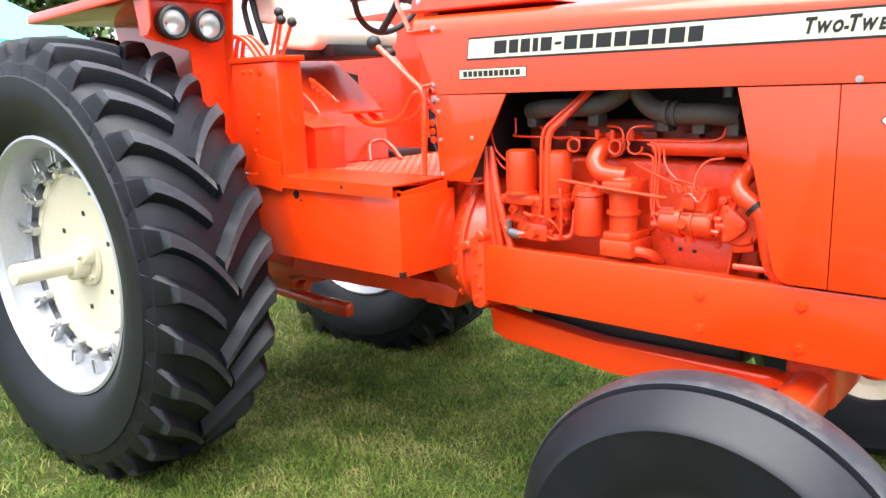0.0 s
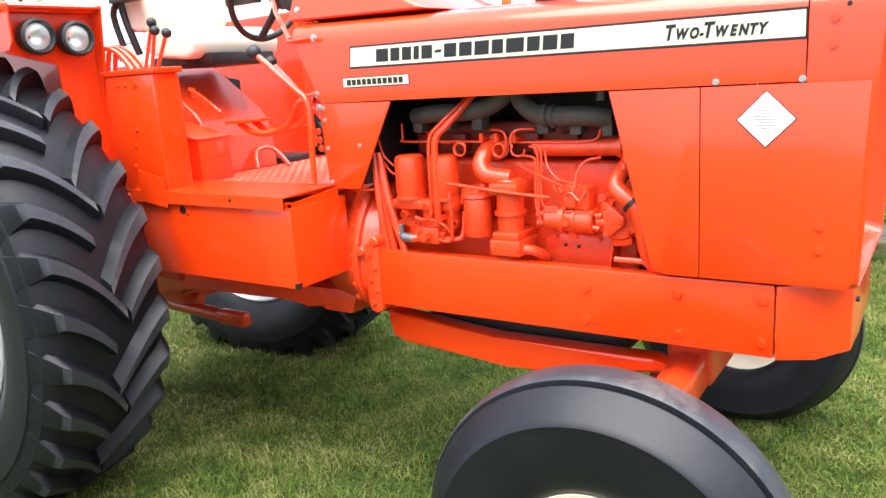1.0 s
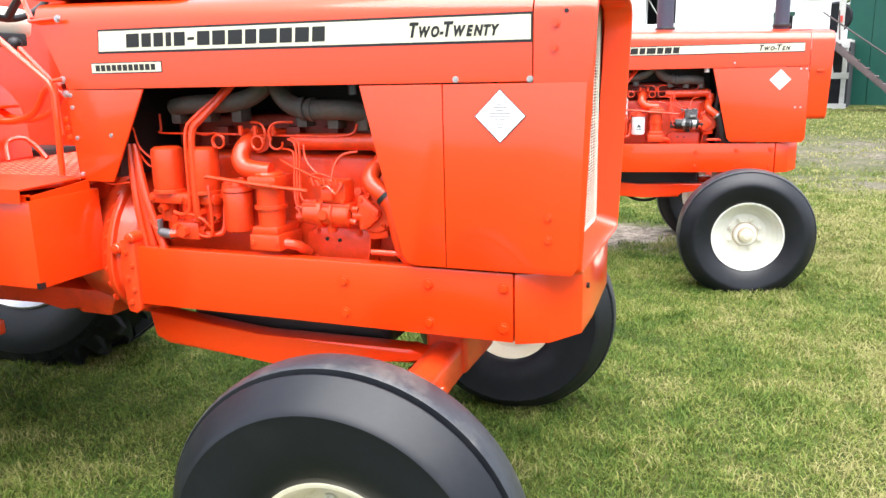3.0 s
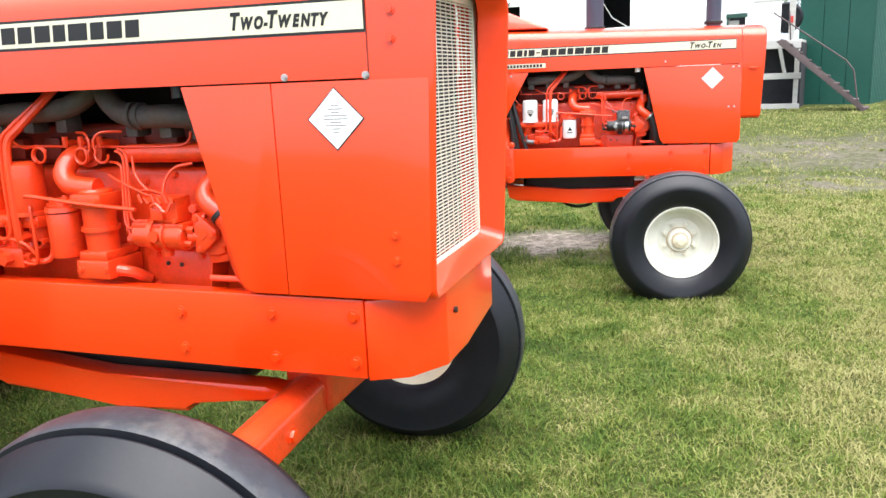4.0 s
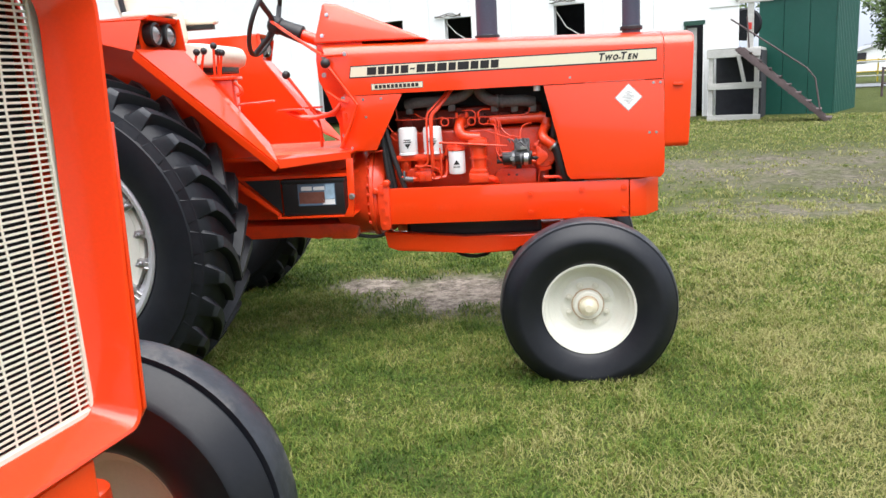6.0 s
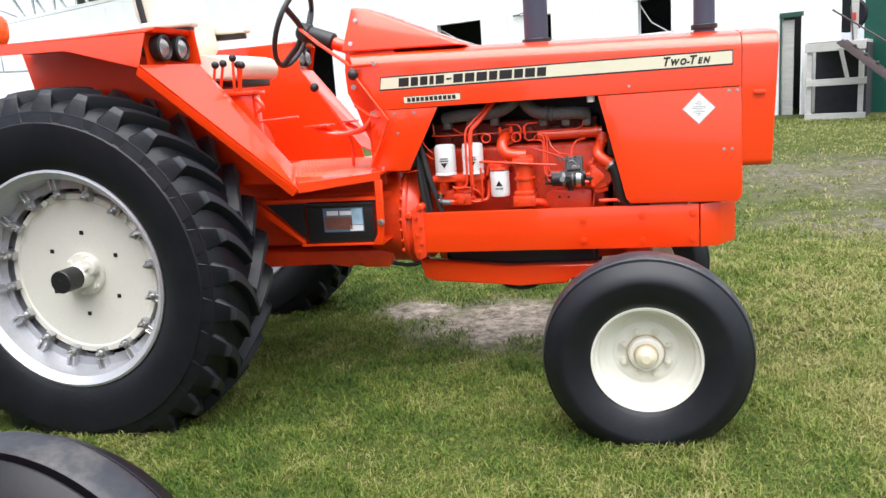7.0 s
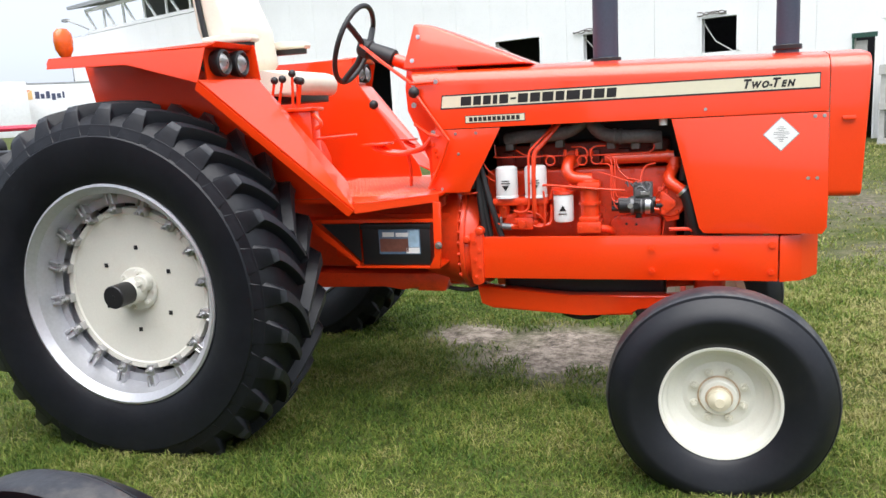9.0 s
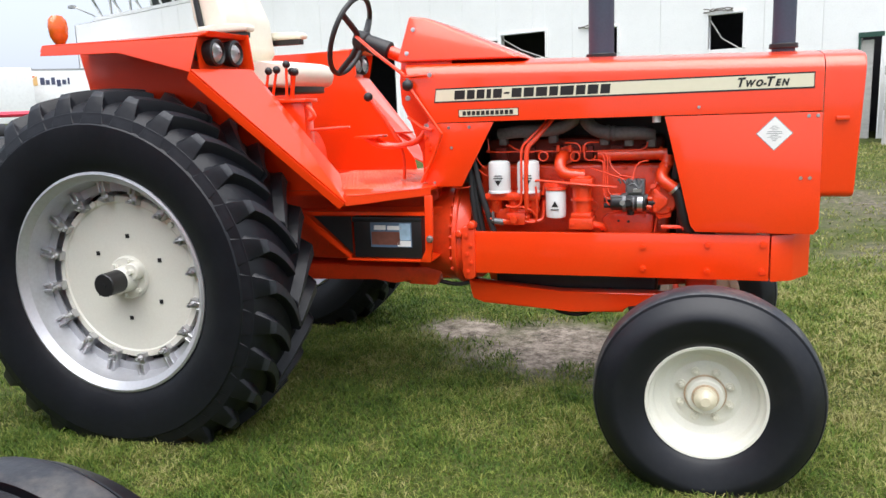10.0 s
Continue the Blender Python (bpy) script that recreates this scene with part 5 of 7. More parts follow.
    if not first:
        # upright plate that carries the pedal shafts below the instrument cowl
        for y in (-0.235, 0.235):
            b = B()
            prism(b, [(1.243, 1.81), (1.232, 1.724), (1.236, 1.612), (1.285, 1.515), (1.312, 1.420), (1.335, 1.372), (1.335, 1.226), (1.50, 1.226), (1.50, 1.81)], *sorted((y, y * 1.05)), bev=0.003)
            pl = part("dash_plate", b, ORANGE, T)
            for x, z in ((1.275, 1.74), (1.270, 1.64), (1.345, 1.46), (1.36, 1.30)):
                b = B()
                bolt(b, (x, y * 1.05, z), (0, math.copysign(1, y), 0), 0.010, 0.008)
                part("plate_bolt", b, STEEL, pl)
    # brake and clutch pedals on bent arms
    for y in (-0.25, -0.17, 0.22):
        b = B()
        x0 = 0.83 if first else 0.99
        box(b, x0, x0 + 0.12, y - 0.035, y + 0.035, 1.452, 1.464, 0.004, 2, Matrix.Translation((0, 0, 0)))
        tube(b, [(x0 + 0.05, y, 1.45), (x0 + 0.12, y, 1.415), (x0 + 0.22, y, 1.41), (x0 + 0.33, y - 0.01, 1.44), (x0 + 0.40, y - 0.01, 1.52), (x0 + 0.47, y, 1.53)], 0.013, 10, 4)
        part("foot_pedal", b, ORANGE, T)


BRAND_WIDTHS = (1.1, 0.8, 0.8, 0.45, 0.9, 0.55, 1.0, 1.0, 1.1, 0.85, 1.3, 0.9, 1.0, 0.9)


def decals(T, hood, first):
    y = -0.338
    if first:
        x0, x1, za, zb, h = 1.560, 2.980, 1.6285, 1.6175, 0.0745
    else:
        x0, x1, za, zb, h = 1.437, 3.067, 1.6110, 1.6110, 0.0665
    def zat(x):
        return za + (zb - za) * (x - x0) / (x1 - x0)
    b = B()
    prism(b, [(x0 - 0.004, za), (x1, zb), (x1, zb + h), (x0 + 0.006, za + h)], y - 0.0012, y, bev=0)
    strip = part("name_strip", b, INK, T, "ivory name strip with black edge and lettering")
    b = B()
    e = 0.0065
    prism(b, [(x0 + 0.0015, za + e), (x1 - 0.004, zb + e), (x1 - 0.004, zb + h - e), (x0 + 0.010, za + h - e)], y - 0.0022, y - 0.0012, bev=0)
    part("strip_face", b, DECAL, strip)
    # maker's name as plain blocks
    bx0, bx1 = (1.675, 2.381) if first else (1.533, 2.246)
    unit = (bx1 - bx0) / (sum(BRAND_WIDTHS) + 0.22 * (len(BRAND_WIDTHS) - 1))
    x = bx0
    for i, wd in enumerate(BRAND_WIDTHS):
        b = B()
        zc = zat(x) + h / 2
        hh = 0.0205 if i != 5 else 0.0045
        prism(b, [(x, zc - hh), (x + wd * unit, zc - hh), (x + wd * unit + 0.004, zc + hh), (x + 0.004, zc + hh)], y - 0.003, y - 0.0022, bev=0)
        part("print_block", b, INK, strip)
        x += (wd + 0.22) * unit
    mx, mw = (2.641, 0.254) if first else (2.772, 0.200)
    big, small = (0.052, 0.036)
    text = "TWO-TWENTY" if first else "TWO-TEN"
    sizes = [big if i in (0, 4) else small for i in range(len(text))]
    slope = math.atan2(zb - za, x1 - x0)
    m = Matrix.Translation((mx, y - 0.0026, zat(mx) + h / 2 - 0.0165)) @ Matrix.Rotation(-slope, 4, "Y") @ Matrix.Rotation(math.pi / 2, 4, "X")
    ob = words("model_lettering", text, big, INK, strip, m, shear=0.28, weight=0.0022, depth=0.0006, sizes=sizes)
    xs = [v.co.x for v in ob.data.vertices]
    k = mw / (max(xs) - min(xs))
    for v in ob.data.vertices:
        v.co.x = mx + (v.co.x - min(xs)) * k
    # small plate with a plain bar of print
    lx0, lx1, lz0, lz1 = (1.521, 1.804, 1.5660, 1.6010) if first else (1.551, 1.837, 1.5410, 1.5765)
    b = B()
    box(b, lx0, lx1, y - 0.0012, y, lz0, lz1, 0, 1)
    pl = part("series_plate", b, INK, T, "small ivory series plate with black print")
    b = B()
    box(b, lx0 + 0.003, lx1 - 0.003, y - 0.002, y - 0.0012, lz0 + 0.003, lz1 - 0.003, 0, 1)
    part("plate_face", b, DECAL, pl)
    for i in range(11):
        w = (lx1 - lx0 - 0.04) / 11
        b = B()
        box(b, lx0 + 0.02 + i * w, lx0 + 0.02 + (i + 0.76) * w, y - 0.0028, y - 0.002, lz0 + 0.008, lz1 - 0.008, 0, 1)
        part("print_block", b, INK, pl)
    # diamond label
    cx, cz, r = (2.893, 1.430, 0.0725) if first else (2.922, 1.431, 0.0725)
    y = -0.3390 if first else -0.338
    b = B()
    prism(b, [(cx - r, cz), (cx, cz - r), (cx + r, cz), (cx, cz + r)], y - 0.001, y, bev=0)
    dm = part("diamond_label", b, INK if first else GREYPRINT, T, "white diamond-shaped label with fine grey print")
    b = B()
    r2 = r - 0.004
    prism(b, [(cx - r2, cz), (cx, cz - r2), (cx + r2, cz), (cx, cz + r2)], y - 0.0018, y - 0.001, bev=0)
    part("label_face", b, LABEL, dm)
    for i in range(9):
        b = B()
        z = cz + 0.030 - 0.0075 * i
        w = max(0.008, 0.040 - 0.9 * abs(z - cz)) * (0.7 + 0.3 * math.sin(i * 2.3))
        box(b, cx - w, cx + w, y - 0.0022, y - 0.0018, z - 0.0012, z + 0.0012, 0, 1)
        part("print_line", b, GREYPRINT, dm)


def headlamp(T, p, n, r=0.062, hood_len=0.05):
    """A round lamp: black shell, chrome bowl and glass."""
    p, n = Vector(p), Vector(n).normalized()
    b = B()
    u = n.orthogonal().normalized()
    w = n.cross(u)
    g = r * 0.76
    prof = [(0.02, -0.10), (r * 0.7, -0.085), (r, -0.03), (r + 0.006, 0.0), (r + 0.005, 0.016), (r - 0.004, 0.022), (g + 0.004, 0.014), (g, -0.005), (g * 0.6, -0.06), (0.0, -0.07)]
    rings = [[b.verts.new(p + n * h + u * (q * math.cos(2 * math.pi * i / 32)) + w * (q * math.sin(2 * math.pi * i / 32))) for i in range(32)] for q, h in prof if q > 0]
    for a, c in zip(rings, rings[1:]):
        for i in range(32):
            b.faces.new((a[i], a[(i + 1) % 32], c[(i + 1) % 32], c[i]))
    b.faces.new(rings[0])
    lamp = part("headlamp", b, HOSE, T, "round headlamp in a black rubber ring")
    b = B()
    prof = [(g - 0.001, 0.002), (g * 0.72, -0.026), (g * 0.4, -0.038), (0.004, -0.042)]
    rings = [[b.verts.new(p + n * h + u * (q * math.cos(2 * math.pi * i / 32)) + w * (q * math.sin(2 * math.pi * i / 32))) for i in range(32)] for q, h in prof]
    for a, c in zip(rings, rings[1:]):
        for i in range(32):
            b.faces.new((a[i], a[(i + 1) % 32], c[(i + 1) % 32], c[i]))
    part("reflector", b, CHROME, lamp)
    b = B()
    prof = [(g + 0.001, 0.006), (g * 0.8, 0.018), (g * 0.4, 0.028), (0.004, 0.031)]
    rings = [[b.verts.new(p + n * h + u * (q * math.cos(2 * math.pi * i / 32)) + w * (q * math.sin(2 * math.pi * i / 32))) for i in range(32)] for q, h in prof]
    for a, c in zip(rings, rings[1:]):
        for i in range(32):
            b.faces.new((a[i], a[(i + 1) % 32], c[(i + 1) % 32], c[i]))
    lens = part("lamp_lens", b, GLASS, lamp)
    lens.visible_shadow = False


def plate(b, pts, thick):
    """A flat sheet through the points, thickened along its normal."""
    P = [Vector(p) for p in pts]
    nrm = (P[1] - P[0]).cross(P[2] - P[0]).normalized() * thick
    lo, hi = [b.verts.new(p) for p in P], [b.verts.new(p - nrm) for p in P]
    b.faces.new(lo)
    b.faces.new(hi[::-1])
    for i in range(len(P)):
        j = (i + 1) % len(P)
        b.faces.new((lo[i], lo[j], hi[j], hi[i]))
    return b


def rear_fenders(T, first):
    for s in (-1, 1):
        Y = lambda v: s * v
        b = B()
        if first:
            # flat-topped fender with rolled outer edge
            ys = sorted((Y(0.555), Y(0.95)))
            # front hood round the lamps
            prism(b, [(-0.52, 1.895), (-0.50, 1.930), (0.46, 1.945), (0.50, 1.925), (0.50, 1.905), (-0.50, 1.885)], ys[0], ys[1], bev=0.008)
            f = part("fender", b, ORANGE, T)
            b = B()
            plate(b, [(-0.50, Y(0.55), 1.90), (0.50, Y(0.55), 1.92), (0.50, Y(0.55), 1.20), (0.30, Y(0.55), 1.15), (-0.30, Y(0.55), 1.30)], 0.006)
            part("inner_panel", b, ORANGE, f)
            b = B()
            plate(b, [(0.46, Y(0.555), 1.93), (0.46, Y(0.905), 1.93), (0.46, Y(0.905), 1.765), (0.455, Y(0.72), 1.72), (0.45, Y(0.70), 1.22), (0.43, Y(0.555), 1.22)], 0.008)
            part("front_panel", b, ORANGE, f)
            b = B()
            plate(b, [(0.44, Y(0.915), 1.945), (0.535, Y(0.905), 1.925), (0.535, Y(0.555), 1.925), (0.44, Y(0.555), 1.945)], 0.008)
            plate(b, [(0.44, Y(0.555), 1.94), (0.535, Y(0.555), 1.93), (0.50, Y(0.555), 1.70), (0.43, Y(0.555), 1.50)], 0.006)
            plate(b, [(0.42, Y(0.915), 1.94), (0.535, Y(0.91), 1.93), (0.525, Y(0.91), 1.80), (0.50, Y(0.91), 1.775), (0.44, Y(0.905), 1.77)], 0.006)
            part("lamp_hood", b, ORANGE, f)
            headlamp(T, (0.505, Y(0.810), 1.820), (1, 0, -0.02), 0.060)
            headlamp(T, (0.515, Y(0.665), 1.812), (1, 0, -0.02), 0.060)
            for x, y, z in ((0.475, 0.655, 1.87), (0.475, 0.655, 1.76)):
                b = B()
                bolt(b, (x - 0.012, Y(y), z), (1, 0, 0), 0.008, 0.008)
                part("fender_bolt", b, STEEL, f)
        else:
            # top sheet, outer skirt, lamp pod, sloping front slab, inner wall
            ys = sorted((Y(0.58), Y(0.90)))
            prism(b, [(-0.30, 1.915), (-0.28, 1.945), (0.30, 1.945), (0.62, 1.955), (0.60, 1.93), (0.30, 1.915)], ys[0], ys[1], bev=0.008)
            f = part("fender", b, ORANGE, T)
            b = B()
            plate(b, [(-0.28, Y(0.90), 1.94), (0.16, Y(0.95), 1.93), (0.60, Y(0.96), 1.925), (0.56, Y(0.98), 1.785), (0.20, Y(0.97), 1.885), (-0.28, Y(0.915), 1.90)], 0.005)
            plate(b, [(-0.28, Y(0.90), 1.942), (0.60, Y(0.96), 1.932), (0.60, Y(0.88), 1.95), (-0.28, Y(0.86), 1.945)], 0.005)
            part("outer_skirt", b, ORANGE, f)
            b = B()
            plate(b, [(0.56, Y(0.98), 1.788), (0.625, Y(0.60), 1.795), (1.01, Y(0.535), 1.295), (1.125, Y(0.74), 1.190)], 0.008)
            plate(b, [(0.56, Y(0.98), 1.785), (1.125, Y(0.74), 1.188), (1.10, Y(0.74), 1.165), (0.545, Y(0.98), 1.755)], 0.006)
            part("front_slab", b, ORANGE, f)
            b = B()
            plate(b, [(-0.35, Y(0.585), 1.93), (0.60, Y(0.585), 1.94), (0.625, Y(0.585), 1.795), (1.01, Y(0.535), 1.295), (1.03, Y(0.535), 1.20), (0.30, Y(0.56), 1.20), (-0.25, Y(0.58), 1.45)], 0.006)
            part("inner_panel", b, ORANGE, f)
            b = B()
            plate(b, [(0.545, Y(0.90), 1.94), (0.545, Y(0.60), 1.94), (0.55, Y(0.60), 1.79), (0.55, Y(0.90), 1.79)], 0.006)
            plate(b, [(0.54, Y(0.595), 1.955), (0.625, Y(0.595), 1.955), (0.64, Y(0.59), 1.795), (0.55, Y(0.595), 1.79)], 0.006)
            part("lamp_panel", b, ORANGE, f)
            b = B()
            bolt(b, (0.46, Y(0.592), 1.745), (0, s, 0), 0.018, 0.010)
            part("fender_bolt", b, ORANGE, f)
            headlamp(T, (0.594, Y(0.69), 1.868), (1, 0, -0.03), 0.054)
            headlamp(T, (0.584, Y(0.82), 1.868), (1, 0, -0.03), 0.054)
    if not first:
        b = B()
        lathe_z(b, [(0.0, 2.105), (0.030, 2.10), (0.050, 2.08), (0.056, 2.045), (0.050, 2.00), (0.032, 1.972), (0.020, 1.962), (0.0, 1.962)], -0.36, -0.70, 28)
        for v in b.verts:
            v.co.x = -0.36 + (v.co.x + 0.36) * 0.6
        am = part("amber_lamp", b, AMBER, T, "amber warning lamp on a black stem")
        b = B()
        cyl(b, (-0.36, -0.70, 1.94), (-0.36, -0.70, 1.968), 0.018, seg=16)
        part("lamp_stem", b, BLACK, am)
    # platform, tunnel and console
    b = B()
    if first:
        prism(b, [(0.40, -0.55), (1.34, -0.55), (1.40, -0.40), (1.40, 0.40), (1.34, 0.55), (0.40, 0.55)], 1.205, 1.222, "z", 0.004)
    else:
        prism(b, [(0.50, -0.58), (1.02, -0.56), (1.13, -0.73), (1.20, -0.70), (1.43, -0.43), (1.43, 0.43), (1.20, 0.70), (1.02, 0.56), (0.50, 0.58)], 1.208, 1.225, "z", 0.004)
        plate(b, [(1.12, -0.735, 1.222), (1.20, -0.705, 1.222), (1.43, -0.435, 1.222), (1.43, -0.435, 1.19), (1.20, -0.70, 1.185), (1.125, -0.73, 1.18)], 0.004)
    pf = part("platform", b, ORANGE, T, "orange footplate with raised tread ribs")
    zt = 1.222 if first else 1.225
    vs, fs = [], []
    for i in range(34):
        for j in range(40):
            x, y = 0.64 + i * 0.022, -0.50 + j * 0.025 + (0.0125 if i % 2 else 0.0)
            if x > 1.36 - 0.5 * max(0.0, abs(y) - 0.40) or (abs(y) < 0.20 and x < 0.62):
                continue
            k = 0.8 if (i + j) % 2 else -0.8
            c, d = math.cos(k), math.sin(k)
            n = len(vs)
            for u, w, h in ((-0.011, 0.0, 0.0), (0.0, -0.004, 0.0), (0.011, 0.0, 0.0), (0.0, 0.004, 0.0), (-0.004, 0.0, 0.0022), (0.004, 0.0, 0.0022)):
                vs.append((x + c * u - d * w, y + d * u + c * w, zt + 0.0005 + h))
            fs += [(n, n + 1, n + 4), (n + 1, n + 2, n + 5), (n + 1, n + 5, n + 4), (n + 2, n + 3, n + 5), (n + 3, n, n + 4), (n + 3, n + 4, n + 5)]
    # the sky's pale sheen on the footplate is put into the studs' colour
    me = bpy.data.meshes.new("tread_studs")
    me.from_pydata(vs, [], fs)
    me.materials.append(PALEPLATE)
    studs = new("tread_studs", me)
    studs.parent = pf
    tagged(studs, "pale raised studs of the tread plate", kind="stuff")
    b = B()
    prism(b, [(0.0, 1.20), (0.0, 1.72), (0.20, 1.72), (0.30, 1.66), (0.53, 1.50), (0.57, 1.455), (0.60, 1.38), (0.61, 1.222), (0.56, 1.20)], -0.19, 0.19, bev=0.006, seg=1)
    part("seat_console", b, CAST, T, angle=20)
    if first:
        b = B()
        box(b, 0.44, 0.745, -0.36, -0.20, 1.222, 1.40, 0.006)
        plate(b, [(0.44, -0.37, 1.47), (0.75, -0.37, 1.40), (0.75, -0.19, 1.40), (0.44, -0.19, 1.47)], 0.006)
        part("inner_step", b, CAST, T)
        b = B()
        box(b, 0.30, 0.62, 0.21, 0.42, 1.224, 1.252, 0.008, 2)
        part("floor_mat", b, HOSE, T, "black rubber mat on the footplate")
        b = B()
        tube(b, [(0.66, 0.02, 1.226), (0.62, 0.06, 1.30), (0.66, 0.12, 1.31), (0.74, 0.14, 1.226)], 0.010, 8, 3)
        part("step_loop", b, ORANGE, T)
        b = B()
        tube(b, [(0.55, -0.21, 1.60), (0.62, -0.205, 1.56), (0.72, -0.205, 1.495)], 0.008, 8)
        for k in range(6):
            x = 0.56 + k * 0.03
            box(b, x, x + 0.008, -0.215, -0.195, 1.53 - k * 0.018 + 0.03, 1.57 - k * 0.018 + 0.03, 0.001, 1)
        part("ratchet_bar", b, ORANGE, T)
        # lever console
        b = B()
        prism(b, [(0.50, -0.57), (0.80, -0.57), (0.80, -0.45), (0.50, -0.45)], 1.225, 1.665, "z", 0.008)
        con = part("lever_console", b, ORANGE, T)
        b = B()
        prism(b, [(0.49, -0.577), (0.815, -0.577), (0.815, -0.44), (0.49, -0.44)], 1.665, 1.687, "z", 0.006)
        part("console_lid", b, ORANGE, con)
        for x, z in ((0.58, 1.63), (0.63, 1.63), (0.69, 1.63), (0.66, 1.46), (0.64, 1.40), (0.62, 1.32)):
            b = B()
            bolt(b, (x, -0.57, z), (0, -1, 0), 0.012 if (x, z) == (0.69, 1.63) else 0.008, 0.007)
            part("console_bolt", b, ORANGE, con)
        levers = [((0.66, -0.49, 1.687), (0.737, -0.49, 1.852)), ((0.70, -0.49, 1.687), (0.748, -0.49, 1.822)), ((0.735, -0.49, 1.687), (0.815, -0.49, 1.808))]
        # hydraulic hoses behind the levers
        for k in range(3):
            b = B()
            tube(b, [(0.44, -0.54 + k * 0.03, 1.66), (0.48, -0.54 + k * 0.03, 1.77), (0.56, -0.53 + k * 0.03, 1.75), (0.62, -0.52 + k * 0.03, 1.68)], 0.010, 8, 4)
            part("hydraulic_hose", b, ORANGE, T)
        # step box below the footplate, near side
        b = B()
        box(b, 0.60, 1.448, -0.585, -0.30, 0.905, 1.188, 0.004)
        prism(b, [(0.60, 1.18), (1.446, 1.18), (1.446, 1.207), (0.60, 1.19)], -0.583, -0.573, bev=0)
        prism(b, [(-0.583, 1.18), (-0.335, 1.18), (-0.335, 1.220), (-0.583, 1.200)], 1.438, 1.446, "x", 0)
        bx = part("step_box", b, ORANGE, T, "orange sheet-metal step box")
        b = B()
        plate(b, [(0.60, -0.601, 1.230), (1.438, -0.601, 1.226), (1.436, -0.34, 1.232), (0.60, -0.34, 1.232)], 0.004)
        plate(b, [(0.60, -0.601, 1.230), (1.438, -0.601, 1.226), (1.438, -0.603, 1.182), (0.60, -0.603, 1.186)], 0.003)
        part("box_lid", b, ORANGE, bx)
        for x, z, r in ((0.89, 1.160, 0.016), (0.915, 1.140, 0.004), (1.18, 1.208, 0.007)):
            b = B()
            cyl(b, (x, -0.5855 if z < 1.18 else -0.6035, z), (x, -0.588 if z < 1.18 else -0.606, z), r, seg=16)
            part("box_hole", b, BLACK, bx)
        b = B()
        plate(b, [(0.68, -0.604, 1.31), (0.83, -0.606, 1.28), (0.83, -0.606, 1.17), (0.68, -0.604, 1.19)], 0.005)
        part("bracket_plate", b, ORANGE, bx)
        b = B()
        box(b, 1.435, 1.4495, -0.5865, -0.565, 0.9045, 0.925, 0, 1)
        part("box_notch", b, BLACK, bx)
    else:
        b = B()
        prism(b, [(0.66, -0.49), (0.82, -0.47), (0.82, -0.38), (0.66, -0.38)], 1.225, 1.640, "z", 0.008)
        con = part("lever_console", b, ORANGE, T)
        b = B()
        prism(b, [(0.60, -0.51), (0.84, -0.49), (0.84, -0.36), (0.60, -0.36)], 1.640, 1.658, "z", 0.005)
        part("console_lid", b, ORANGE, con)
        levers = [((0.60, -0.45, 1.66), (0.632, -0.45, 1.795)), ((0.63, -0.43, 1.66), (0.665, -0.43, 1.80)), ((0.72, -0.45, 1.66), (0.73, -0.45, 1.822)), ((0.745, -0.44, 1.66), (0.768, -0.44, 1.785)), ((0.725, -0.41, 1.66), (0.735, -0.41, 1.79))]
        b = B()
        tube(b, [(0.82, -0.42, 1.505), (1.02, -0.40, 1.515)], 0.007, 8)
        part("latch_rod", b, ORANGE, T)
        b = B()
        tube(b, [(0.83, -0.46, 1.62), (0.86, -0.47, 1.60), (0.87, -0.47, 1.57), (0.84, -0.47, 1.555)], 0.010, 8, 3)
        part("hose_end", b, ORANGE, T)
        battery_tray(T)
    for p0, p1 in levers:
        b = B()
        tube(b, [p0, p1], 0.007, 8)
        lv = part("control_lever", b, ORANGE, T)
        b = B()
        ball(b, p1, 0.019, 14)
        part("lever_knob", b, HOSE, lv, "black ball knob")


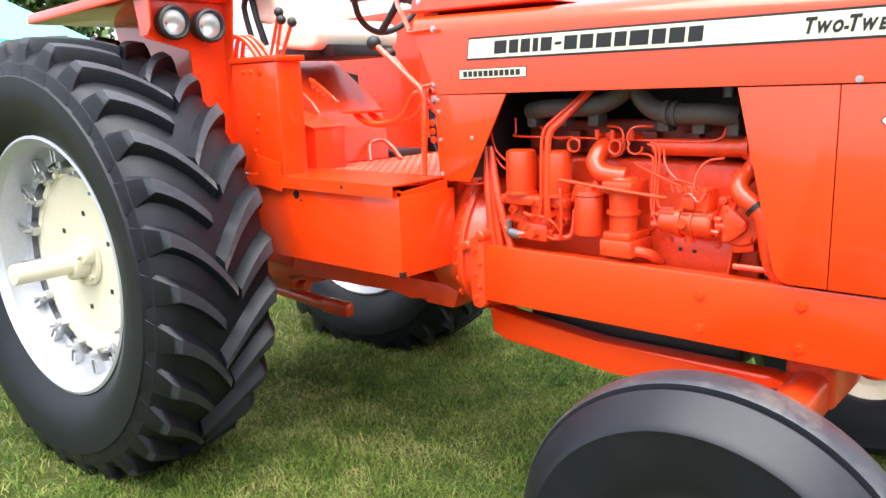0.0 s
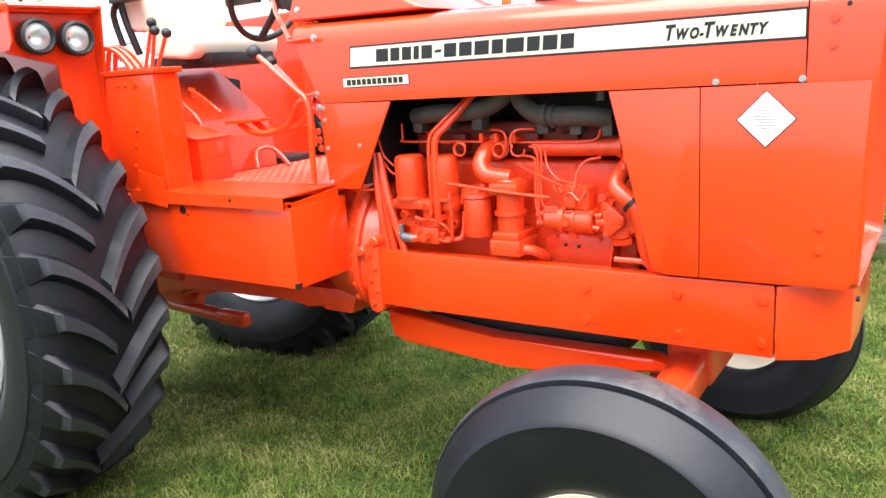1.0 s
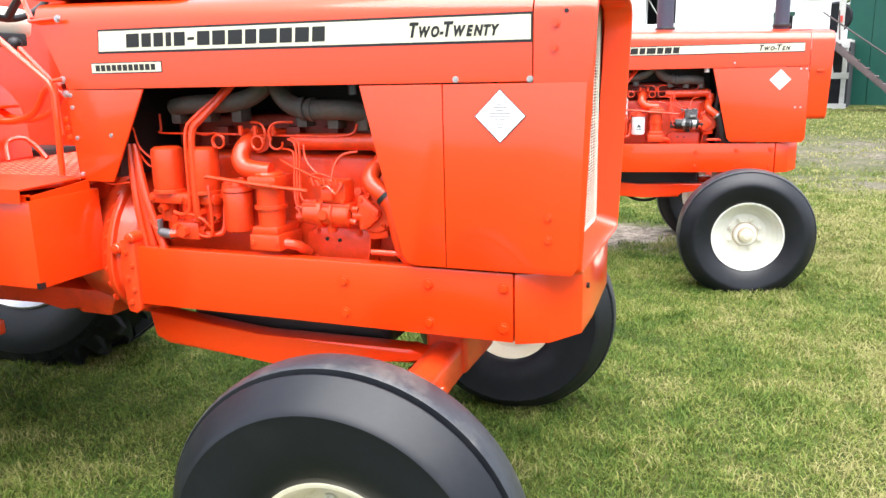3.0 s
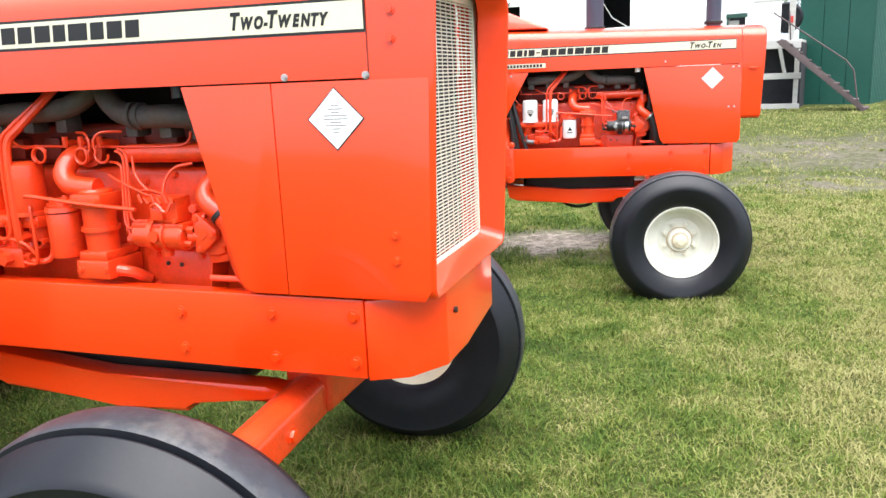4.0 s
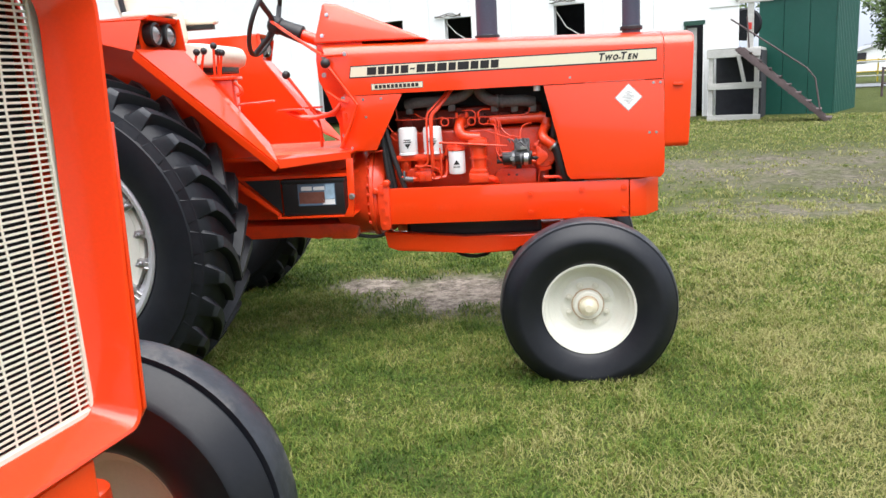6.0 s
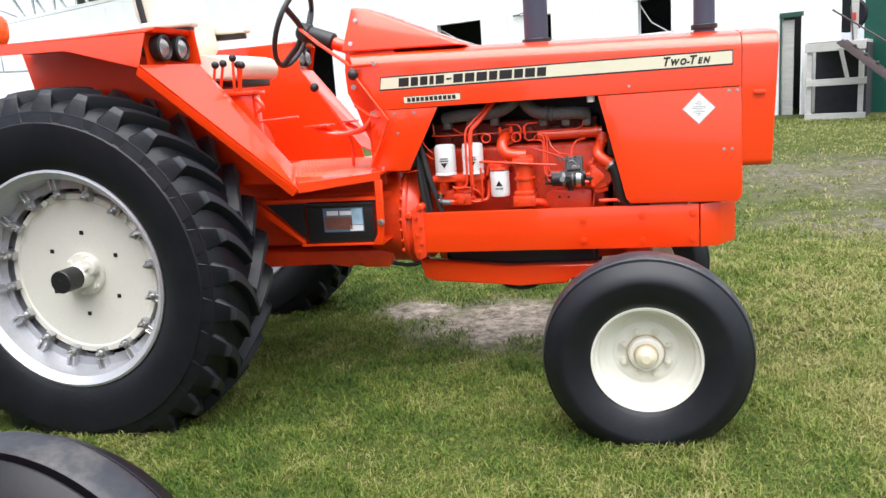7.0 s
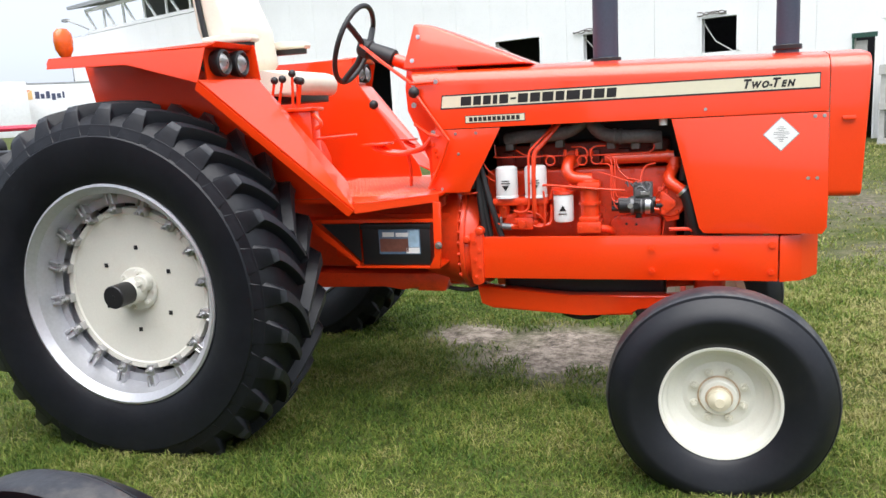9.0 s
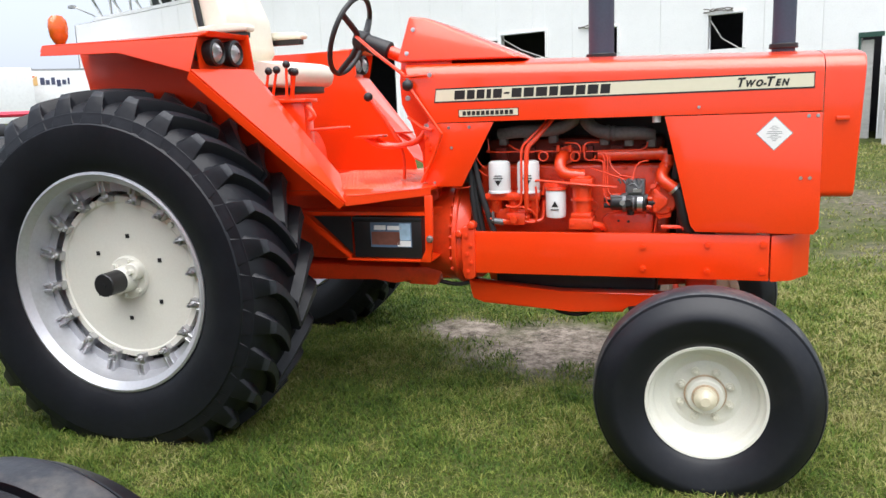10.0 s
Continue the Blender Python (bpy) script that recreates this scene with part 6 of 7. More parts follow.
def battery_tray(T):
    b = B()
    plate(b, [(0.80, -0.475, 1.112), (1.43, -0.475, 1.112), (1.43, -0.475, 1.095), (0.80, -0.475, 1.095)], -0.01)
    plate(b, [(0.78, -0.475, 1.105), (1.02, -0.475, 0.90), (1.02, -0.475, 0.878), (0.78, -0.475, 1.06)], -0.01)
    box(b, 1.0, 1.43, -0.48, -0.26, 0.872, 0.884, 0.002, 1)
    prism(b, [(1.375, 0.875), (1.43, 0.875), (1.445, 1.00), (1.45, 1.19), (1.41, 1.19), (1.41, 0.93)], -0.48, -0.465, bev=0.003)
    box(b, 0.80, 1.43, -0.27, -0.26, 0.88, 1.11, 0.002, 1)
    tray = part("battery_tray", b, ORANGE, T)
    b = B()
    bolt(b, (1.43, -0.48, 0.985), (0, -1, 0), 0.013, 0.02)
    part("tray_bolt", b, STEEL, tray)
    b = B()
    box(b, 1.035, 1.385, -0.465, -0.29, 0.886, 1.078, 0.008, 2)
    box(b, 1.030, 1.390, -0.468, -0.288, 1.062, 1.086, 0.004, 2)
    bat = part("battery", b, BLACK, T, "black battery with a blue and brown label")
    b = B()
    box(b, 1.125, 1.335, -0.4665, -0.465, 0.940, 1.060, 0, 1)
    lab = part("battery_label", b, BLUEPRINT, bat)
    for name, mat, x0, x1, z0, z1 in (("label_panel", BROWNPRINT, 1.130, 1.275, 0.952, 1.015), ("label_panel", SKYPRINT, 1.275, 1.330, 0.975, 1.055), ("label_panel", LABEL, 1.262, 1.33, 0.944, 0.972), ("print_block", LABEL, 1.145, 1.205, 1.024, 1.046), ("print_block", LABEL, 1.213, 1.285, 1.024, 1.044)):
        b = B()
        box(b, x0, x1, -0.4675, -0.4665, z0, z1, 0, 1)
        part(name, b, mat, lab)
    b = B()
    plate(b, [(0.83, -0.47, 1.09), (1.03, -0.47, 1.09), (1.03, -0.47, 0.905)], 0.002)
    part("tray_gap", b, BLACK, tray)


BLUEPRINT = material("blue_label_print", (0.10, 0.16, 0.24), 0.4, vary=0.1)
BROWNPRINT = material("brown_label_print", (0.18, 0.07, 0.05), 0.4, vary=0.25, blotch=30)
SKYPRINT = material("pale_blue_print", (0.35, 0.50, 0.62), 0.4, vary=0.2, blotch=25)


def seat(T, first):
    dx = 0.06 if first else 0.0
    b = B()
    prism(b, [(0.25 + dx, 1.775), (0.27 + dx, 1.85), (0.45, 1.862), (0.58, 1.855), (0.635, 1.838), (0.658, 1.79), (0.640, 1.735), (0.60, 1.718), (0.42, 1.735)], -0.245, 0.245, bev=0.022, seg=3)
    st = part("seat", b, VINYL, T, "ivory vinyl tractor seat cushion")
    b = B()
    pr = [(0.16 + dx, 1.86), (0.25 + dx, 1.85), (0.30 + dx, 1.92), (0.28 + dx, 2.10), (0.20 + dx, 2.30), (0.14 + dx, 2.36), (0.06 + dx, 2.33), (0.08 + dx, 2.10)]
    prism(b, pr, -0.235, 0.235, bev=0.03, seg=4)
    part("seat_back", b, VINYL, T)
    for s in (-1, 1):
        b = B()
        ys = sorted((s * 0.25, s * 0.33))
        prism(b, [(0.165 + dx, 2.008), (0.17 + dx, 2.042), (0.30 + dx, 2.048), (0.44 + dx, 2.042), (0.465 + dx, 2.025), (0.455 + dx, 2.004)], ys[0], ys[1], bev=0.012, seg=3)
        arm = part("armrest", b, VINYL, T)
        b = B()
        box(b, 0.17 + dx, 0.44 + dx, min(s * 0.265, s * 0.315), max(s * 0.265, s * 0.315), 1.975, 2.006, 0.006, 2)
        tube(b, [(0.20 + dx, s * 0.29, 1.985), (0.14 + dx, s * 0.28, 1.93), (0.15 + dx, s * 0.26, 1.80)], 0.014, 8, 3)
        part("arm_bracket", b, BLACK, arm)
    b = B()
    tube(b, [(0.10 + dx, -0.24, 2.40), (0.12 + dx, -0.245, 2.20), (0.16 + dx, -0.245, 1.95), (0.20 + dx, -0.22, 1.76)], 0.016, 10, 4)
    tube(b, [(0.10 + dx, 0.24, 2.40), (0.12 + dx, 0.245, 2.20), (0.16 + dx, 0.245, 1.95), (0.20 + dx, 0.22, 1.76)], 0.016, 10, 4)
    box(b, 0.22 + dx, 0.62 + dx, -0.18, 0.18, 1.690, 1.742, 0.01, 2)
    box(b, 0.50, 0.60, -0.21, 0.21, 1.695, 1.718, 0.005, 2)
    part("seat_frame", b, BLACK, T)

TRACTOR_A = tractor("tractor", "orange tractor with cream wheels and a closed step box", pose(0, 0, 0), True)
TRACTOR_B = tractor("tractor", "orange tractor with ivory wheels and white oil filters", pose(0.7954, 3.3487, 0, 0, 0, 10.05), False)

# ---- grandstand behind the tractors ----
WALLPAINT = material("weathered_white_paint", (0.88, 0.88, 0.87), 0.6, vary=0.05, grain=30, bump=0.15, blotch=0.8, dirt=(0.6, 0.6, 0.58), dirt_amount=0.12)
GREYWOOD = material("grey_weathered_timber", (0.50, 0.49, 0.46), 0.8, vary=0.2, grain=25, bump=0.4, stretch=(1, 1, 6), dirt=(0.3, 0.28, 0.25), dirt_amount=0.35)
GREENTRIM = material("dark_green_trim", (0.02, 0.07, 0.05), 0.5, vary=0.15)
# near-black that puts the shade of unlit interiors into the colour
DARKROOM = material("interior_shade_dark", (0.030, 0.030, 0.036), 0.8, vary=0.3, grain=8, bump=0.2)
GREENMETAL = material("dark_green_sheet_metal", (0.006, 0.070, 0.050), 0.42, vary=0.12, grain=25, bump=0.05, blotch=1.2, dirt=(0.03, 0.10, 0.08), dirt_amount=0.3)
RUSTY = material("rusty_brown_steel", (0.095, 0.068, 0.068), 0.75, vary=0.3, grain=30, bump=0.3)
ROOFGREY = material("grey_roofing", (0.30, 0.31, 0.32), 0.7, vary=0.1, grain=10, bump=0.2)
BARK = material("tree_bark", (0.10, 0.085, 0.07), 0.9, vary=0.3, grain=14, bump=0.8, stretch=(1, 1, 0.3))
CANVAS = material("turquoise_canvas", (0.16, 0.62, 0.62), 0.8, vary=0.06, grain=60, bump=0.1)
TRUCKWHITE = material("white_truck_body", (0.84, 0.85, 0.86), 0.4, vary=0.05, grain=10, blotch=0.8, dirt=(0.5, 0.5, 0.5), dirt_amount=0.2)
LOGO_A = material("orange_logo_print", (0.75, 0.22, 0.03), 0.4, vary=0.05)
LOGO_B = material("sand_logo_print", (0.75, 0.50, 0.22), 0.4, vary=0.05)
LOGO_C = material("navy_print", (0.06, 0.07, 0.13), 0.4, vary=0.05)
REDPIPE = material("crimson_pipe_paint", (0.60, 0.03, 0.07), 0.4, vary=0.08)
YELLOW = material("yellow_paint", (0.75, 0.55, 0.03), 0.45, vary=0.1)

HERE = {o.name for o in scene.objects}
STAND = Matrix(((-0.9732, -0.23, 0, 4.93), (0.23, -0.9732, 0, 18.58), (0, 0, 1, 0), (0, 0, 0, 1)))
OPENINGS = [(-0.02, 0.37, 0.40, 2.66), (2.80, 3.60, 2.58, 3.36), (5.92, 6.72, 2.68, 3.32), (8.05, 9.50, 2.72, 3.40), (9.62, 11.15, 0.4, 3.28), (13.6, 15.1, 0.4, 3.42), (17.0, 18.2, 2.70, 3.40), (20.5, 21.7, 2.7, 3.4)]


def pieces_of(s0, s1, z0, z1):
    """The rectangles left of a wall strip once the openings are cut out."""
    cuts = sorted({s0, s1, *[v for o in OPENINGS for v in o[:2] if s0 < v < s1]})
    out = []
    for a, c in zip(cuts, cuts[1:]):
        m = (a + c) / 2
        spans = sorted((o[2], o[3]) for o in OPENINGS if o[0] < m < o[1])
        z = z0
        for lo, hi in spans:
            if lo > z:
                out.append((a, c, z, lo))
            z = max(z, hi)
        if z < z1:
            out.append((a, c, z, z1))
    return out


def grandstand():
    b = B()
    for a, c, z0, z1 in pieces_of(-0.10, 34.4, 0.0, 5.95):
        box(b, a, c, -0.16, -0.02, z0, z1, 0, 1)
    wall = part("wall_north", b, WALLPAINT)
    wall.matrix_basis = STAND
    tagged(wall, "long white painted grandstand wall with dark openings", "wall", kind="structure")
    s = -0.10
    while s < 34.3:
        e = min(s + 1.22, 34.4)
        for a, c, z0, z1 in pieces_of(s + 0.004, e - 0.004, 0.30, 5.95):
            if c - a < 0.02:
                continue
            b = B()
            box(b, a, c, -0.02, 0.0, z0, z1, 0.003, 1)
            part("panel", b, WALLPAINT, wall)
        s = e
    b = B()
    prism(b, [(-3.2, 0.0), (-0.02, 0.0), (-0.02, 4.1), (-3.2, 3.0)], -0.18, -0.10, "x", 0)
    we = part("wall_east", b, WALLPAINT)
    we.matrix_basis = STAND
    tagged(we, "white painted end wall of the grandstand with a sloping top", "wall", kind="structure")
    # boards behind the openings, the unlit space put into their dark colour
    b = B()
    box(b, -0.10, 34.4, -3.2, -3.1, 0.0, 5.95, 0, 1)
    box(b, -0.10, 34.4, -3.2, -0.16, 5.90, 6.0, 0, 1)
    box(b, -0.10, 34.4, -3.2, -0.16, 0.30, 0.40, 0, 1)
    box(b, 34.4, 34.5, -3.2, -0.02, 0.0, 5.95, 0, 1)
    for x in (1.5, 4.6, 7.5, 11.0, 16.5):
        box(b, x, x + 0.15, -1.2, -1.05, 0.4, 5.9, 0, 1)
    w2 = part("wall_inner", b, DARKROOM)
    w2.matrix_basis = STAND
    tagged(w2, "boards inside the grandstand, coloured dark for its shade", "wall", kind="structure")
    # window trims with loose vines over the lintels
    for i, (a, c, z0, z1) in enumerate(OPENINGS[1:], 1):
        wdw = thing("window_%d" % i, "glassless dark opening with white timber frame", "window", STAND, kind="structure")
        for x0, x1, q0, q1 in ((a - 0.07, a, z0, z1 + 0.05), (c, c + 0.05, z0, z1 + 0.05), (a, c, z1, z1 + 0.06)):
            b = B()
            box(b, x0, x1, -0.10, 0.025, q0, q1, 0.004, 1)
            part("window_frame", b, WALLPAINT, wdw)
        b = B()
        tube(b, [(c - 0.02, -0.06, z1 - 0.1), ((a + c) / 2 + 0.1, -0.05, z0 + 0.25), (a + 0.1, -0.05, z0)], 0.015, 6)
        part("loose_batten", b, GREYWOOD, wdw)
    rnd = random.Random(4)
    for a, c, z in ((2.75, 3.60, 3.44), (5.9, 6.9, 3.38)):
        v = thing("dry_vine", "dry tangled vine over a window lintel", "plant", STAND, "vines over the windows")
        for k in range(3):
            b = B()
            pts = [(c + 0.1 - (c - a) * 0.8 * t / 6, 0.04 + rnd.uniform(0, 0.03), z + rnd.uniform(-0.03, 0.07)) for t in range(7)]
            tube(b, pts, 0.012, 5, 3)
            part("stem", b, BARK, v)
    # door with green head
    d = thing("door_1", "narrow open doorway with weathered frame and green head", "door", STAND, kind="structure")
    for nm, mt, q in (("head", GREENTRIM, (-0.06, 0.42, -0.02, 0.03, 2.60, 2.70)), ("jamb", WALLPAINT, (-0.06, -0.02, -0.10, 0.03, 0.45, 2.60)), ("jamb", GREENTRIM, (0.37, 0.41, -0.10, 0.025, 0.45, 2.60)), ("door_leaf", GREYWOOD, (0.14, 0.37, -0.12, -0.07, 0.45, 2.55)), ("sill", GREENTRIM, (-0.04, 0.40, -0.1, 0.04, 0.40, 0.50))):
        b = B()
        box(b, *q, 0.004, 1)
        part(nm, b, mt, d)
    # open roof truss on top of the wall
    t = thing("roof_truss", "white timber roof truss of the grandstand", "roof", STAND, kind="structure")
    for z in (5.98, 6.95):
        b = B()
        box(b, -0.1, 32.6, -0.14, -0.02, z, z + 0.14, 0.004, 1)
        part("chord", b, WALLPAINT, t)
    x = 0.4
    k = 0
    while x < 32.2:
        b = B()
        tube(b, [(x, -0.08, 6.1), (x + (0.75 if k % 2 else -0.0), -0.08, 6.97)], 0.06, 6)
        part("web", b, WALLPAINT, t)
        x += 0.85
        k += 1
    b = B()
    prism(b, [(-5.0, 8.2), (0.5, 7.1), (0.5, 7.25), (-5.0, 8.35)], -0.6, 33.2, "x", 0)
    part("roof_sheet", b, ROOFGREY, t)
    b = B()
    box(b, -0.1, 32.4, -3.0, -2.9, 6.0, 7.9, 0, 1)
    part("back_screen", b, ROOFGREY, t)
    fl = thing("floodlight", "small grey floodlight on a bracket arm", "lamp", STAND)
    b = B()
    tube(b, [(32.5, -0.05, 6.2), (33.9, 0.2, 6.75)], 0.035, 8)
    part("arm", b, GREYWOOD, fl)
    b = B()
    box(b, 33.85, 34.2, 0.1, 0.35, 6.68, 6.82, 0.03, 2)
    part("lamp_head", b, ROOFGREY, fl)


grandstand()


def landing_and_stairs():
    """Timber landing with boarded side against the grandstand's end, and a steep stair down."""
    L = thing("timber_landing", "grey timber landing with boarded side and dark space below", "landing")
    X = Matrix.Translation((5.12, 17.72, 0)) @ Matrix.Rotation(radians(-11.5), 4, "Z")
    L.matrix_basis = X
    def bd(name, mt, *q, bev=0.004):
        b = B()
        box(b, *q, bev, 1)
        return part(name, b, mt, L)
    bd("deck", GREYWOOD, 0.0, 1.05, -0.9, 0.9, 1.92, 1.98)
    bd("fascia", GREYWOOD, 0.0, 1.05, -0.94, -0.90, 1.80, 1.96)
    bd("side_board", WALLPAINT, 0.05, 0.62, -0.92, -0.88, 1.98, 2.82)
    bd("side_board", WALLPAINT, 0.0, 0.62, -0.94, -0.88, 2.82, 3.02)
    bd("guard_rail", GREYWOOD, 0.55, 1.25, -0.92, -0.86, 2.86, 2.98)
    for x in (0.08, 0.98):
        bd("post", GREYWOOD, x - 0.045, x + 0.045, -0.90, -0.80, 0.3, 1.92)
    bd("post", GREYWOOD, 0.78, 0.90, -0.90, -0.80, 1.98, 3.6)
    bd("brace", GREYWOOD, 0.02, 1.08, -0.95, -0.91, 1.15, 1.28)
    bd("brace", GREYWOOD, 0.02, 1.08, -0.95, -0.91, 0.50, 0.62)
    # dark boards close the space below, its shade put into their colour
    bd("back_board", DARKROOM, -0.05, 1.05, 0.85, 0.90, 0.3, 1.92)
    bd("side_wall", DARKROOM, 1.03, 1.07, -0.80, 0.9, 0.3, 1.92)
    b = B()
    tube(b, [(0.62, -0.93, 1.85), (0.75, -0.93, 1.28)], 0.04, 6)
    part("strut", b, GREYWOOD, L)
    b = B()
    cyl(b, (0.72, -0.80, 2.45), (0.72, -0.70, 2.45), 0.33, seg=28, bev=0.04)
    cyl(b, (0.72, -0.82, 2.45), (0.72, -0.79, 2.45), 0.18, seg=24)
    tyre = part("old_tyre", b, RUBBER, L, "old black tyre leaning on the landing")
    bd("red_sign", REDPRINT, 0.80, 0.87, -0.945, -0.925, 2.33, 2.47)
    b = B()
    tube(b, [(0.60, -0.96, 2.9), (0.30, -0.96, 3.5), (-0.1, -0.96, 4.4)], 0.035, 6)
    part("raking_rail", b, GREYWOOD, L)

    S = thing("stair", "steep brown steel stair with a pipe handrail", "stair")
    S.matrix_basis = X
    for y in (-1.02, -1.62):
        b = B()
        prism(b, [(0.62, 1.93), (2.34, 0.43), (2.46, 0.43), (0.74, 1.99)], y - 0.012, y + 0.012, bev=0.003)
        part("stringer", b, RUSTY, S)
    for i in range(9):
        b = B()
        k = (i + 0.5) / 9
        x, z = 0.70 + 1.70 * k, 1.95 - 1.50 * k
        box(b, x - 0.11, x + 0.11, -1.62, -1.02, z - 0.015, z + 0.015, 0.003, 1)
        part("tread", b, RUSTY, S)
    b = B()
    tube(b, [(0.55, -1.64, 2.52), (1.95, -1.64, 1.50), (2.10, -1.64, 1.30), (2.20, -1.64, 0.72)], 0.015, 8)
    tube(b, [(0.90, -1.64, 1.95), (0.85, -1.64, 2.55)], 0.015, 8)
    part("handrail", b, RUSTY, S)


landing_and_stairs()


def green_shed():
    S = thing("green_shed", "tall dark green corrugated metal shed", "shed", Matrix.Translation((6.08, 18.0, 0)) @ Matrix.Rotation(radians(-19.0), 4, "Z"))
    W, D, z0, z1 = 1.54, 2.4, 0.36, 2.99

    def corrugated(name, p0, p1, n):
        b = B()
        p0, p1 = Vector(p0), Vector(p1)
        d = p1 - p0
        nr = Vector((d.y, -d.x)).normalized()
        lo, hi = [], []
        for i in range(n * 4 + 1):
            h = (0, 0.022, 0.022, 0)[i % 4]
            q = p0 + d * (i / (n * 4)) + nr * h
            lo.append(b.verts.new((q.x, q.y, z0)))
            hi.append(b.verts.new((q.x, q.y, z1)))
        for i in range(n * 4):
            b.faces.new((lo[i], lo[i + 1], hi[i + 1], hi[i]))
        return part(name, b, GREENMETAL, S, angle=20)

    for i in range(3):
        b = B()
        x0, x1 = W * i / 3, W * (i + 1) / 3 - 0.008
        box(b, x0, x1, -0.012 if i % 2 else -0.004, 0.03, z0, z1, 0.004, 1)
        part("front_sheet", b, GREENMETAL, S)
    corrugated("side_sheet", (W, 0.0), (W + 0.12, D), 14)
    corrugated("side_sheet", (0.0, D), (0.0, 0.0), 14)
    corrugated("back_sheet", (W, D), (0.0, D), 7)
    b = B()
    box(b, -0.05, W + 0.06, -0.06, D + 0.05, z1, z1 + 0.05, 0.005, 1)
    part("roof", b, ROOFGREY, S)


green_shed()


# ---- trees ----
def leaf_material(name, color):
    m = bpy.data.materials.new(name)
    m.use_nodes = True
    n, l = m.node_tree.nodes, m.node_tree.links
    bs = n["Principled BSDF"]
    bs.inputs["Roughness"].default_value = 0.6
    bs.inputs["Specular IOR Level"].default_value = 0.3
    geo = n.new("ShaderNodeNewGeometry")
    r = n.new("ShaderNodeMapRange")
    r.inputs["To Min"].default_value, r.inputs["To Max"].default_value = 0.55, 1.5
    l.new(geo.outputs["Random Per Island"], r.inputs["Value"])
    sc = n.new("ShaderNodeVectorMath")
    sc.operation = "SCALE"
    sc.inputs[0].default_value = color
    l.new(r.outputs[0], sc.inputs["Scale"])
    l.new(sc.outputs[0], bs.inputs["Base Color"])
    return m


LEAF = leaf_material("summer_leaves", (0.065, 0.105, 0.028))
LEAF_PALE = leaf_material("pale_leaves", (0.12, 0.16, 0.07))


def tree(x, y, h, crown, leaves, seed, label, leaf=LEAF, spread=0.35, leaf_size=0.16, low=0.3):
    rnd = random.Random(seed)
    T = thing("tree", label, "tree", Matrix.Translation((x, y, ground_height(x, y) - 0.1)))
    b = B()
    tips = []
    r0 = 0.018 * h
    base = [Vector((0, 0, 0))]
    for i in range(1, 6):
        base.append(Vector((rnd.uniform(-0.1, 0.1) * i * 0.3, rnd.uniform(-0.1, 0.1) * i * 0.3, h * 0.14 * i)))
    tube(b, base, r0, 9, radii=[r0 * (1 - 0.14 * i) for i in range(6)])
    for k in range(9):
        i = rnd.randint(2, 5)
        p = base[i]
        a = rnd.uniform(0, 2 * math.pi)
        ln = crown * rnd.uniform(0.6, 1.0)
        q = [p]
        for t in range(1, 5):
            q.append(p + Vector((math.cos(a) * ln * t / 4, math.sin(a) * ln * t / 4, h * spread * rnd.uniform(0.7, 1.1) * t / 4)) + Vector((rnd.uniform(-0.2, 0.2), rnd.uniform(-0.2, 0.2), 0)))
        tube(b, q, r0 * 0.4, 6, radii=[r0 * 0.42 * (1 - 0.2 * t) for t in range(5)])
        tips += q[2:]
    part("trunk", b, BARK, T)
    verts, faces = [], []
    clumps = [(t + Vector((rnd.gauss(0, 1), rnd.gauss(0, 1), rnd.gauss(0, 0.8))) * crown * 0.22, crown * rnd.uniform(0.12, 0.28)) for t in tips for _ in range(2)]
    for _ in range(leaves):
        c, r = clumps[rnd.randrange(len(clumps))]
        p = c + Vector((rnd.gauss(0, 1), rnd.gauss(0, 1), rnd.gauss(0, 0.8))) * r
        if p.z < h * low:
            continue
        u = Vector((rnd.gauss(0, 1), rnd.gauss(0, 1), rnd.gauss(0, 1))).normalized()
        w = u.orthogonal().normalized()
        s = leaf_size * rnd.uniform(0.6, 1.3)
        n = len(verts)
        verts += [p - u * s, p + w * s * 0.5, p + u * s, p - w * s * 0.5]
        faces.append((n, n + 1, n + 2, n + 3))
    me = bpy.data.meshes.new("crown")
    me.from_pydata([tuple(v) for v in verts], [], faces)
    me.materials.append(leaf)
    cr = new("crown", me)
    cr.parent = T
    return T


tree(26.0, 80.0, 7.5, 2.6, 7000, 11, "dark green tree beyond the houses", LEAF, 0.22, 0.24, 0.05)
tree(10.0, 34.0, 11.0, 4.2, 5200, 1, "tall tree with bare limbs and sparse leaves", LEAF_PALE, 0.5, 0.10, 0.25)
tree(14.0, 38.0, 12.0, 4.0, 4800, 2, "tall tree with bare limbs and sparse leaves", LEAF_PALE, 0.55, 0.10, 0.25)
tree(18.8, 40.0, 9.0, 4.0, 9000, 3, "leafy green tree with a full dark crown", LEAF, 0.3, 0.16, 0.12)
tree(24.0, 36.0, 9.0, 4.5, 9000, 6, "leafy green tree with a full dark crown", LEAF, 0.3, 0.18, 0.10)
tree(6.0, 40.0, 11.0, 4.0, 4500, 4, "tall green tree behind the grandstand", LEAF, 0.4, 0.17, 0.3)
tree(-39.0, 13.5, 11.0, 5.0, 8000, 5, "broad green tree behind the show ground", LEAF, 0.35, 0.25, 0.1)
tree(-34.0, 6.0, 10.0, 4.5, 7000, 7, "broad green tree behind the show ground", LEAF, 0.35, 0.25, 0.1)


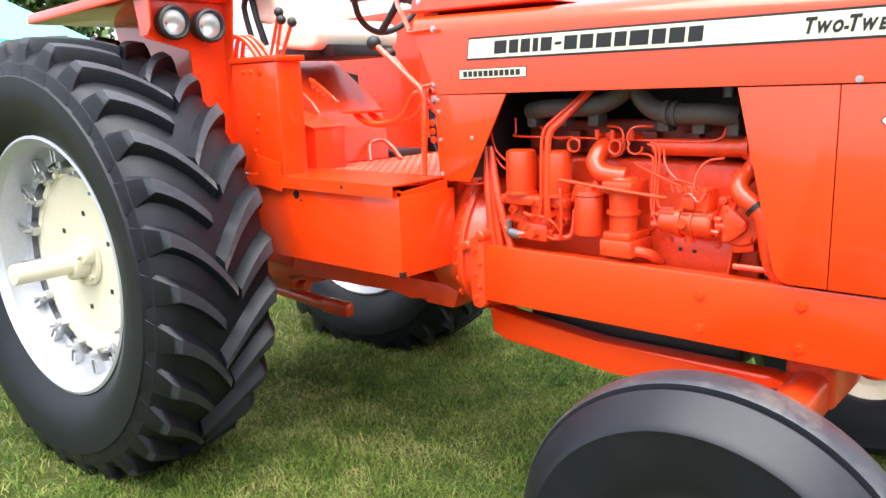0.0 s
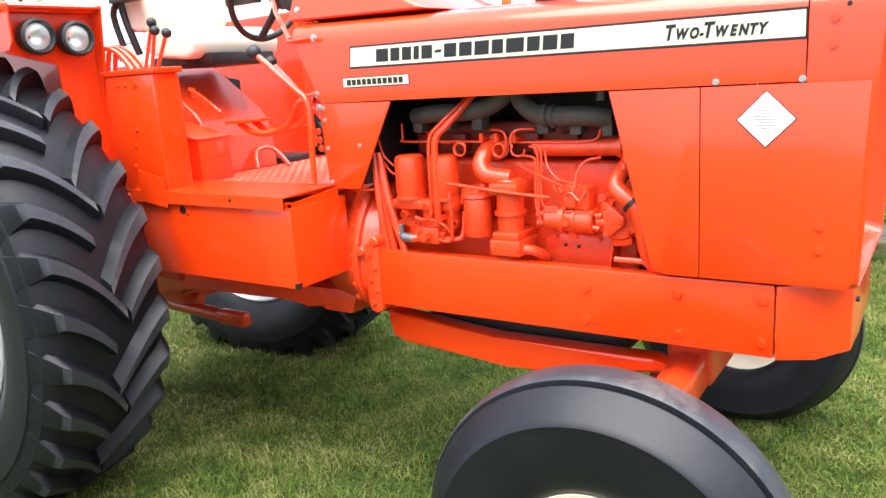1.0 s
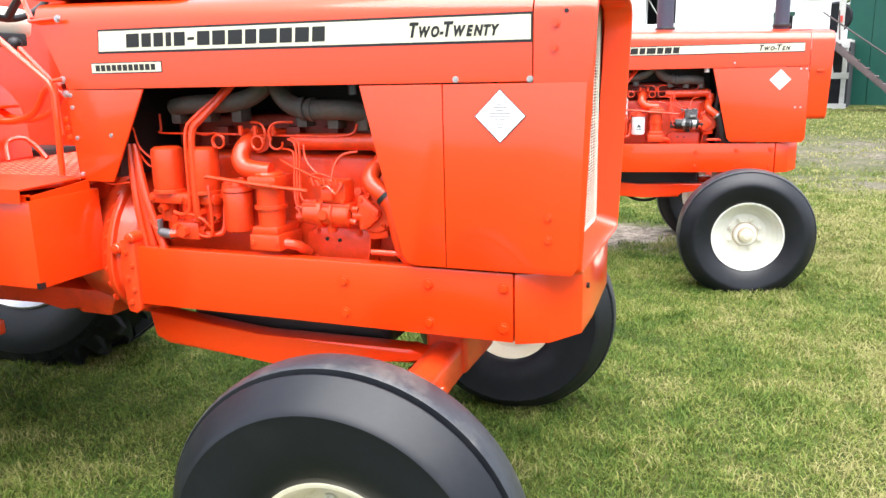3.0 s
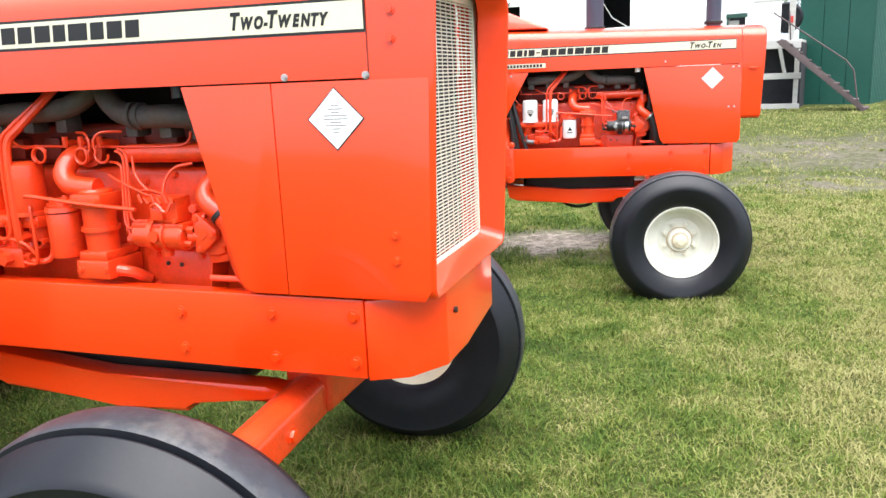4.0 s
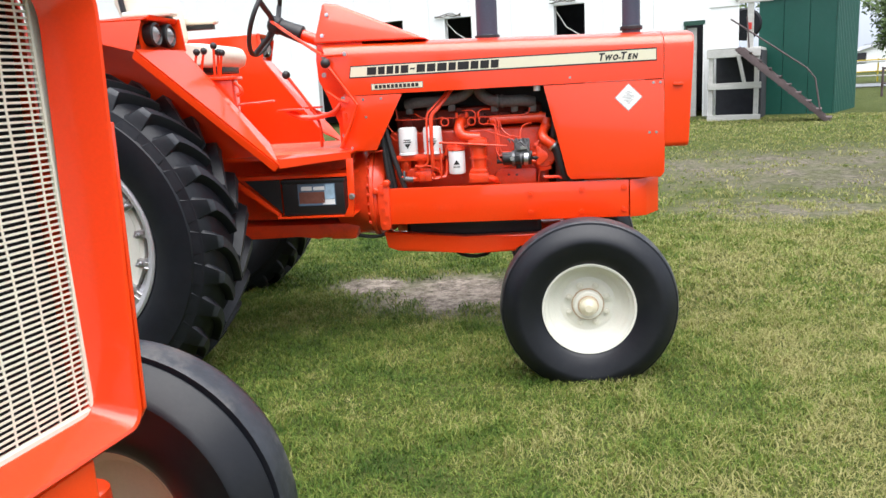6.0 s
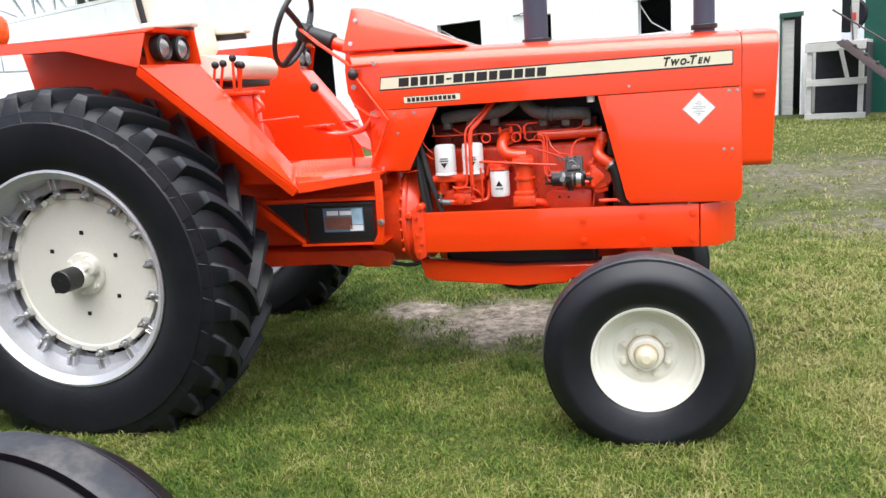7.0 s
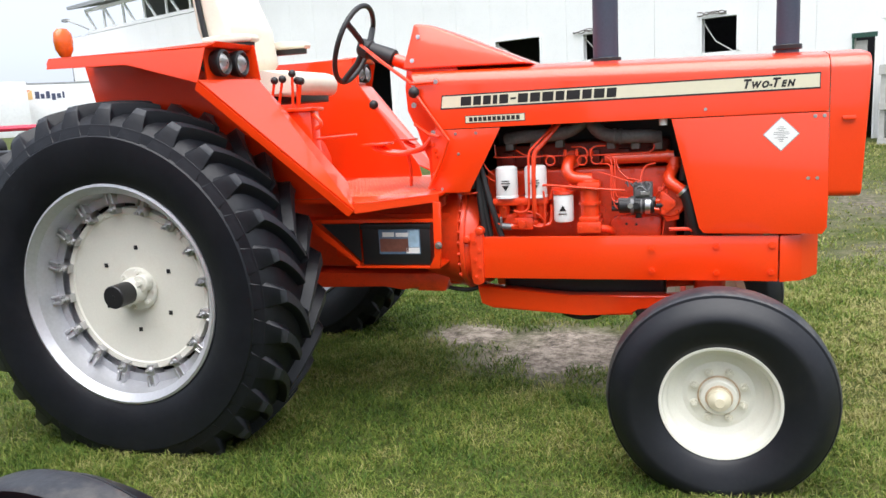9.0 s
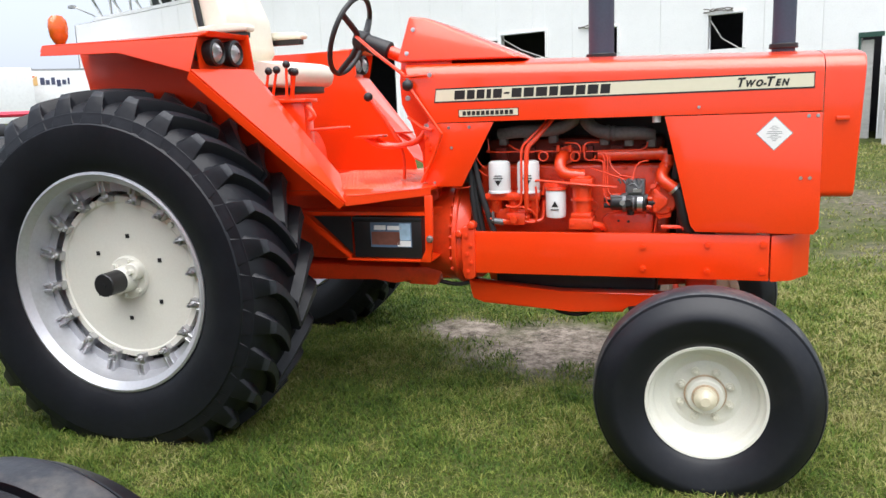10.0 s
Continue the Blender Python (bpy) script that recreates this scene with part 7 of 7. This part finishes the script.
# ---- distance: pole, fence, house, trucks, tent ----
def utility_pole(x, y, h):
    P = thing("utility_pole", "grey wooden utility pole", "pole", Matrix.Translation((x, y, ground_height(x, y))))
    b = B()
    cyl(b, (0, 0, -0.2), (0, 0, h), 0.16, 0.12, 14)
    part("shaft", b, GREYWOOD, P)
    b = B()
    box(b, 0.55, 0.62, -0.03, 0.03, 5.0, h, 0.005, 1)
    box(b, 0.0, 0.6, -0.04, 0.04, 5.6, 5.7, 0.005, 1)
    part("conduit", b, GREYWOOD, P)


utility_pole(8.05, 25.5, 10.0)


def house(x, y, w, d, h, roof_h, yaw, label):
    H = thing("house", label, "house", Matrix.Translation((x, y, ground_height(x, y))) @ Matrix.Rotation(radians(yaw), 4, "Z"))
    b = B()
    prism(b, [(-w / 2, -0.2), (w / 2, -0.2), (w / 2, h), (0, h + roof_h), (-w / 2, h)], 0, d, bev=0)
    part("wall", b, WALLPAINT, H)
    for s in (-1, 1):
        b = B()
        plate(b, [(s * (w / 2 + 0.3), -0.3, h - 0.15), (0, -0.3, h + roof_h + 0.06), (0, d + 0.3, h + roof_h + 0.06), (s * (w / 2 + 0.3), d + 0.3, h - 0.15)], 0.1)
        part("roof", b, ROOFGREY, H)
    for px in (-w / 4, w / 4):
        b = B()
        box(b, px - 0.5, px + 0.5, -0.04, 0.0, 0.9, 2.1, 0.01, 1)
        part("window", b, DARKROOM, H)
    return H


house(38.0, 92.0, 6.0, 9.0, 2.6, 2.4, 10, "small white house with a grey gable roof")
house(28.0, 98.0, 8.0, 8.0, 1.9, 1.1, 0, "low white house with a grey roof")


def pipe_fence(x0, y0, x1, y1, n, h, mat, label):
    F = thing("fence", label, "fence")
    p0, p1 = Vector((x0, y0, 0)), Vector((x1, y1, 0))
    for i in range(n + 1):
        p = p0.lerp(p1, i / n)
        z = ground_height(p.x, p.y)
        b = B()
        cyl(b, (p.x, p.y, z - 0.1), (p.x, p.y, z + h), 0.035, seg=8)
        part("post", b, mat, F)
    for k in (0.45, 0.95):
        b = B()
        tube(b, [(p0.x, p0.y, ground_height(p0.x, p0.y) + h * k), (p1.x, p1.y, ground_height(p1.x, p1.y) + h * k)], 0.03, 8)
        part("rail", b, mat, F)


pipe_fence(10.5, 34.0, 34.0, 31.0, 10, 1.1, GREYWOOD, "long grey pipe fence across the field")
pipe_fence(10.3, 25.0, 12.2, 24.6, 2, 0.85, RUSTY, "short brown pipe rail on the grass")
pipe_fence(12.0, 46.0, 40.0, 42.0, 9, 1.2, YELLOW, "yellow rail fence by the road")

b = B()
plate(b, [(9.0, 36.0, 0.56), (60.0, 30.0, 0.56), (60.0, 36.0, 0.56), (9.0, 41.0, 0.56)], 0.02)
tagged(part("road", b, ROOFGREY), "pale grey gravel road beyond the fence", "road", kind="structure")


def yellow_loader(x, y):
    V = thing("yellow_loader", "small yellow loader parked by the road", "vehicle", Matrix.Translation((x, y, 0.56)))
    b = B()
    box(b, -0.8, 0.8, -0.6, 0.6, 0.5, 1.5, 0.1, 2)
    box(b, -0.4, 0.5, -0.55, 0.55, 1.5, 2.3, 0.1, 2)
    part("body", b, YELLOW, V)
    for sx in (-0.5, 0.5):
        for sy in (-0.62, 0.62):
            b = B()
            cyl(b, (sx, sy - 0.1, 0.35), (sx, sy + 0.1, 0.35), 0.38, seg=20, bev=0.04)
            part("wheel", b, RUBBER, V)


yellow_loader(22.0, 55.0)


def box_truck(x, y, yaw, label):
    V = thing("box_truck", label, "truck", Matrix.Translation((x, y, ground_height(x, y))) @ Matrix.Rotation(radians(yaw), 4, "Z"), "rental box trucks")
    b = B()
    box(b, -3.0, 3.0, -1.2, 1.2, 0.95, 3.16, 0.05, 2)
    body = part("cargo_box", b, TRUCKWHITE, V)
    for sy in (-1.2, 1.2):
        for z in (0.97, 3.10):
            b = B()
            box(b, -3.01, 3.01, sy - 0.02, sy + 0.02, z, z + 0.06, 0.005, 1)
            part("edge_rail", b, ROOFGREY, body)
    b = B()
    prism(b, [(3.1, 0.6), (5.0, 0.6), (5.0, 1.35), (4.5, 1.5), (4.1, 2.35), (3.1, 2.4)], -1.1, 1.1, bev=0.08)
    cab = part("cab", b, TRUCKWHITE, V)
    b = B()
    plate(b, [(4.98, -1.0, 1.40), (4.55, -1.0, 1.52), (4.15, -1.0, 2.30), (4.15, 1.0, 2.30), (4.55, 1.0, 1.52)], -0.01)
    part("windscreen", b, DARKROOM, cab)
    for sx in (-1.8, 4.0):
        for sy in (-1.05, 1.05):
            b = B()
            cyl(b, (sx, sy - 0.13, 0.42), (sx, sy + 0.13, 0.42), 0.44, seg=24, bev=0.04)
            part("wheel", b, RUBBER, V)
    for sy in (-1, 1):
        ys = sorted((sy * 1.2, sy * 1.215))
        # logo shapes first, then the blocks in reading order
        along = lambda u: -2.85 + u if sy < 0 else 0.05 - u
        for mt, pts in ((LOGO_A, [(0.0, 2.47), (0.0, 2.87), (0.58, 2.87)]), (LOGO_B, [(0.08, 2.47), (0.62, 2.47), (0.62, 2.87)])):
            b = B()
            prism(b, [(along(u), z) for u, z in pts], ys[0], ys[1], bev=0)
            part("logo_shape", b, mt, body)
        for i, (w, lo, hi) in enumerate(((0.17, 2.50, 2.80), (0.15, 2.50, 2.70), (0.15, 2.50, 2.80), (0.15, 2.42, 2.70), (0.15, 2.50, 2.70), (0.08, 2.50, 2.77))):
            b = B()
            u = 0.72 + i * 0.21
            q = sorted((along(u), along(u + w)))
            box(b, q[0], q[1], ys[0], ys[1], lo, hi, 0, 1)
            part("print_block", b, LOGO_C, body)


box_truck(-25.5, 24.7, 50.3, "white rental box truck with orange and sand logo shapes")
box_truck(-28.4, 20.8, 170.0, "white rental box truck parked slantwise with logo shapes")


def red_gate():
    G = thing("red_gate", "crimson pipe frame of a trailer", "gate", Matrix.Translation((-10.5, 9.4, 0)) @ Matrix.Rotation(radians(37), 4, "Z"))
    for z in (0.75, 1.72):
        b = B()
        tube(b, [(-2.6, 0, z), (1.7, 0, z)], 0.055, 8)
        part("rail", b, REDPIPE, G)
    for x in (-2.5, -0.4, 1.6):
        b = B()
        tube(b, [(x, 0, 0.0), (x, 0, 1.72)], 0.045, 8)
        part("upright", b, REDPIPE, G)
    M = thing("engine_on_stand", "small dark engine with chrome grille", "machine", Matrix.Translation((-10.9, 10.0, 0)))
    b = B()
    box(b, -0.6, 0.6, -0.4, 0.4, 0.3, 1.3, 0.12, 2)
    cyl(b, (-0.2, -0.42, 1.35), (-0.2, 0.3, 1.35), 0.2, seg=16, bev=0.03)
    part("block", b, BLACK, M)
    for i in range(6):
        b = B()
        box(b, 0.6, 0.63, -0.3, 0.3, 0.55 + i * 0.09, 0.59 + i * 0.09, 0.004, 1)
        part("grille_bar", b, STEEL, M)


red_gate()


def tent(x, y):
    C = thing("canopy_tent", "turquoise peaked canopy tent on thin posts", "tent", Matrix.Translation((x, y, 0)) @ Matrix.Rotation(radians(20), 4, "Z"))
    b = B()
    c = [(-1.8, -1.8), (1.8, -1.8), (1.8, 1.8), (-1.8, 1.8)]
    top = b.verts.new((0, 0, 3.9))
    mid = [b.verts.new((p * 0.5, q * 0.5, 3.1)) for p, q in c]
    rim = [b.verts.new((p, q, 2.45)) for p, q in c]
    low = [b.verts.new((p, q, 2.2)) for p, q in c]
    for i in range(4):
        j = (i + 1) % 4
        b.faces.new((top, mid[i], mid[j]))
        b.faces.new((mid[i], mid[j], rim[j], rim[i]))
        b.faces.new((rim[i], rim[j], low[j], low[i]))
    part("canopy", b, CANVAS, C)
    for p, q in c:
        b = B()
        cyl(b, (p, q, 0), (p, q, 2.45), 0.025, seg=10)
        part("post", b, STEEL, C)


tent(-10.6, 1.6)

# the far surroundings turn a little about the tractors as one
TURN = Matrix.Translation((4.0, -0.5, 0)) @ Matrix.Rotation(radians(1.2), 4, "Z") @ Matrix.Translation((-4.0, 0.5, 0))
for o in list(scene.objects):
    if o.name not in HERE and o.parent is None:
        o.matrix_basis = TURN @ o.matrix_basis

# ---- grass blades ----
def smooth_noise(x, y, scale, seed):
    """Value noise over the plan, -1 to 1."""
    table = np.random.default_rng(seed).uniform(-1, 1, (128, 128))
    u, v = x * scale, y * scale
    i, j = np.floor(u).astype(int), np.floor(v).astype(int)
    fu, fv = u - i, v - j
    fu, fv = fu * fu * (3 - 2 * fu), fv * fv * (3 - 2 * fv)
    at = lambda p, q: table[p % 128, q % 128]
    low = at(i, j) * (1 - fu) + at(i + 1, j) * fu
    high = at(i, j + 1) * (1 - fu) + at(i + 1, j + 1) * fu
    return low * (1 - fv) + high * fv


def grass():
    rng = np.random.default_rng(7)
    zones = [  # x0, x1, y0, y1, blades, height, width
        (0.2, 5.6, -1.9, 4.2, 320000, 0.042, 0.0048),
        (-1.5, 7.5, 4.2, 8.0, 140000, 0.044, 0.0080),
        (-3.0, 0.2, -1.9, 4.2, 60000, 0.044, 0.0065),
        (5.6, 8.5, 0.0, 8.0, 50000, 0.044, 0.0080),
        (-2.0, 13.0, 8.0, 17.2, 70000, 0.042, 0.0150),
    ]
    vs, base = [], 0
    for x0, x1, y0, y1, n, h, w in zones:
        X, Y = rng.uniform(x0, x1, n), rng.uniform(y0, y1, n)
        tuft = 0.55 + 0.45 * (0.5 + 0.5 * smooth_noise(X, Y, 2.2, 1)) + 0.7 * np.maximum(0.0, smooth_noise(X, Y, 9.0, 2))
        k = np.zeros(n)
        for px, py, rx, ry in PATCHES:
            d = np.hypot((X - px) / rx, (Y - py) / ry)
            k = np.maximum(k, np.clip((1.15 - d) / 0.7, 0, 1) * (1.05 if py < 7 else 0.80))
        keep = rng.random(n) > k * (1.05 + 0.8 * smooth_noise(X, Y, 4.0, 3))
        X, Y, tuft = X[keep], Y[keep], tuft[keep]
        n = len(X)
        Z = np.array([ground_height(x, y) for x, y in zip(X.tolist(), Y.tolist())]) - 0.004
        a = rng.uniform(0, 2 * np.pi, n)
        lean = rng.uniform(0.3, 1.8, n)
        la = rng.uniform(0, 2 * np.pi, n)
        H = h * tuft * rng.uniform(0.6, 1.35, n)
        Wd = w * rng.uniform(0.7, 1.3, n)
        dx, dy = np.cos(a) * Wd / 2, np.sin(a) * Wd / 2
        lx, ly = np.cos(la) * lean * H, np.sin(la) * lean * H
        p = np.empty((n, 5, 3))
        p[:, 0] = np.stack([X - dx, Y - dy, Z], 1)
        p[:, 1] = np.stack([X + dx, Y + dy, Z], 1)
        p[:, 2] = np.stack([X + dx * 0.75 + lx * 0.35, Y + dy * 0.75 + ly * 0.35, Z + H * 0.6], 1)
        p[:, 3] = np.stack([X - dx * 0.75 + lx * 0.35, Y - dy * 0.75 + ly * 0.35, Z + H * 0.6], 1)
        p[:, 4] = np.stack([X + lx, Y + ly, Z + H * (1 - 0.32 * lean)], 1)
        vs.append(p.reshape(-1, 3))
        base += n
    k = 5 * np.arange(base)
    loops = np.stack([k, k + 1, k + 2, k + 3, k + 3, k + 2, k + 4], 1).reshape(-1)
    starts = np.stack([7 * np.arange(base), 7 * np.arange(base) + 4], 1).reshape(-1)
    me = bpy.data.meshes.new("grass")
    me.vertices.add(5 * base)
    me.vertices.foreach_set("co", np.concatenate(vs).reshape(-1))
    me.loops.add(7 * base)
    me.loops.foreach_set("vertex_index", loops.astype(np.int32))
    me.polygons.add(2 * base)
    me.polygons.foreach_set("loop_start", starts.astype(np.int32))
    me.update(calc_edges=True)
    m = bpy.data.materials.new("grass_blades")
    m.use_nodes = True
    n, l = m.node_tree.nodes, m.node_tree.links
    bs = n["Principled BSDF"]
    bs.inputs["Roughness"].default_value = 0.65
    bs.inputs["Specular IOR Level"].default_value = 0.25
    geo = n.new("ShaderNodeNewGeometry")
    ramp = n.new("ShaderNodeValToRGB")
    stops = [(0.0, (0.020, 0.056, 0.008)), (0.32, (0.058, 0.115, 0.016)), (0.60, (0.135, 0.200, 0.032)), (0.84, (0.225, 0.25, 0.060)), (1.0, (0.34, 0.32, 0.13))]
    while len(ramp.color_ramp.elements) < len(stops):
        ramp.color_ramp.elements.new(0.5)
    for e, (p_, c) in zip(ramp.color_ramp.elements, stops):
        e.position, e.color = p_, (*c, 1)
    big = n.new("ShaderNodeTexNoise")
    big.inputs["Scale"].default_value, big.inputs["Detail"].default_value = 4.5, 9
    l.new(geo.outputs["Position"], big.inputs["Vector"])
    wide = n.new("ShaderNodeTexNoise")
    wide.inputs["Scale"].default_value, wide.inputs["Detail"].default_value = 1.3, 4
    l.new(geo.outputs["Position"], wide.inputs["Vector"])

    def weigh(src, k, add):
        t = n.new("ShaderNodeMath")
        t.operation = "MULTIPLY_ADD"
        t.inputs[1].default_value = k
        l.new(src, t.inputs[0])
        if isinstance(add, float):
            t.inputs[2].default_value = add
        else:
            l.new(add, t.inputs[2])
        return t.outputs[0]

    ad = n.new("ShaderNodeClamp")
    tone = weigh(wide.outputs["Fac"], 1.1, -0.92)
    tone = weigh(big.outputs["Fac"], 1.3, tone)
    where = n.new("ShaderNodeSeparateXYZ")
    l.new(geo.outputs["Position"], where.inputs[0])
    # paler, yellower blades ahead: the open ground's brighter light put into the tone
    open_ground = n.new("ShaderNodeMapRange")
    open_ground.inputs["From Min"].default_value, open_ground.inputs["From Max"].default_value, open_ground.inputs["To Max"].default_value = 2.8, 4.6, 0.34
    l.new(where.outputs["X"], open_ground.inputs["Value"])
    tone = weigh(open_ground.outputs[0], 1.0, tone)
    l.new(weigh(geo.outputs["Random Per Island"], 0.62, tone), ad.inputs["Value"])
    l.new(ad.outputs[0], ramp.inputs["Fac"])
    l.new(ramp.outputs[0], bs.inputs["Base Color"])
    thin = n.new("ShaderNodeBsdfTranslucent")
    l.new(ramp.outputs[0], thin.inputs["Color"])
    both = n.new("ShaderNodeMixShader")
    both.inputs["Fac"].default_value = 0.28
    l.new(bs.outputs[0], both.inputs[1])
    l.new(thin.outputs[0], both.inputs[2])
    l.new(both.outputs[0], n["Material Output"].inputs["Surface"])
    me.materials.append(m)
    return tagged(new("grass", me), "short mown grass with pale straw among green blades", "grass", kind="stuff")


grass()
